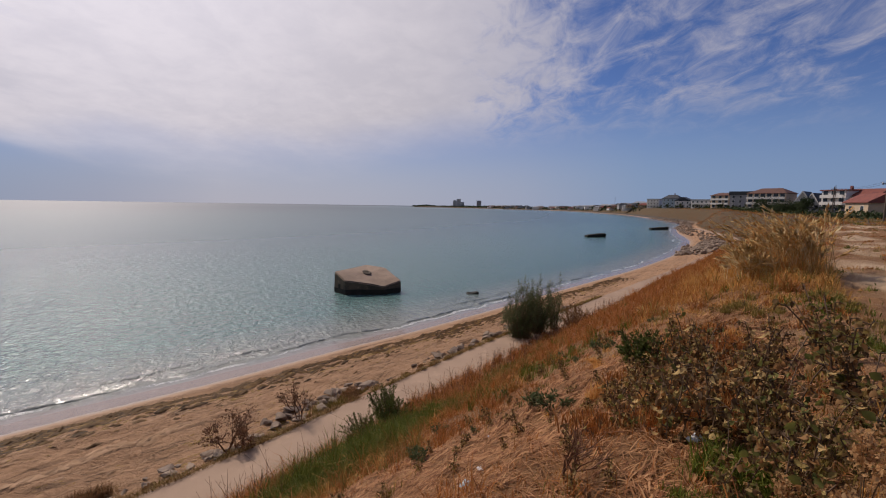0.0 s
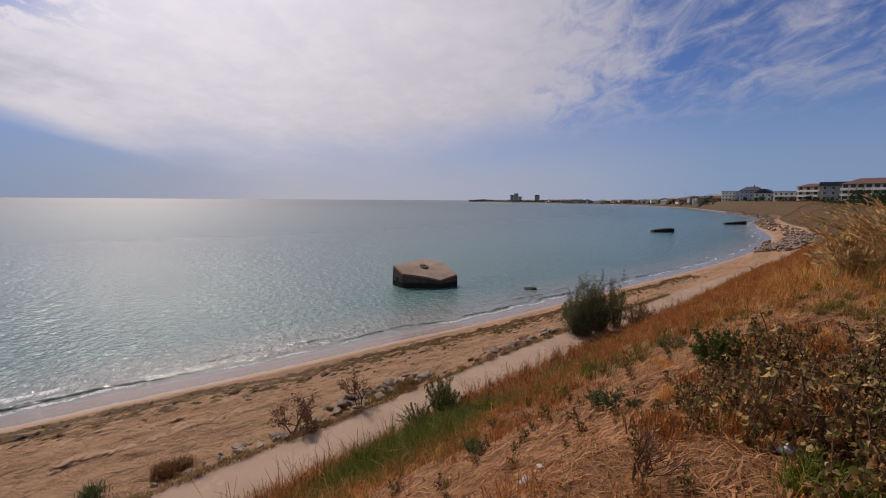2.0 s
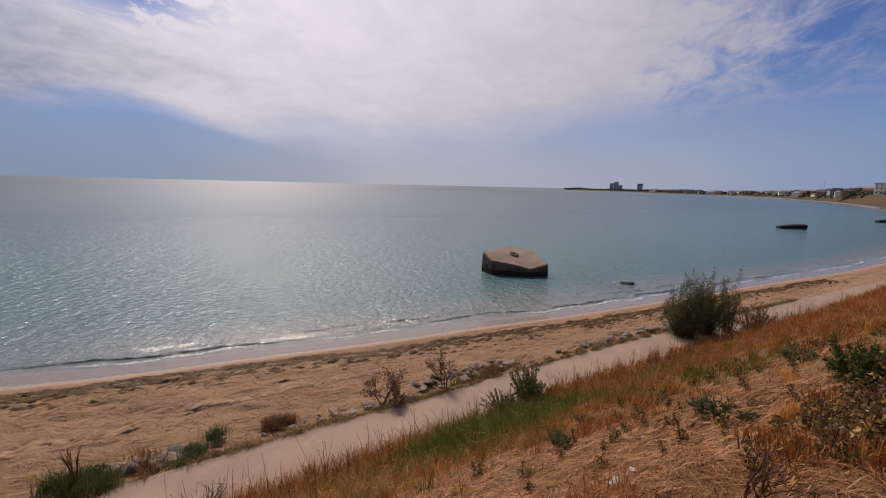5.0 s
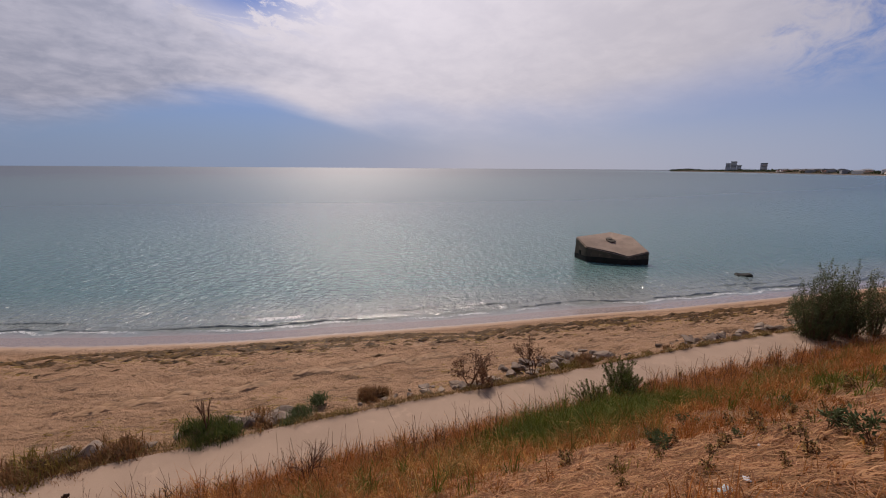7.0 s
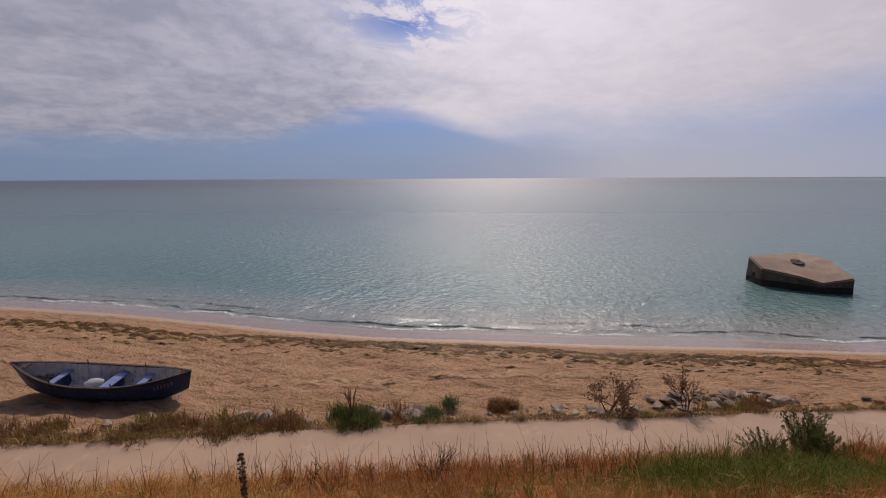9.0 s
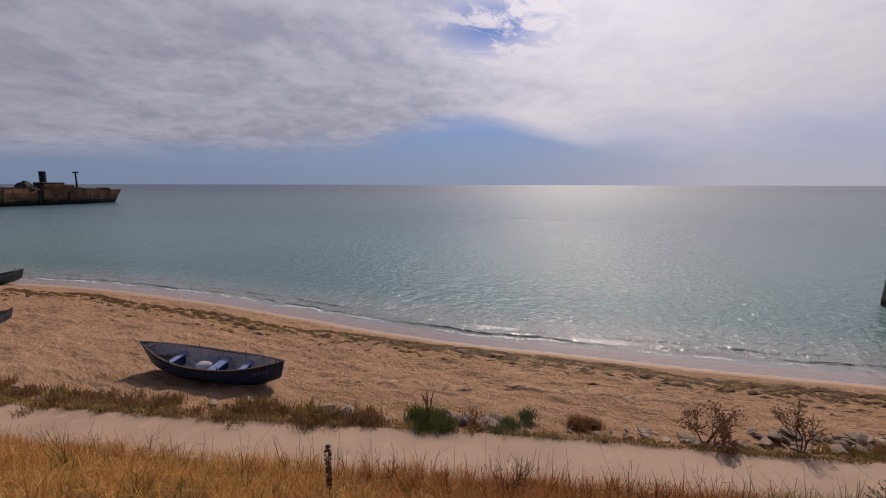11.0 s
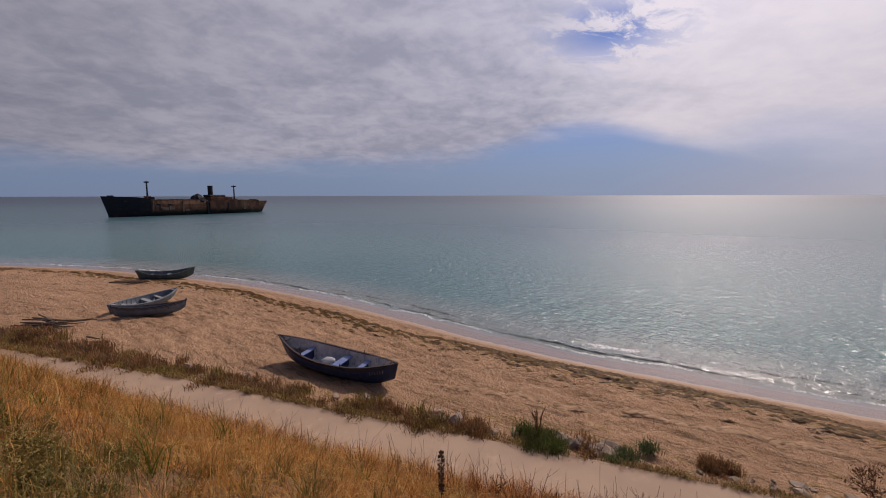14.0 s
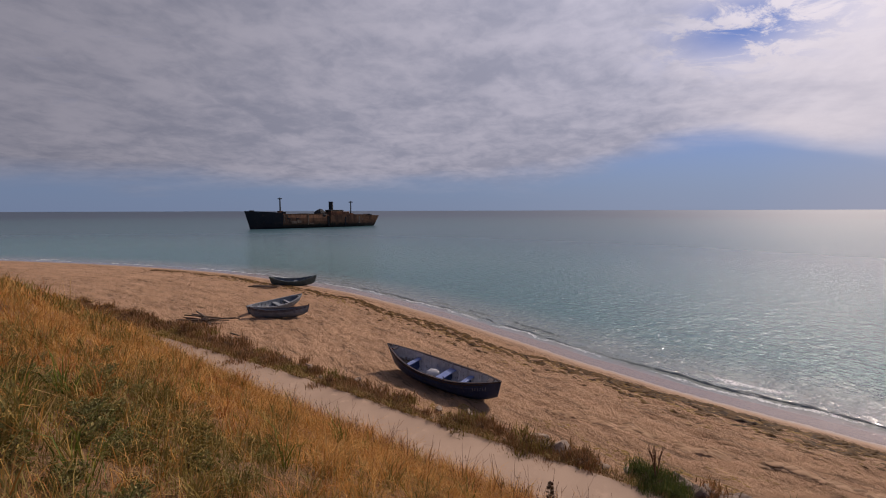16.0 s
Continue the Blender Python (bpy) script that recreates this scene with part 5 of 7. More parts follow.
tuft_shrub(9, on_ground(-8.95, 10.35), 0.62, 0.75, BROWN_TUFT, "round dry brown cushion shrub on sand", 2600, thick=0.012)
tuft_shrub(10, on_ground(-11.2, 6.0), 0.72, 1.35, GREEN_LEAF, "dark green low shrub at the promenade's edge", 3600, thick=0.016)
tuft_shrub(12, on_ground(-9.9, 8.2), 0.50, 1.1, SAGE_LEAF, "low grey-green shrub among stones", 2600, thick=0.016)
tuft_shrub(11, on_ground(-13.1, 3.6), 0.62, 1.5, BROWN_TUFT, "broad olive-brown scrub at the promenade's edge", 3400, thick=0.014)
tuft_shrub(13, on_ground(-4.2, 15.6), 0.5, 1.3, OLIVE_GRASS, "low olive tuft at the promenade's edge", 1800, thick=0.014)
tuft_shrub(16, on_ground(-3.3, 16.5), 0.45, 1.2, BROWN_TUFT, "low brown tuft beside grey stones", 1600, thick=0.014)
bush(21, on_ground(-1.75, 14.2), 1.45, 0.8, 70, 9500, GREEN_LEAF, "dark green bush at the foot of the slope", 0.055)
bush(22, on_ground(-2.5, 13.3), 0.75, 0.8, 46, 4200, GREEN_LEAF, "low dark green bush at the slope's foot", 0.05)
bush(23, on_ground(4.6, 24.2), 3.7, 1.1, 110, 17000, SAGE_LEAF, "tall grey-green bush beside the promenade", 0.075)
bush(24, on_ground(5.7, 25.2), 3.4, 0.9, 80, 11000, SAGE_LEAF, "tall grey-green bush beside the promenade", 0.08)
bush(25, on_ground(6.9, 25.9), 3.8, 0.65, 40, 4600, SAGE_LEAF, "thin grey-green bush with upright shoots", 0.08)
bush(26, on_ground(8.3, 26.8), 1.7, 1.0, 60, 2600, BROWN_TUFT, "low grey bush with dry twigs", 0.10)
bush(27, on_ground(3.05, 6.45), 0.62, 0.36, 44, 4200, GREEN_LEAF, "small dark green shrub on the slope", 0.05)
small_green = twig_shrub(28, on_ground(1.65, 6.0, turn=70), 0.45, "small grey-green weed on mown straw", 200, STALK, SAGE_LEAF, 0.55, "weed", "weeds on the mown slope", 2, 0.07)
twig_shrub(29, on_ground(1.42, 6.5, turn=150), 0.40, "small grey-green weed on mown straw", 160, STALK, SAGE_LEAF, 0.5, "weed", "weeds on the mown slope", 2, 0.07)

# cushions along the seaward edge, from a few patterns
proto = [tuft_shrub(40 + i, on_ground(*map(float, spot(s_, n_)), turn=50 * i), h_, w_, mat, lab, 560, thick=0.021)
         for i, (s_, n_, h_, w_, mat, lab) in enumerate((
             (-6.6, -0.6, 0.45, 0.9, BROWN_TUFT, "low dry brown scrub beside the promenade"), (-8.0, -0.45, 0.38, 0.8, BROWN_TUFT, "low olive scrub beside the promenade"),
             (-10.2, -0.7, 0.48, 1.1, BROWN_TUFT, "low dry brown scrub beside the promenade"), (-13.6, -0.9, 0.52, 1.1, OLIVE_GRASS, "low olive scrub beside the promenade"),
             (-16.0, -0.8, 0.45, 1.0, BROWN_TUFT, "low red-brown scrub beside the promenade")))]
rs = random.Random(5)
for i in range(104):
    if i < 82:
        s_ = -3.6 - i * 0.55 + rs.uniform(-0.9, 0.9)
        n_ = -rs.uniform(0.25, 0.75 + 1.4 * min(1.0, max(0.0, (-s_ - 12) / 22)))
    else:
        s_ = -2.8 + (i - 82) * 1.4 + rs.uniform(-0.5, 0.5)
        n_ = -rs.uniform(0.15, 0.5)
    x_, y_ = map(float, spot(s_, n_))
    copy_thing(proto[3] if rs.random() < 0.12 else rs.choice((proto[0], proto[1], proto[2], proto[4])), on_ground(x_, y_, 0.03, rs.uniform(0, 360), rs.uniform(0.65, 1.5) * (1.0 + 0.5 * min(1.0, max(0.0, (-s_ - 18) / 16))) if i < 82 else rs.uniform(0.35, 0.6)))
for seed, (x_, y_, h_) in enumerate(((-30.9, -20.2, 1.1), (-33.2, -24.2, 1.0), (-26.9, -14.6, 1.1), (-29.0, -17.8, 0.9), (-35.0, -27.0, 1.1))):
    twig_shrub(60 + seed, on_ground(x_, y_, turn=seed * 70), h_, "bushy brown dry shrub beside the promenade", 700, STALK, BROWN_TUFT, 0.5, leaf_size=0.08)


def dock_stalk(m, tall, label, seed=0):
    """One upright dead stalk with crowded dark seed heads."""
    rng = np.random.RandomState(seed)
    ob = thing("seed_stalk", m, label, "weed", "dead seed stalks")
    fast_mesh("stem", *sticks([[0, 0, -0.05]], [[0.02, 0, tall]], 0.012, 0.006), STALK, ob)
    n = 330
    z = (0.38 + 0.62 * rng.uniform(0, 1, n)) * tall
    z = z - (z % 0.07) * 0.55
    r = 0.036 * np.sin((z / tall - 0.33) / 0.72 * np.pi) ** 0.7 * rng.uniform(0.2, 1.0, n)
    a = rng.uniform(0, 2 * np.pi, n)
    p = np.column_stack([np.cos(a) * r, np.sin(a) * r, z])
    fast_mesh("seed_head", *leaf_arrays(p, np.column_stack([np.cos(a), np.sin(a), rng.uniform(0.2, 1, n)]), rng.uniform(0.02, 0.05, n), rng, 0.9), STALK, ob)
    return ob


dock_stalk(on_ground(-6.35, 1.75), 1.1, "dark upright dead dock stalk in dry grass", 1)


def dead_weed(seed, m, tall, green=0.12, name="dead_weed", label="dried brown leafy weed with curled hanging leaves"):
    """A wilted tall weed: ribbed stems with curled leaves hanging from them."""
    rng = np.random.RandomState(seed)
    ob = thing(name, m, label, "weed", "dried weeds on the bluff's edge")
    A, B, P, D = [], [], [], []
    for _ in range(rng.randint(3, 6)):
        p = np.array([rng.normal(0, 0.09), rng.normal(0, 0.09), -0.04])
        d = np.array([rng.normal(0, 0.20), rng.normal(0, 0.20), 1.0])
        h = tall * rng.uniform(0.6, 1.05)
        for k in range(5):
            d = d + rng.normal(0, 0.10, 3)
            d /= np.linalg.norm(d)
            q = p + d * h / 5
            A.append(p), B.append(q)
            for _ in range(rng.randint(2, 4) if k else 1):
                f = rng.uniform()
                a = rng.uniform(0, 2 * np.pi)
                out = np.array([math.cos(a), math.sin(a), 0.25]) * rng.uniform(0.02, 0.08)
                A.append(p + (q - p) * f), B.append(p + (q - p) * f + out)
                for _ in range(rng.randint(3, 7)):         # leaves wilt in bunches at the end of a leafstalk
                    P.append(p + (q - p) * f + out + rng.normal(0, 0.02, 3))
                    D.append(np.array([math.cos(a) * 0.45, math.sin(a) * 0.45, rng.uniform(-1.7, -0.3)]) + rng.normal(0, 0.3, 3))
            p = q
    A, B, P, D = map(np.array, (A, B, P, D))
    fast_mesh("stem", *sticks(A, B, 0.008, 0.006), STALK, ob)
    m_ = rng.uniform(size=len(P)) < green
    s_ = rng.uniform(0.045, 0.095, len(P))
    fast_mesh("dead_leaves", *curled_leaf_arrays(P[~m_], D[~m_], s_[~m_], rng, 0.62), DEAD_LEAF, ob)
    if m_.sum() > 3:
        fast_mesh("live_leaves", *curled_leaf_arrays(P[m_], D[m_] * [1, 1, -0.4], s_[m_] * 1.1, rng, 0.75, 0.5), BROAD_LEAF, ob)
    return ob


weeds = [dead_weed(100 + i, on_ground(x_, y_, turn=60 * i), h_, g_) for i, (x_, y_, h_, g_) in enumerate((
    (2.6, 4.7, 0.80, 0.0), (3.3, 4.3, 0.85, 0.05), (3.9, 5.2, 0.92, 0.0), (2.9, 3.6, 0.75, 0.16), (4.6, 4.9, 0.95, 0.12), (2.2, 5.4, 0.62, 0.0)))]
rusty = [tuft_shrub(170 + i, on_ground(x_, y_, turn=i * 50), h_, 0.55, RUST_REED if i else RUST_GRASS, "low orange-brown withered weed", 420, "withered weeds on the bluff's edge", "withered_weed", 0.011)
         for i, (x_, y_, h_) in enumerate(((2.75, 5.9, 0.34), (3.4, 6.6, 0.30)))]
rw = random.Random(9)


def at_bearing(r_, yaw_):
    return -r_ * math.sin(radians(yaw_)), r_ * math.cos(radians(yaw_))


for i in range(36):                          # the dense stand on the edge of the bluff
    r_, yaw_ = rw.uniform(3.9, 7.0), rw.uniform(-40, -23.5)
    x_, y_ = at_bearing(r_, yaw_)
    edge_ = min(1.0, (abs(yaw_) - 20) / 9)
    copy_thing(rw.choice(weeds[:3]) if rw.random() < 0.85 else weeds[3], on_ground(x_, y_, 0.02, rw.uniform(0, 360), rw.uniform(0.72, 1.0) * (0.6 + 0.4 * edge_)))
for i in range(40):                          # rusty undergrowth between them
    x_, y_ = at_bearing(rw.uniform(4.2, 8.5), rw.uniform(-37, -20))
    copy_thing(rw.choice(rusty), on_ground(x_, y_, 0.02, rw.uniform(0, 360), rw.uniform(0.5, 1.0)))
for r_, yaw_, size_ in ((5.4, -43.3, 1.05), (5.2, -44.3, 1.0), (5.7, -44.8, 1.0), (4.7, -45.0, 0.85), (3.6, -38.5, 0.75), (3.5, -42, 0.8), (3.9, -45, 0.8), (3.3, -35, 0.65), (4.2, -41.5, 0.8), (3.1, -39.5, 0.7)):
    x_, y_ = at_bearing(r_, yaw_)
    copy_thing(weeds[4] if size_ > 0.9 else weeds[3], on_ground(x_, y_, 0.02, rw.uniform(0, 360), size_))
for i in range(70):                          # short dark wilted stems over the mown slope
    s_, n_ = rw.uniform(0.5, 8.5), rw.uniform(7.6, 11.4)
    x_, y_ = map(float, spot(s_, n_))
    copy_thing(weeds[5], on_ground(x_, y_, 0.02, rw.uniform(0, 360), rw.uniform(0.25, 0.62)))
twig_shrub(33, on_ground(1.03, 3.4, turn=40), 0.66, "bare red-brown branching weed on straw", 30, RED_TWIG, DEAD_LEAF, 0.5, "weed", "weeds on the mown slope", 3, 0.04)
twig_shrub(34, on_ground(1.9, 4.6, turn=90), 0.5, "bare red-brown branching weed on straw", 30, RED_TWIG, DEAD_LEAF, 0.5, "weed", "weeds on the mown slope", 3, 0.04)
for i in range(16):                          # grey-green weeds scattered between them
    x_, y_ = map(float, spot(rw.uniform(2.0, 9.5), rw.uniform(6.8, 10.4)))
    copy_thing(small_green, on_ground(x_, y_, 0.02, rw.uniform(0, 360), rw.uniform(0.4, 0.8)))
# green weeds low under the dried ones, and on the golden side
gw = [tuft_shrub(70 + i, on_ground(x_, y_, turn=i * 50), h_, w_, leaf_, "low soft green weed in dry grass", 700, "green weeds in the grass", "green_weed", 0.010)
      for i, (x_, y_, h_, w_, leaf_) in enumerate(((2.3, 3.0, 0.28, 0.5, GREEN_GRASS), (3.1, 3.3, 0.30, 0.7, OLIVE_GRASS), (-4.4, -3.0, 0.26, 0.7, GREEN_GRASS)))]
for i in range(26):
    r_, yaw_ = rw.uniform(2.5, 4.0) if i < 9 else rw.uniform(7.5, 11.0), rw.uniform(-47, -33)
    copy_thing(rw.choice(gw[:2]), on_ground(*at_bearing(r_, yaw_), 0.02, rw.uniform(0, 360), rw.uniform(0.45, 0.85)))


def leafy_weed(seed, m, tall, leaves, mat, label):
    """A bushy low weed: forking stems, small leaves along all of them."""
    rng = np.random.RandomState(seed)
    ob = thing("leafy_weed", m, label, "weed", "leafy weeds in the golden grass")
    A, B, RA, RB, tips = branches(rng, tall, 0.55, 2, 4)
    fast_mesh("stem", *sticks(A, B, RA * 0.6, RB * 0.6), STALK, ob)
    k = rng.randint(0, len(A), leaves)
    p = A[k] + (B - A)[k] * rng.uniform(0, 1.1, (leaves, 1)) + rng.normal(0, 0.02, (leaves, 3))
    p[:, 2] = np.maximum(p[:, 2], 0.02)
    fast_mesh("foliage", *leaf_arrays(p, (B - A)[k] * 4 + rng.normal(0, 0.7, (leaves, 3)), rng.uniform(0.02, 0.05, leaves), rng, 0.6), mat, ob)
    return ob


LIGHT_LEAF = varied("pale_olive_leaf", [(0.22, 0.215, 0.075), (0.32, 0.29, 0.10), (0.14, 0.15, 0.05), (0.46, 0.37, 0.14)], translucent=0.35)
leafy = [leafy_weed(80 + i, on_ground(x_, y_, turn=i * 70), h_, k_, mat_, lab_) for i, (x_, y_, h_, k_, mat_, lab_) in enumerate((
    (-4.3, -3.1, 0.42, 420, LIGHT_LEAF, "grey-green leafy weed among dry grass"), (-3.9, -3.4, 0.36, 380, BROAD_LEAF, "yellowish green leafy weed among dry grass"),
    (-4.9, -2.6, 0.40, 380, OLIVE_GRASS, "yellowing leafy weed among dry grass")))]
for i in range(150):
    if i < 105:                               # thickest where the slope turns over, thinning into the grass
        s_, n_ = -8.2 + rw.gauss(0, 1.5), 10.8 + rw.gauss(0, 0.8)
    else:
        s_, n_ = rw.uniform(-13.0, -2.0), rw.uniform(8.5, 11.6)
    x_, y_ = map(float, spot(s_, min(n_, 11.9)))
    if math.hypot(x_, y_) < 1.9:
        continue
    copy_thing(rw.choice(leafy), on_ground(x_, y_, 0.02, rw.uniform(0, 360), rw.uniform(0.35, 0.85)))


def straw_clump(seed, m, tall, wide, count, label):
    """Dry tall grass: brown blades at the foot, arching pale culms with plumes combed to one side by the wind."""
    rng = np.random.RandomState(seed)
    ob = thing("tall_grass", m, label, "grass", "tall straw clumps on the bluff")
    p = np.column_stack([rng.normal(0, wide * 0.4, (count, 2)), np.full(count, -0.02)])
    h = tall * rng.uniform(0.2, 0.75, count)
    fast_mesh("blades", *blade_arrays(p, h, 0.011 * rng.uniform(0.6, 1.4, count), rng.uniform(0.2, 1.0, count), rng), RUST_REED, ob)
    k = 60
    foot = np.column_stack([rng.normal(0, wide * 0.4, (k, 2)), np.full(k, 0.0)])
    hh = tall * rng.uniform(0.55, 1.08, k)
    lean = np.column_stack([rng.normal(-0.10, 0.22, k), rng.normal(0.05, 0.2, k)])
    knee = foot + np.column_stack([lean * 0.5 * hh[:, None], hh * 0.58])
    top = knee + np.column_stack([(lean * 1.1 + [[-0.10, 0.05]]) * hh[:, None], hh * rng.uniform(0.22, 0.5, k)])
    fast_mesh("culms", *merge([sticks(foot, knee, 0.010, 0.009), sticks(knee, top, 0.009, 0.006)]), REED, ob)
    j = rng.randint(0, k, 700)
    f = rng.uniform(0.45, 1.05, (700, 1))
    q = knee[j] + (top - knee)[j] * f + rng.normal(0, 0.010, (700, 3))
    fast_mesh("plumes", *leaf_arrays(q, (top - knee)[j] + rng.normal(0, 0.12, (700, 3)), rng.uniform(0.12, 0.28, 700), rng, 0.06), REED, ob)
    return ob


straw_clump(1, on_ground(9.15, 11.4), 1.65, 0.5, 230, "tall pale straw-coloured grass clump on the bluff")
straw_clump(2, on_ground(9.75, 11.6), 1.55, 0.5, 210, "tall pale straw-coloured grass clump on the bluff")
straw_clump(3, on_ground(8.8, 11.9), 1.1, 0.6, 170, "lower straw-coloured grass clump on the bluff")
straw_clump(4, on_ground(10.2, 12.0), 0.95, 0.5, 130, "lower straw-coloured grass clump on the bluff")
straw_clump(5, on_ground(8.3, 11.5), 0.7, 0.6, 160, "lower rust-coloured grass clump on the bluff")


def plume_weed(seed, m, tall, label):
    rng = np.random.RandomState(seed)
    ob = thing("plume_weed", m, label, "weed", "pale plumed weeds")
    A, B = [], []
    P, D = [], []
    for _ in range(4):
        t = np.array([rng.normal(0, 0.12), rng.normal(0, 0.12), tall * rng.uniform(0.8, 1.05)])
        A.append([0, 0, -0.03]), B.append(t)
        for _ in range(170):
            f = rng.uniform(0.62, 1.02)
            P.append(t * f + rng.normal(0, 0.028, 3))
            D.append(rng.normal(0, 1, 3) + [0, 0, 0.6])
    fast_mesh("stem", *sticks(A, B, 0.005, 0.003), STALK, ob)
    fast_mesh("plume", *leaf_arrays(np.array(P), np.array(D), rng.uniform(0.015, 0.035, len(P)), rng, 0.8), PLUME, ob)
    return ob


plume_weed(1, on_ground(2.05, 2.30), 0.38, "pale orange plumed dry weed at the bluff's edge")
plume_weed(2, on_ground(2.45, 2.35), 0.55, "pale orange plumed dry weed at the bluff's edge")
plume_weed(3, on_ground(2.75, 2.45), 0.40, "pale orange plumed dry weed at the bluff's edge")


# --- stones ---
def stone_mesh(seed, mat):
    rng = random.Random(seed)
    bm = bmesh.new()
    bmesh.ops.create_icosphere(bm, subdivisions=2, radius=0.5)
    off = Vector((seed * 3.1, seed * 1.7, 0))
    for _ in range(11):                      # flat faces broken off
        d = Vector((rng.gauss(0, 1), rng.gauss(0, 1), rng.gauss(0, 1))).normalized()
        cut = rng.uniform(0.17, 0.34)
        for v in bm.verts:
            over = v.co.dot(d) - cut
            if over > 0:
                v.co -= d * over
    for v in bm.verts:
        v.co += noise.noise_vector(v.co * 2.2 + off) * 0.016
    me = bpy.data.meshes.new("stone")
    bm.to_mesh(me)
    bm.free()
    me.materials.append(mat)
    return me


STONES = [stone_mesh(i, STONE if i % 3 else PALE_STONE) for i in range(9)]


def lay_stone(s_, n_, size, r, flat=0.6, label="grey broken rock beside the promenade", group="rocks along the promenade"):
    x_, y_ = map(float, spot(s_, n_))
    ob = new("rock", STONES[r.randrange(9)])
    z = float(ground_at([x_], [y_])[0])
    ob.matrix_basis = pose(x_, y_, z + size * flat * 0.22, r.uniform(-18, 18), r.uniform(-18, 18), r.uniform(0, 360)) @ Matrix.Diagonal((size * r.uniform(0.9, 1.4), size * r.uniform(0.7, 1.0), size * flat * r.uniform(0.55, 1.0), 1))
    tagged(ob, label, "rock", group)


rr = random.Random(12)
for s_, n_, k, spread_s, spread_n, size in ((6.3, -1.2, 26, 1.7, 0.6, 0.56), (9.0, -1.3, 22, 1.3, 0.6, 0.64), (3.2, -0.8, 12, 1.4, 0.4, 0.55), (-3.2, -1.0, 13, 0.9, 0.4, 0.75),
                                            (-7.9, -0.9, 8, 0.7, 0.3, 0.75), (0.6, -0.7, 9, 1.4, 0.3, 0.32), (13.5, -0.7, 10, 2.0, 0.3, 0.72), (17.5, -0.7, 12, 2.0, 0.35, 0.85),
                                            (21.0, -0.8, 9, 1.6, 0.4, 0.75), (-16, -1.2, 22, 8.0, 0.6, 0.42), (-5.5, -0.9, 8, 1.2, 0.3, 0.5), (-30, -1.8, 8, 5.0, 0.7, 0.4), (27, -0.9, 10, 4.0, 0.4, 0.6)):
    for _ in range(k):
        lay_stone(s_ + rr.uniform(-1, 1) * spread_s, min(-0.3, n_ + rr.uniform(-1, 1) * spread_n), size * rr.uniform(0.5, 1.25), rr)
for _ in range(85):                      # small rubble between the large ones
    lay_stone(rr.uniform(-12, 30), -rr.uniform(0.25, 1.5), rr.uniform(0.12, 0.30), rr, 0.6)
for _ in range(70):
    s_ = rr.uniform(84, 112)
    lay_stone(s_, -rr.uniform(0.5, 9.0) * min(1.0, 0.5 + (s_ - 84) / 30), rr.uniform(0.5, 1.5), rr, 0.85, "large grey boulder of the shore protection", "boulders of the far shore bank")


def far_boulders(count):
    """The rest of the bank, joined."""
    parts_ = []
    for _ in range(count):
        me = STONES[rr.choice((1, 2, 4, 5, 7, 8))]
        v = np.empty(len(me.vertices) * 3)
        me.vertices.foreach_get("co", v)
        f = np.empty(len(me.polygons) * 3, int)
        me.polygons.foreach_get("vertices", f)
        s_, size = (rr.uniform(84, 136) if len(parts_) < 200 else rr.uniform(100, 420)), rr.uniform(0.5, 1.6)
        x_, y_ = map(float, spot(s_, -rr.uniform(0.3, 6.0)))
        m = np.array(pose(0, 0, 0, rr.uniform(-30, 30), rr.uniform(-30, 30), rr.uniform(0, 360)).to_3x3()) * size
        parts_.append((v.reshape(-1, 3) @ m.T * [1, 1, 0.7] + [x_, y_, float(ground_at([x_], [y_])[0]) + 0.2], np.zeros((0, 4), int), f.reshape(-1, 3)))
    tagged(fast_mesh("boulder_bank", *merge(parts_), STONE), "grey boulders banked along the distant shore", "rocks", kind="stuff")


far_boulders(760)


# --- tide wrack and clods on the sand ---
def lumps(name, count, s, t, size, mat, label, flat=0.35):
    """Little ragged heaps on the sand, t metres up from the water's edge."""
    _, _, wide = on_line(s)
    n = t - wide
    x, y = spot(s, n)
    z = height(s, n) - 0.01
    k = 5
    a = np.arange(k) / k * 2 * np.pi + R.uniform(0, 6.28, (count, 1))
    rad = size[:, None] * R.uniform(0.5, 1.1, (count, k))
    wx, wy = inland_way(s)
    along, across = np.cos(a) * rad * 2.5, np.sin(a) * rad * 0.65
    rx, ry = x[:, None] + along * -wy[:, None] + across * wx[:, None], y[:, None] + along * wx[:, None] + across * wy[:, None]
    ring = np.stack([rx, ry, np.repeat(z[:, None], k, 1)], -1)
    top = np.stack([x, y, z + size * flat * R.uniform(0.6, 1.4, count)], -1)[:, None]
    verts = np.concatenate([ring, top], 1).reshape(-1, 3)
    i = np.arange(count)[:, None] * (k + 1)
    tris = np.concatenate([i + np.array([[j, (j + 1) % k, k]]) for j in range(k)])
    tagged(fast_mesh(name, verts, np.zeros((0, 4), int), tris, mat), label, "seaweed" if "wrack" in name else "sand", kind="stuff")


TIDE_S, TIDE_T = (-40, -16, -7, -3, 3.5, 11), (4.2, 4.4, 3.1, 2.7, 3.3, 4.0)


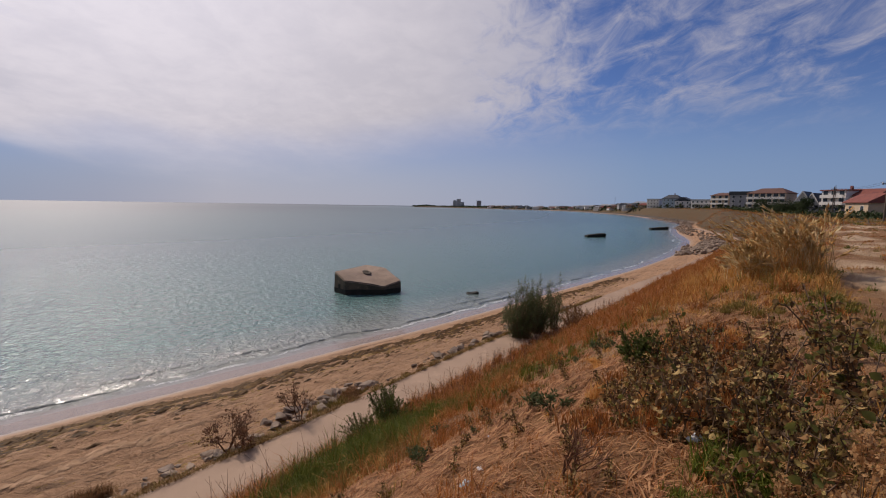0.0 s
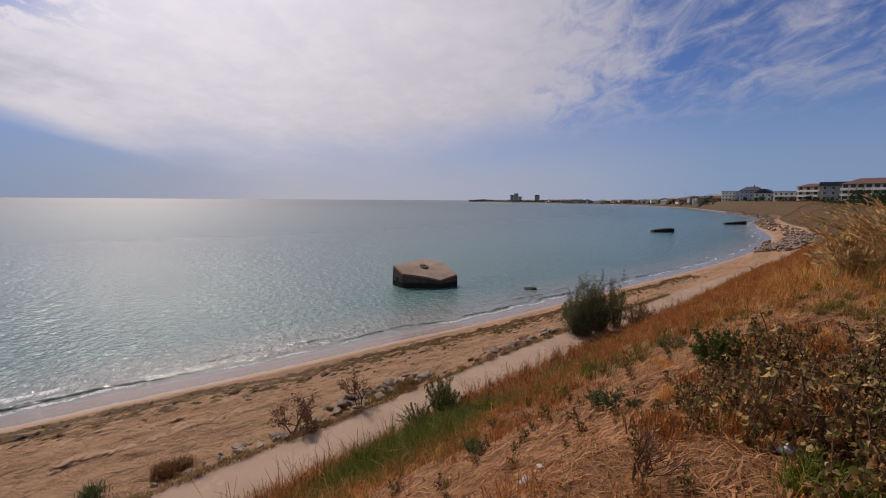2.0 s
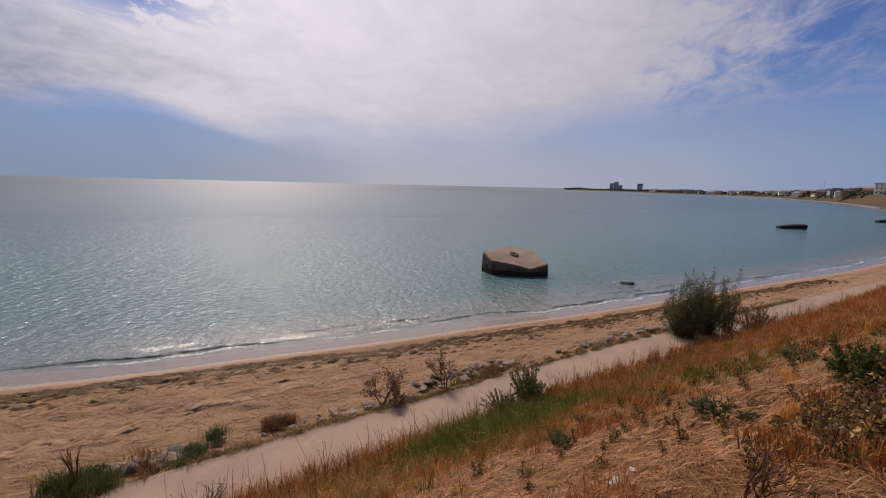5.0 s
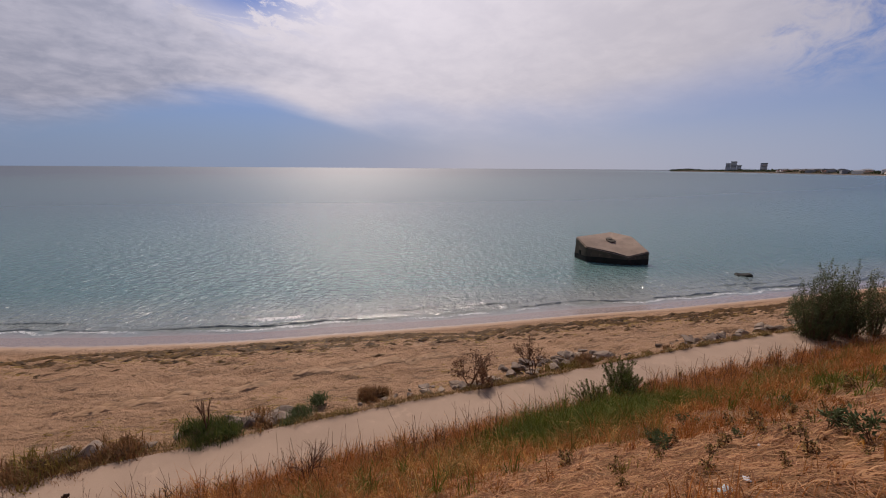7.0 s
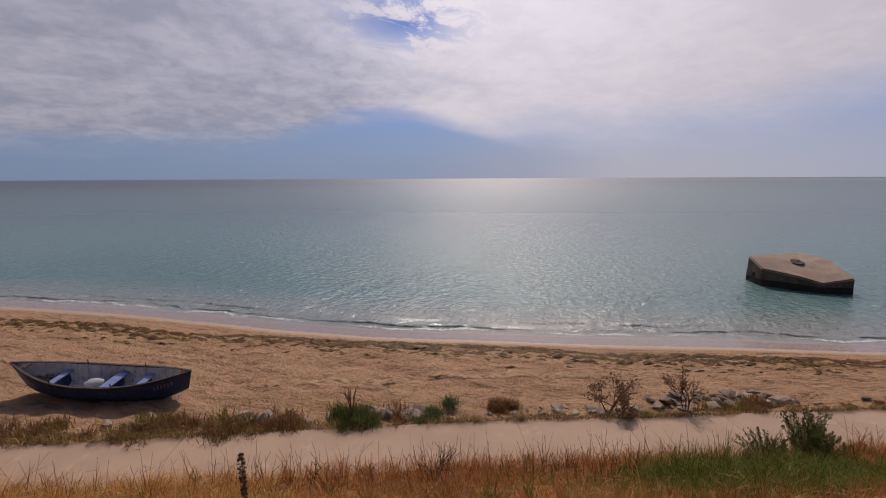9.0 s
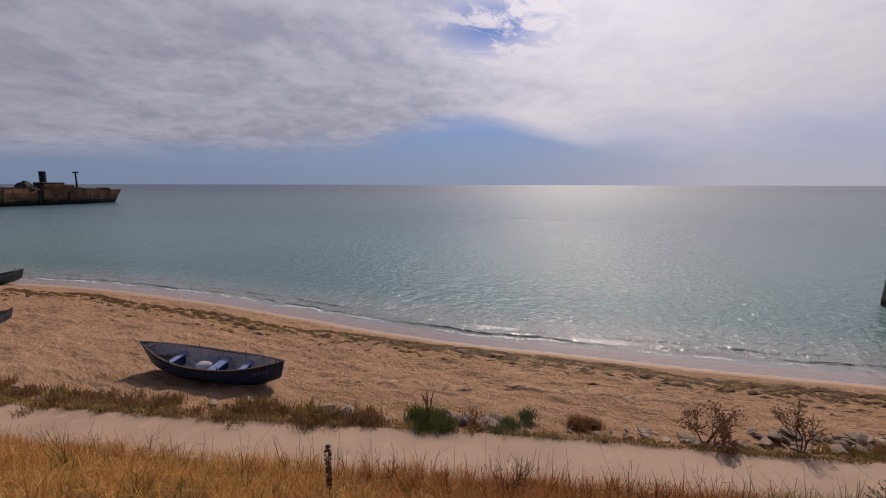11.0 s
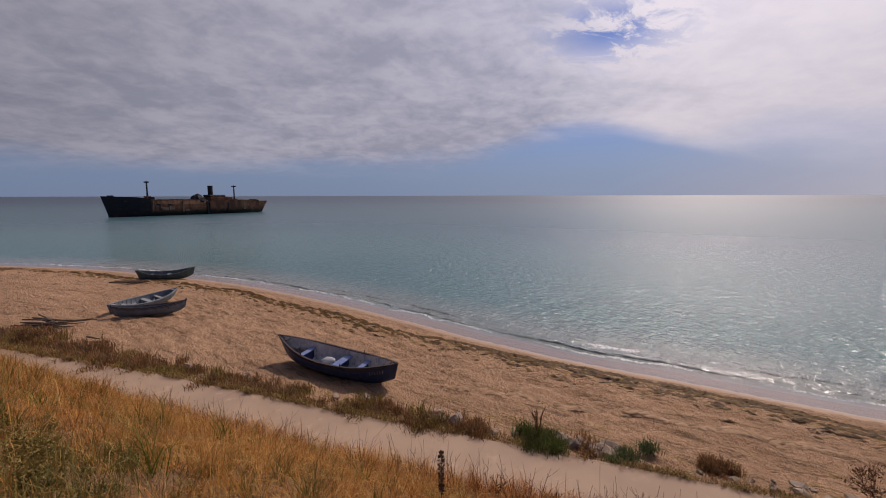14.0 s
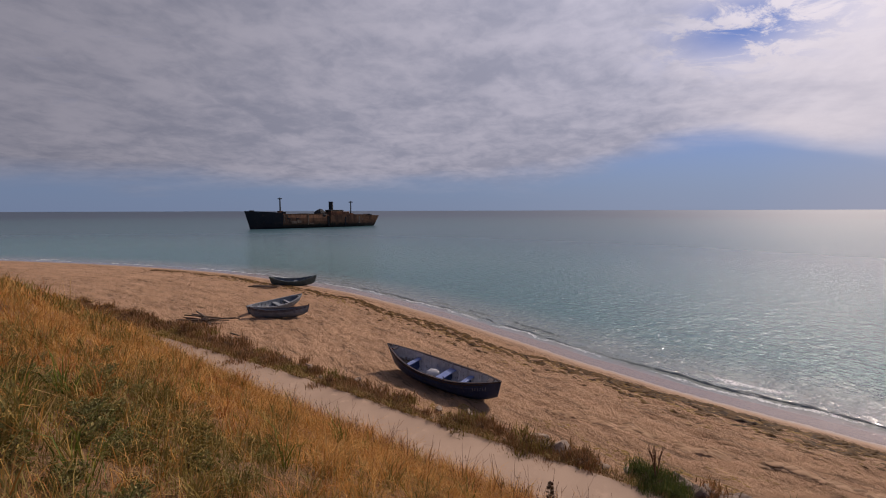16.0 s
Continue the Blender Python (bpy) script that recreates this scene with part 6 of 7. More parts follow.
def tide_lines():
    n = 62000
    s = R.uniform(-70, 50, n)
    line = np.interp(s, TIDE_S, TIDE_T) + 0.3 * wobble(s, s * 0, 7.0, 51) + 0.15 * wobble(s, s * 0, 1.7, 52)
    which = R.uniform(size=n)
    back = np.where(which < 0.45, np.abs(R.normal(0, 0.11, n)), np.where(which < 0.70, 0.85 + 0.25 * wobble(s, s * 0, 5.0, 60) + R.normal(0, 0.16, n), np.abs(R.normal(0, 1.1, n))))
    t = line + back
    keep = (wobble(s * 0.35, t, 0.7, 53) + 0.5 * wobble(s, t, 0.5, 61)) > np.where(which < 0.45, -0.6, np.where(which < 0.7, 0.0, np.where(s > -8, 0.15, 0.4)))
    lumps("dark_wrack", int(keep.sum()), s[keep], t[keep], R.uniform(0.03, 0.15, keep.sum()), WEED, "dark seaweed wrack along the tide line", 0.6)
    n = 34000
    s = R.uniform(-60, 45, n)
    t = np.interp(s, TIDE_S, TIDE_T) + 0.3 + np.abs(R.normal(0, 1.0, n)) + 0.4 * wobble(s, s * 0, 6.0, 54)
    keep = wobble(s * 0.3, t, 0.9, 55) > 0.1
    lumps("ochre_wrack", int(keep.sum()), s[keep], t[keep], R.uniform(0.02, 0.075, keep.sum()), OCHRE_WEED, "ochre dried seaweed strewn on the sand", 0.35)
    # crumbs of dry weed before the stones
    n = 12000
    s = R.uniform(-14, 8, n)
    _, _, wide = on_line(s)
    t = wide - 1.0 - np.abs(R.normal(0, 1.1, n))
    keep = wobble(s * 0.5, t, 1.1, 63) + 0.6 * patch(s, t - wide, -5.5, -2.0, 3.0, 1.2) > 0.35
    lumps("ochre_wrack", int(keep.sum()), s[keep], t[keep], R.uniform(0.015, 0.05, keep.sum()), OCHRE_WEED, "ochre crumbs of dried weed before the stones", 0.4)
    n = 14000
    s = R.uniform(-30, 40, n)
    t = np.where(R.uniform(size=n) < 0.35, 5.6 + 0.5 * wobble(s, s * 0, 9.0, 56) + R.normal(0, 0.25, n), R.uniform(3.6, 10.5, n))
    keep = wobble(s * 0.25, t, 0.8, 57) > 0.25
    lumps("sand_clods", int(keep.sum()), s[keep], t[keep], R.uniform(0.03, 0.10, keep.sum()), CLOD, "sand clods along an old tide step", 0.45)
    n = 900
    s = R.uniform(-9, 4.5, n)
    _, _, wide = on_line(s)
    t = wide - 4.2 + 0.25 * wobble(s, s * 0, 4.0, 58) + R.normal(0, 0.09, n)
    keep = wobble(s, s * 0, 1.6, 59) > -0.1
    lumps("sand_ridge", int(keep.sum()), s[keep], t[keep], R.uniform(0.08, 0.20, keep.sum()), CLOD, "broken ridge of sand left by a storm tide", 0.55)


tide_lines()


# --- litter and driftwood ---
def litter(x_, y_, size, mat, label, seed):
    bm = bmesh.new()
    bmesh.ops.create_grid(bm, x_segments=6, y_segments=4, size=size / 2)
    for v in bm.verts:
        v.co.y *= 0.55
        v.co.z += abs(noise.noise(v.co * 14 + Vector((seed, 0, 0)))) * size * 0.5
    bmesh.ops.solidify(bm, geom=bm.faces[:], thickness=0.004)
    ob = bm_object("plastic_litter", bm, mat, smooth=True)
    ob.matrix_basis = pose(x_, y_, float(ground_at([x_], [y_])[0]) + 0.03, 0, 0, seed * 50)
    tagged(ob, label, "litter", "litter on the slope")


PLASTIC = two_tone("pale_plastic", (0.36, 0.42, 0.43), (0.45, 0.50, 0.50), 9.0, 0.35, 0.2, 0.004)
litter(0.25, 3.85, 0.13, PLASTIC, "crumpled pale blue plastic scrap on straw", 1)
litter(0.42, 4.25, 0.09, WHITE_PAINT, "small white paper scrap on straw", 2)
litter(0.75, 6.2, 0.06, WHITE_PAINT, "small white paper scrap on straw", 3)
litter(2.15, 3.45, 0.16, WHITE_PAINT, "white plastic scrap under dried weeds", 4)


def driftwood(x_, y_, count, length, seed, label):
    r = random.Random(seed)
    ob = thing("driftwood", on_ground(x_, y_, 0.0), label, "driftwood", "driftwood on the sand")
    for i in range(count):
        a = r.uniform(-0.5, 0.5)
        p = Vector((r.uniform(-0.6, 0.6), r.uniform(-0.5, 0.5), 0.04 + 0.025 * i))
        d = Vector((math.cos(a), math.sin(a), r.uniform(-0.02, 0.10))) * length * r.uniform(0.4, 0.6)
        bm = bmesh.new()
        tube(bm, p - d, p, r.uniform(0.03, 0.06), 0.05, 6)
        tube(bm, p, p + d + Vector((0, r.uniform(-0.2, 0.2), 0)), 0.05, 0.02, 6)
        part("branch", bm, DARK_WOOD, ob)
    return ob


driftwood(-30.3, -15.4, 18, 3.2, 3, "heap of bare grey branches beside the promenade").rotation_euler[2] = radians(60)
driftwood(-48.6, -18.0, 10, 2.8, 4, "dark driftwood beams beside a boat").rotation_euler[2] = radians(75)
driftwood(-26.0, -11.6, 5, 1.6, 5, "small heap of bare branches on the sand").rotation_euler[2] = radians(60)


# ---- the town along the bluff ----
CREAM = two_tone("cream_render", (0.62, 0.48, 0.33), (0.54, 0.41, 0.28), 0.5, 0.85, 0.1, 0.01, fine=8)
OCHRE = two_tone("ochre_render", (0.45, 0.31, 0.18), (0.40, 0.28, 0.17), 0.5, 0.85, 0.1, 0.01, fine=8)
WHITE = two_tone("white_render", (0.80, 0.77, 0.73), (0.72, 0.69, 0.66), 0.5, 0.85, 0.1, 0.01, fine=8)
GREY = two_tone("grey_render", (0.38, 0.38, 0.39), (0.32, 0.32, 0.34), 0.5, 0.85, 0.1, 0.01, fine=8)
PALE_BLUE = two_tone("pale_blue_render", (0.42, 0.49, 0.53), (0.36, 0.43, 0.48), 0.5, 0.8, 0.1, 0.01, fine=8)
RED_TILE = two_tone("red_roof_tile", (0.25, 0.075, 0.05), (0.19, 0.06, 0.045), 0.8, 0.75, 0.3, 0.03, fine=6)
BROWN_TILE = two_tone("brown_roof_tile", (0.16, 0.075, 0.05), (0.12, 0.06, 0.045), 0.8, 0.75, 0.3, 0.03, fine=6)
DARK_ROOF = two_tone("dark_sheet_roof", (0.035, 0.04, 0.05), (0.05, 0.055, 0.065), 0.8, 0.6, 0.2, 0.02, fine=6)
GLASS = two_tone("window_glass", (0.03, 0.04, 0.05), (0.045, 0.055, 0.065), 1.0, 0.12, 0.0, 0.001)
TIMBER = two_tone("grey_pole_wood", (0.14, 0.105, 0.08), (0.10, 0.075, 0.06), 2.0, 0.85, 0.3, 0.01)


def facing(x, y, turn=0.0):
    """Pose whose -y side looks back at the walker, turned by some degrees."""
    z = float(ground_at([x], [y])[0])
    return pose(x, y, z - 0.3, 0, 0, math.degrees(math.atan2(y, x)) - 90 + turn)


def roof_mesh(w, d, z, rise, kind, over=0.5):
    bm = bmesh.new()
    a, b = w / 2 + over, d / 2 + over
    if kind == "flat":
        return box(bm, -a, a, -b, b, z, z + rise)
    low = [bm.verts.new(p) for p in ((-a, -b, z), (a, -b, z), (a, b, z), (-a, b, z))]
    eave = [bm.verts.new((v.co.x, v.co.y, z + 0.22)) for v in low]
    if kind == "hip":
        ridge = [bm.verts.new((-a * 0.5, 0, z + rise)), bm.verts.new((a * 0.5, 0, z + rise))]
    elif kind == "gable":
        ridge = [bm.verts.new((-a, 0, z + rise)), bm.verts.new((a, 0, z + rise))]
    else:                                    # gable towards the walker
        ridge = [bm.verts.new((0, -b, z + rise)), bm.verts.new((0, b, z + rise))]
    for i in range(4):
        bm.faces.new((low[i], low[(i + 1) % 4], eave[(i + 1) % 4], eave[i]))
    bm.faces.new(low[::-1])
    if kind in ("hip", "gable"):
        bm.faces.new((eave[0], eave[1], ridge[1], ridge[0]))
        bm.faces.new((eave[2], eave[3], ridge[0], ridge[1]))
        bm.faces.new((eave[1], eave[2], ridge[1]))
        bm.faces.new((eave[3], eave[0], ridge[0]))
    else:
        bm.faces.new((eave[1], eave[2], ridge[1], ridge[0]))
        bm.faces.new((eave[3], eave[0], ridge[0], ridge[1]))
        bm.faces.new((eave[0], eave[1], ridge[0]))
        bm.faces.new((eave[2], eave[3], ridge[1]))
    bmesh.ops.recalc_face_normals(bm, faces=bm.faces[:])
    return bm


def add_window(ob, x, z, w, h, face, front, frame_mat):
    """One window in the front (-y) or a side wall: frame, pane and sill."""
    if front:
        y = face
        frame_ = bmesh.new()
        box(frame_, x - w / 2 - 0.09, x + w / 2 + 0.09, y - 0.06, y + 0.05, z - 0.09, z + h + 0.09)
        f = part("window_frame", frame_, frame_mat, ob)
        part("pane", new_box(x - w / 2, x + w / 2, y - 0.075, y - 0.03, z, z + h), GLASS, f)
        part("sill", new_box(x - w / 2 - 0.15, x + w / 2 + 0.15, y - 0.2, y - 0.062, z - 0.17, z - 0.092), frame_mat, f)
    else:
        s = math.copysign(1, face)
        frame_ = new_box(min(face - s * 0.05, face + s * 0.06), max(face - s * 0.05, face + s * 0.06), x - w / 2 - 0.09, x + w / 2 + 0.09, z - 0.09, z + h + 0.09)
        f = part("window_frame", frame_, frame_mat, ob)
        part("pane", new_box(min(face + s * 0.03, face + s * 0.075), max(face + s * 0.03, face + s * 0.075), x - w / 2, x + w / 2, z, z + h), GLASS, f)


def build_house(x, y, turn, w, d, floors, storey, wall, roof, kind, rise, label, cols=4, balconies=(), chimney=None, name="house", side=-1, win=(1.1, 1.3)):
    ob = thing(name, facing(x, y, turn), label, "house", "houses of the town")
    h = floors * storey + 0.3
    bm = bmesh.new()
    box(bm, -w / 2, w / 2, -d / 2, d / 2, 0, h)
    if kind in ("gable", "front"):           # walls run up into the gables
        top = [(-w / 2, -d / 2, h), (-w / 2, d / 2, h), (-w / 2, 0, h + rise * 0.94)] if kind == "gable" else [(-w / 2, -d / 2, h), (w / 2, -d / 2, h), (0, -d / 2, h + rise * 0.94)]
        for k in (1, -1):
            pts = [bm.verts.new((p[0] * (k if kind == "gable" else 1), p[1] * (1 if kind == "gable" else k), p[2])) for p in top]
            q = [bm.verts.new((v.co.x * (0.97 if kind == "gable" else 1), v.co.y * (1 if kind == "gable" else 0.97), v.co.z)) for v in pts]
            bm.faces.new(pts)
            bm.faces.new(q[::-1])
            for i in range(3):
                bm.faces.new((pts[i], pts[(i + 1) % 3], q[(i + 1) % 3], q[i]))
        bmesh.ops.recalc_face_normals(bm, faces=bm.faces[:])
    part("wall", bm, wall, ob)
    part("roof", roof_mesh(w, d, h + 0.004, rise, kind), roof, ob, "tiled roof" if roof in (RED_TILE, BROWN_TILE) else "")
    for f in range(floors):
        for c in range(cols):
            add_window(ob, -w / 2 + (c + 0.5) * w / cols, 0.3 + f * storey + 0.9, win[0], win[1], -d / 2, True, WHITE)
        for c in range(max(2, int(d / 4))):
            n = max(2, int(d / 4))
            add_window(ob, -d / 2 + (c + 0.5) * d / n, 0.3 + f * storey + 0.9, win[0], win[1], side * w / 2, False, WHITE)
    for f, a, b in balconies:
        z = 0.3 + f * storey
        slab = part("balcony", new_box(a, b, -d / 2 - 1.3, -d / 2 - 0.002, z - 0.15, z + 0.05), WHITE, ob)
        part("parapet", new_box(a, b, -d / 2 - 1.3, -d / 2 - 1.15, z + 0.052, z + 1.0), WHITE, slab)
    if chimney:
        part("chimney", new_box(chimney - 0.35, chimney + 0.35, 0.3, 1.0, h + 0.3, h + rise + 1.4), RED_TILE, ob)
    return ob


def on_bearing(k, inland):
    """The plan place x = k * y that lies so many metres inland of the promenade's line, past the bay."""
    y = np.arange(90.0, 1400.0, 2.0)
    s, n = shore_place(k * y, y)
    _, _, wide = on_line(s)
    wet = np.where(n < -wide)[0]
    start = wet[-1] if len(wet) else 0
    i = start + int(np.argmax(n[start:] >= inland))
    return k * y[i], y[i]


def a_frame(k, inland, turn, w, tall, label):
    """A steep house whose roof reaches almost to the ground, its white gable towards the walker."""
    x, y = on_bearing(k, inland)
    ob = thing("house", facing(x, y, turn), label, "house", "houses of the town")
    d = 4.5
    bm = bmesh.new()
    front = [bm.verts.new(q) for q in ((-w / 2, -d, 0), (w / 2, -d, 0), (0, -d, tall))]
    back = [bm.verts.new((v.co.x, d, v.co.z)) for v in front]
    bm.faces.new(front)
    bm.faces.new(back[::-1])
    for i in range(3):
        bm.faces.new((front[i], back[i], back[(i + 1) % 3], front[(i + 1) % 3]))
    bmesh.ops.recalc_face_normals(bm, faces=bm.faces[:])
    part("wall", bm, WHITE, ob)
    slope = math.degrees(math.atan2(tall, w / 2))
    length = math.hypot(tall, w / 2) + 0.5
    for side in (-1, 1):
        bm = new_box(-length / 2, length / 2, -d - 0.5, d + 0.5, -0.14, 0.14)
        bmesh.ops.transform(bm, matrix=pose(side * (w / 4 + 0.12), 0, tall / 2 + 0.1, 0, side * slope, 0), verts=bm.verts[:])
        part("roof", bm, DARK_ROOF, ob)
        bm = new_box(-length / 2, length / 2, -d - 0.56, -d - 0.502, -0.2, 0.2)
        bmesh.ops.transform(bm, matrix=pose(side * (w / 4 + 0.12), 0, tall / 2 + 0.1, 0, side * slope, 0), verts=bm.verts[:])
        part("bargeboard", bm, WHITE, ob)
    for x0, z in ((-1.3, 1.0), (1.3, 1.0), (0.0, 3.6)):
        add_window(ob, x0, z, 1.5, 1.5, -d, True, WHITE)
    return ob


def town_house(k, inland, *rest, **more):
    x, y = on_bearing(k, inland)
    return build_house(x, y, *rest, **more)


town_house(0.486, 20, -28, 14.0, 9, 3, 3.2, WHITE, GREY, "flat", 0.6, "white three-storey house with balconies and flat roof", 4, ((1, -6, 6), (2, -6, 6)))
town_house(0.526, 22, -22, 15.0, 10, 3, 3.0, PALE_BLUE, DARK_ROOF, "hip", 3.6, "pale blue house with dark hipped roof", 4, chimney=1.5)
town_house(0.553, 20, -18, 12, 9, 2, 3.0, WHITE, DARK_ROOF, "front", 3.4, "white gabled house with dark roof", 3)
town_house(0.600, 22, -24, 15, 9, 2, 3.0, WHITE, GREY, "flat", 0.5, "long low white building with flat roof", 5, ((1, -7, 7),))
town_house(0.645, 24, -30, 11.5, 10, 3, 2.7, CREAM, BROWN_TILE, "hip", 2.0, "cream three-storey house with balconies and brown roof", 3, ((1, -5.5, 5.5), (2, -5.5, 5.5)), win=(1.8, 1.9))
town_house(0.688, 27, -16, 10.5, 10, 3, 2.6, GREY, DARK_ROOF, "flat", 2.0, "grey building with a dark flat attic", 3)
town_house(0.752, 33, -22, 16.5, 12, 3, 2.55, CREAM, BROWN_TILE, "hip", 2.8, "large cream guest house with balconies and brown roof", 6, ((0, -8.2, 8.2), (1, -8.2, 8.2), (2, -8.2, 8.2)), win=(1.9, 1.9))
a_frame(0.832, 38, -14, 9.0, 7.5, "white A-framed house with steep dark roof")
a_frame(0.864, 42, -30, 8.0, 6.8, "white A-framed house with steep dark roof")
town_house(0.915, 47, -34, 8.0, 9, 3, 2.5, WHITE, RED_TILE, "flat", 0.4, "bright white three-storey house with balconies", 3, ((1, -3.8, 3.8), (2, -3.8, 3.8)), chimney=2.2, win=(1.5, 1.6))
town_house(0.965, 52, -30, 13, 10, 2, 2.7, WHITE, RED_TILE, "gable", 2.8, "large white house with red tiled roof", 5)
town_house(0.985, 33, -58, 8.5, 7.0, 1, 3.0, CREAM, RED_TILE, "gable", 2.5, "cream cottage with red tiled roof", 2)
town_house(0.890, 31, 0, 10, 4, 1, 1.6, GREY, DARK_ROOF, "flat", 0.25, "low grey shed behind the grass", 4, win=(0.8, 0.7))
town_house(0.445, 14, 5, 26, 10, 1, 3.0, OCHRE, BROWN_TILE, "hip", 2.2, "long low ochre house with brown roof", 6)
town_house(0.400, 14, -5, 20, 10, 1, 3.0, OCHRE, BROWN_TILE, "hip", 2.2, "low ochre house with brown roof", 5)
town_house(0.466, 16, -8, 16, 10, 1, 3.2, OCHRE, RED_TILE, "hip", 2.4, "low ochre house with red roof", 4)


def far_cottage(x, y, turn, w, wall, roof, label, floors=1):
    ob = thing("house", facing(x, y, turn), label, "house", "distant houses of the town")
    h = 3.0 * floors
    part("wall", new_box(-w / 2, w / 2, -4, 4, 0, h), wall, ob)
    part("roof", roof_mesh(w, 8, h + 0.004, 2.4, "hip"), roof, ob)
    return ob


rh = random.Random(31)
first = [far_cottage(330, 800, 5, 16, WHITE, RED_TILE, "small white house with red roof"), far_cottage(345, 870, -8, 14, CREAM, BROWN_TILE, "small cream house with brown roof"),
         far_cottage(318, 950, 12, 18, WHITE, GREY, "white two-storey house with grey roof", 2), far_cottage(310, 1010, 0, 15, GREY, DARK_ROOF, "grey house with dark roof", 2)]
for i in range(95):
    s_ = rh.uniform(600, 1500)
    x_, y_ = map(float, spot(s_, rh.uniform(5, 40)))
    copy_thing(rh.choice(first), facing(x_, y_, rh.uniform(-30, 30)))


def hotel(x, y, blocks, label):
    ob = thing("hotel_block", facing(x, y), label, "building", "tall buildings on the far headland")
    for a, b, d, h in blocks:
        part("wall", new_box(a, b, -d, d, 0, h), WHITE, ob)
        part("roof", new_box(a - 0.5, b + 0.5, -d - 0.5, d + 0.5, h + 0.004, h + 1.2), DARK_ROOF, ob)
        for f in range(int(h / 4)):
            part("window_band", new_box(a + 1, b - 1, -d - 0.12, -d + 0.05, 2 + f * 4, 3.6 + f * 4), GLASS, ob)


hotel(62, 1740, ((-22, -8, 8, 24), (-7.5, 9, 8, 30), (9.5, 22, 8, 18)), "pale grey tall hotel block on the headland")
hotel(140, 1700, ((-9, 9, 8, 24),), "grey tall building on the headland")


def leaf_crown(seed, wide, tall, lift, clumps, leaves, mat, parent, size):
    """An uneven crown of leaf clumps with gaps between them."""
    rng = np.random.RandomState(seed)
    c = rng.normal(0, 1, (clumps, 3))
    c /= np.linalg.norm(c, axis=1)[:, None]
    c = c * rng.uniform(0.35, 1.0, (clumps, 1)) * [wide, wide, tall] + [0, 0, lift]
    k = rng.randint(0, clumps, leaves)
    p = c[k] + rng.normal(0, 1, (leaves, 3)) * wide * 0.2
    p[:, 2] = np.maximum(p[:, 2], 0.1)
    return fast_mesh("crown", *leaf_arrays(p, rng.normal(0, 1, (leaves, 3)), rng.uniform(0.6, 1.3, leaves) * size, rng, 0.6), mat, parent)


# ---- trees between the houses, far woods, poles ----
TREE_LEAF = varied("tree_leaf", [(0.035, 0.055, 0.018), (0.05, 0.075, 0.024), (0.028, 0.042, 0.015), (0.07, 0.085, 0.03)], translucent=0.25)


def build_tree(seed, x, y, wide, tall, label, size=0.35):
    ob = thing("tree", on_ground(x, y, 0.1), label, "tree", "trees between the houses")
    bm = bmesh.new()
    tube(bm, (0, 0, 0), (0.1, 0, tall * 0.45), 0.22, 0.14, 7)
    r = random.Random(seed)
    for k in range(5):
        a = r.uniform(0, 6.28)
        tube(bm, (0.1, 0, tall * r.uniform(0.25, 0.45)), (math.cos(a) * wide * 0.6, math.sin(a) * wide * 0.6, tall * r.uniform(0.55, 0.8)), 0.1, 0.04, 5)
    part("trunk", bm, DARK_WOOD, ob)
    leaf_crown(seed, wide, tall * 0.42, tall * 0.55, 26, 1800, TREE_LEAF, ob, size)
    return ob


tree_kinds = [build_tree(1, *on_bearing(0.735, 22), 3.2, 5.0, "dark green round tree before houses"), build_tree(2, *on_bearing(0.775, 25), 4.0, 4.2, "broad dark green low tree before houses"),
              build_tree(3, *on_bearing(0.83, 30), 2.6, 5.6, "dark green tree beside a gabled house")]
rt = random.Random(6)
for slope_, inland_, size_ in ((0.70, 24, 0.9), (0.715, 22, 0.8), (0.752, 24, 0.7), (0.745, 27, 0.9), (0.765, 22, 0.75), (0.79, 27, 0.9), (0.805, 30, 1.0), (0.815, 34, 1.0), (0.822, 28, 0.8), (0.835, 32, 0.7), (0.86, 34, 0.7), (0.872, 30, 0.6),
                               (0.90, 33, 0.6), (0.915, 35, 0.6), (0.93, 36, 0.6), (0.945, 37, 0.65), (0.955, 38, 0.6), (1.0, 40, 0.9), (0.67, 22, 0.9), (0.655, 20, 0.8), (0.635, 18, 0.9), (0.62, 19, 0.8), (0.583, 17, 1.0),
                               (0.57, 16, 1.1), (0.545, 15, 1.2), (0.515, 16, 1.3), (0.505, 15, 1.4), (0.535, 14, 1.2), (0.61, 17, 0.8), (0.467, 12, 1.0), (0.43, 13, 1.1), (0.384, 14, 1.4), (0.41, 12, 1.2), (0.37, 14, 1.5), (0.36, 16, 1.4)):
    x_, y_ = on_bearing(slope_, inland_)
    copy_thing(rt.choice(tree_kinds), on_ground(x_, y_, 0.1, rt.uniform(0, 360), size_ * rt.uniform(0.5, 0.85)))


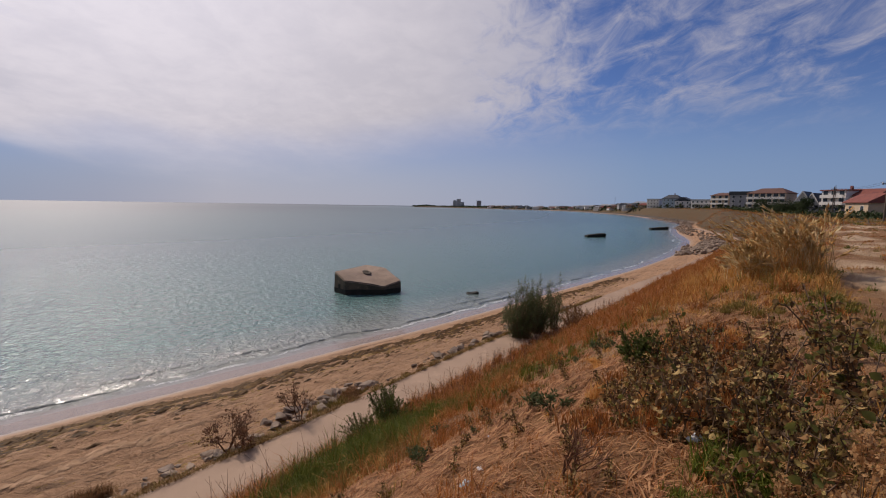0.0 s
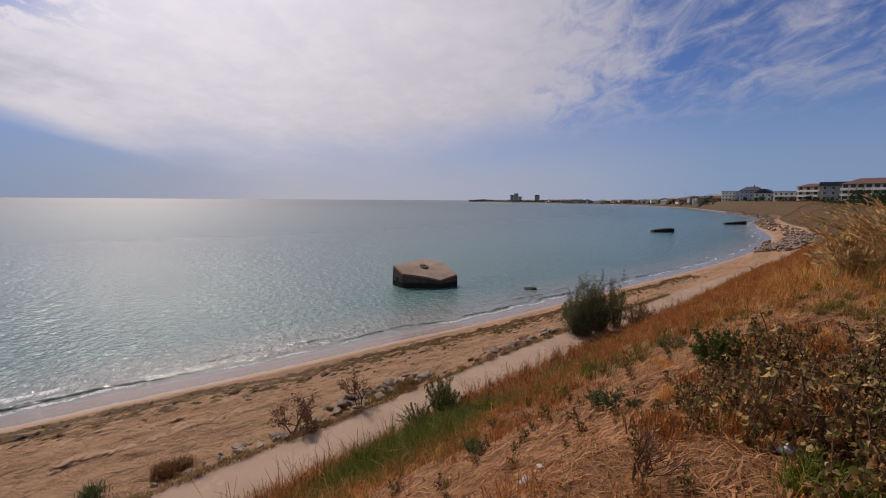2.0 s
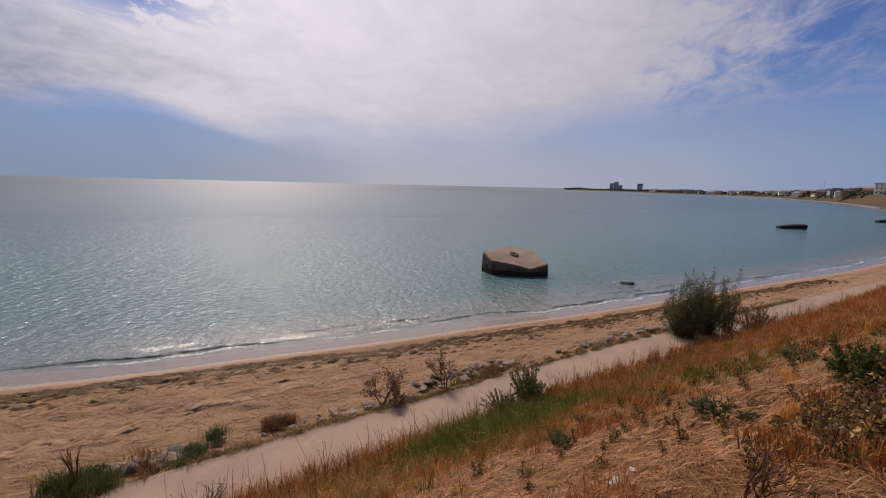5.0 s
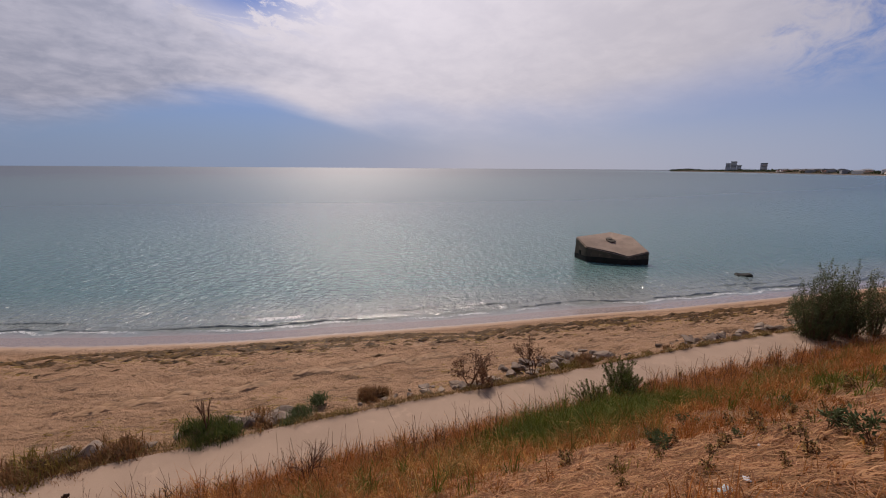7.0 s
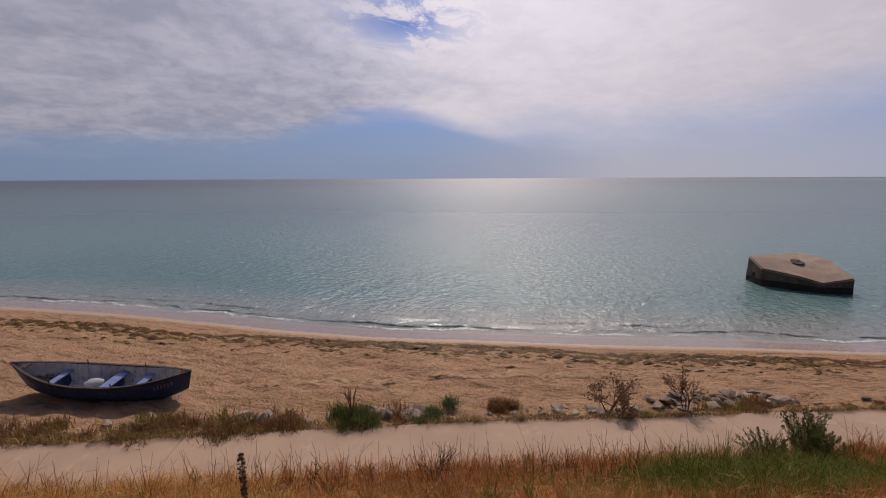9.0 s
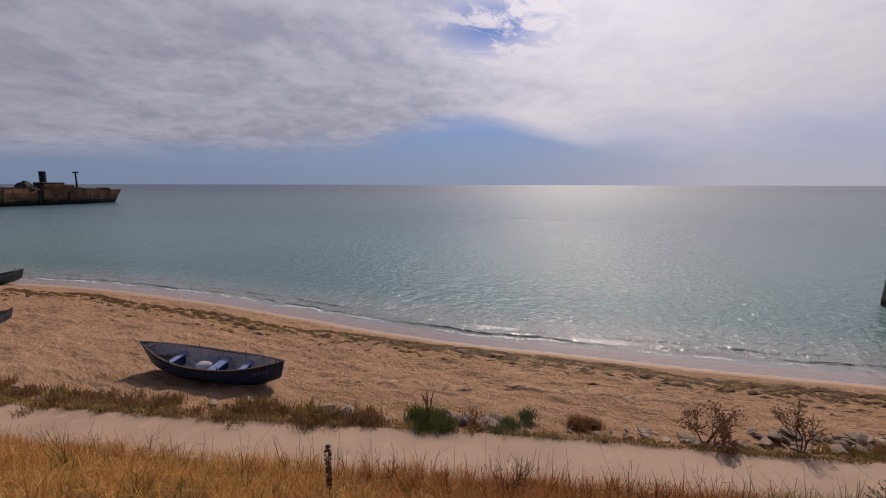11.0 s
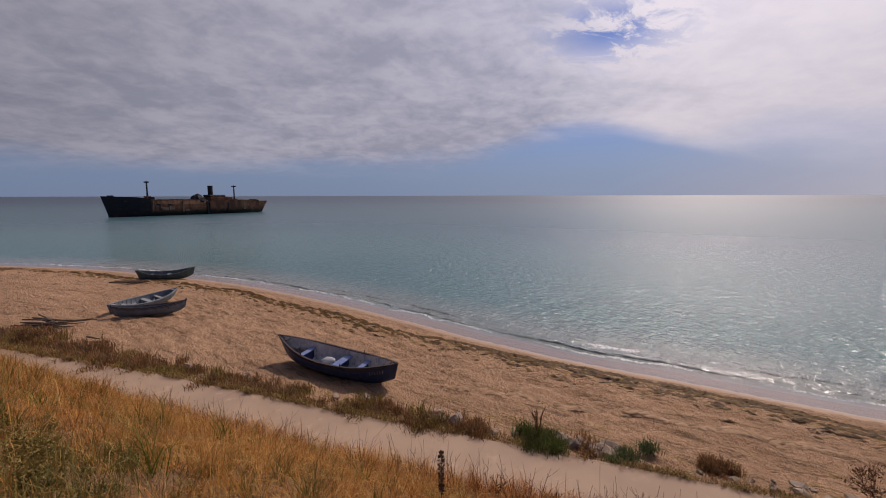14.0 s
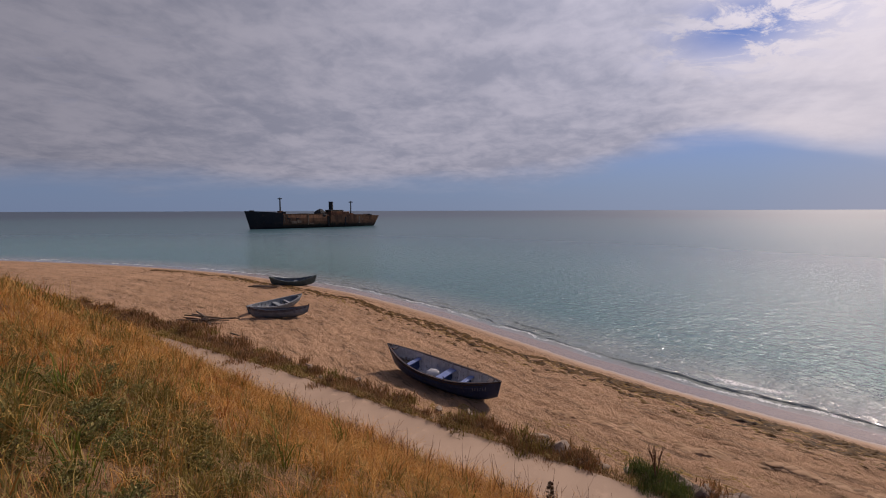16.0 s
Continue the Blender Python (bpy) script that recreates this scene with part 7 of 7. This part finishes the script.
def far_woods():
    """Scrub and trees along the distant coast, joined."""
    n = 9000
    s = R.uniform(560, 2150, n)
    _n = R.uniform(6, 55, n)
    x, y = spot(s, _n)
    z = height(s, _n) + R.uniform(0.3, 6.0, n) * np.clip(0.6 + 0.5 * wobble(s, s * 0, 60.0, 71), 0.15, 1)
    way = R.normal(0, 1, (n, 3))
    ob = fast_mesh("far_woods", *leaf_arrays(np.stack([x, y, z], 1), way, R.uniform(2.0, 4.5, n), R, 0.8), TREE_LEAF)
    tagged(ob, "dark distant scrub and trees along the coast", "woods", kind="stuff")
    n = 16000
    s = R.uniform(100, 620, n)
    _n = R.uniform(16, 44, n)
    x, y = spot(s, _n)
    z = height(s, _n) + R.uniform(0.0, 1.2, n) * np.clip(0.5 + 0.6 * wobble(x, y, 14.0, 72), 0, 1)
    ob = fast_mesh("scrub", *leaf_arrays(np.stack([x, y, z], 1), R.normal(0, 1, (n, 3)), R.uniform(0.4, 1.0, n), R, 0.7), TREE_LEAF)
    tagged(ob, "olive scrub along the top of the bluff", "scrub", kind="stuff")


far_woods()


def pole(x, y, tall, label, arm=True):
    ob = thing("utility_pole", on_ground(x, y, 0.2), label, "pole", "utility poles")
    part("post", tube(bmesh.new(), (0, 0, 0), (0.0, 0, tall), 0.13, 0.10, 8), TIMBER, ob)
    if arm:
        part("crossarm", new_box(-0.8, 0.8, -0.06, 0.06, tall - 0.7, tall - 0.55), TIMBER, ob)
        for k in (-0.7, 0.0, 0.7):
            part("insulator", tube(bmesh.new(), (k, 0, tall - 0.55), (k, 0, tall - 0.35), 0.05, 0.04, 6), WHITE, ob)
    return ob


pole(98.3, 110, 7.4, "grey wooden utility pole on the plateau")
pole(60.9, 60, 6.1, "grey wooden utility pole on the plateau")
pole(*on_bearing(0.897, 42), 9.5, "grey wooden utility pole beside a house", False)
pole(*on_bearing(0.394, 14), 18, "tall pale pole on the bluff", False)


def wire(a, b, sag, label):
    bm = bmesh.new()
    a, b = Vector(a), Vector(b)
    pts = [a.lerp(b, k / 14) - Vector((0, 0, sag * 4 * (k / 14) * (1 - k / 14))) for k in range(15)]
    for p, q in zip(pts, pts[1:]):
        tube(bm, p, q, 0.016, sides=4)
    tagged(bm_object("overhead_wire", bm, DARK_ROOF), label, "wire", "overhead wires")


za, zb = float(ground_at([60.9], [60])[0]) + 5.5, float(ground_at([98.3], [110])[0]) + 6.85
for k in (-0.7, 0.7):
    wire((60.9 + k, 60, za), (98.3 + k, 110, zb), 0.5, "dark overhead wire between two poles")
    wire((60.9 + k, 60, za), (95.0 + k, 40.0, zb + 1.5), 0.4, "dark overhead wire running inland")


def garden_wall():
    ob = thing("boundary_wall", Matrix(), "low pale wall before the houses", "wall")
    for i in range(7):
        x, y = 118 + i * 3.2, 124 - i * 1.2
        z = float(ground_at([x], [y])[0])
        part("panel", new_box(x - 1.55, x + 1.55, y - 0.1, y + 0.1, z - 0.2, z + 1.1), GREY, ob)


garden_wall()
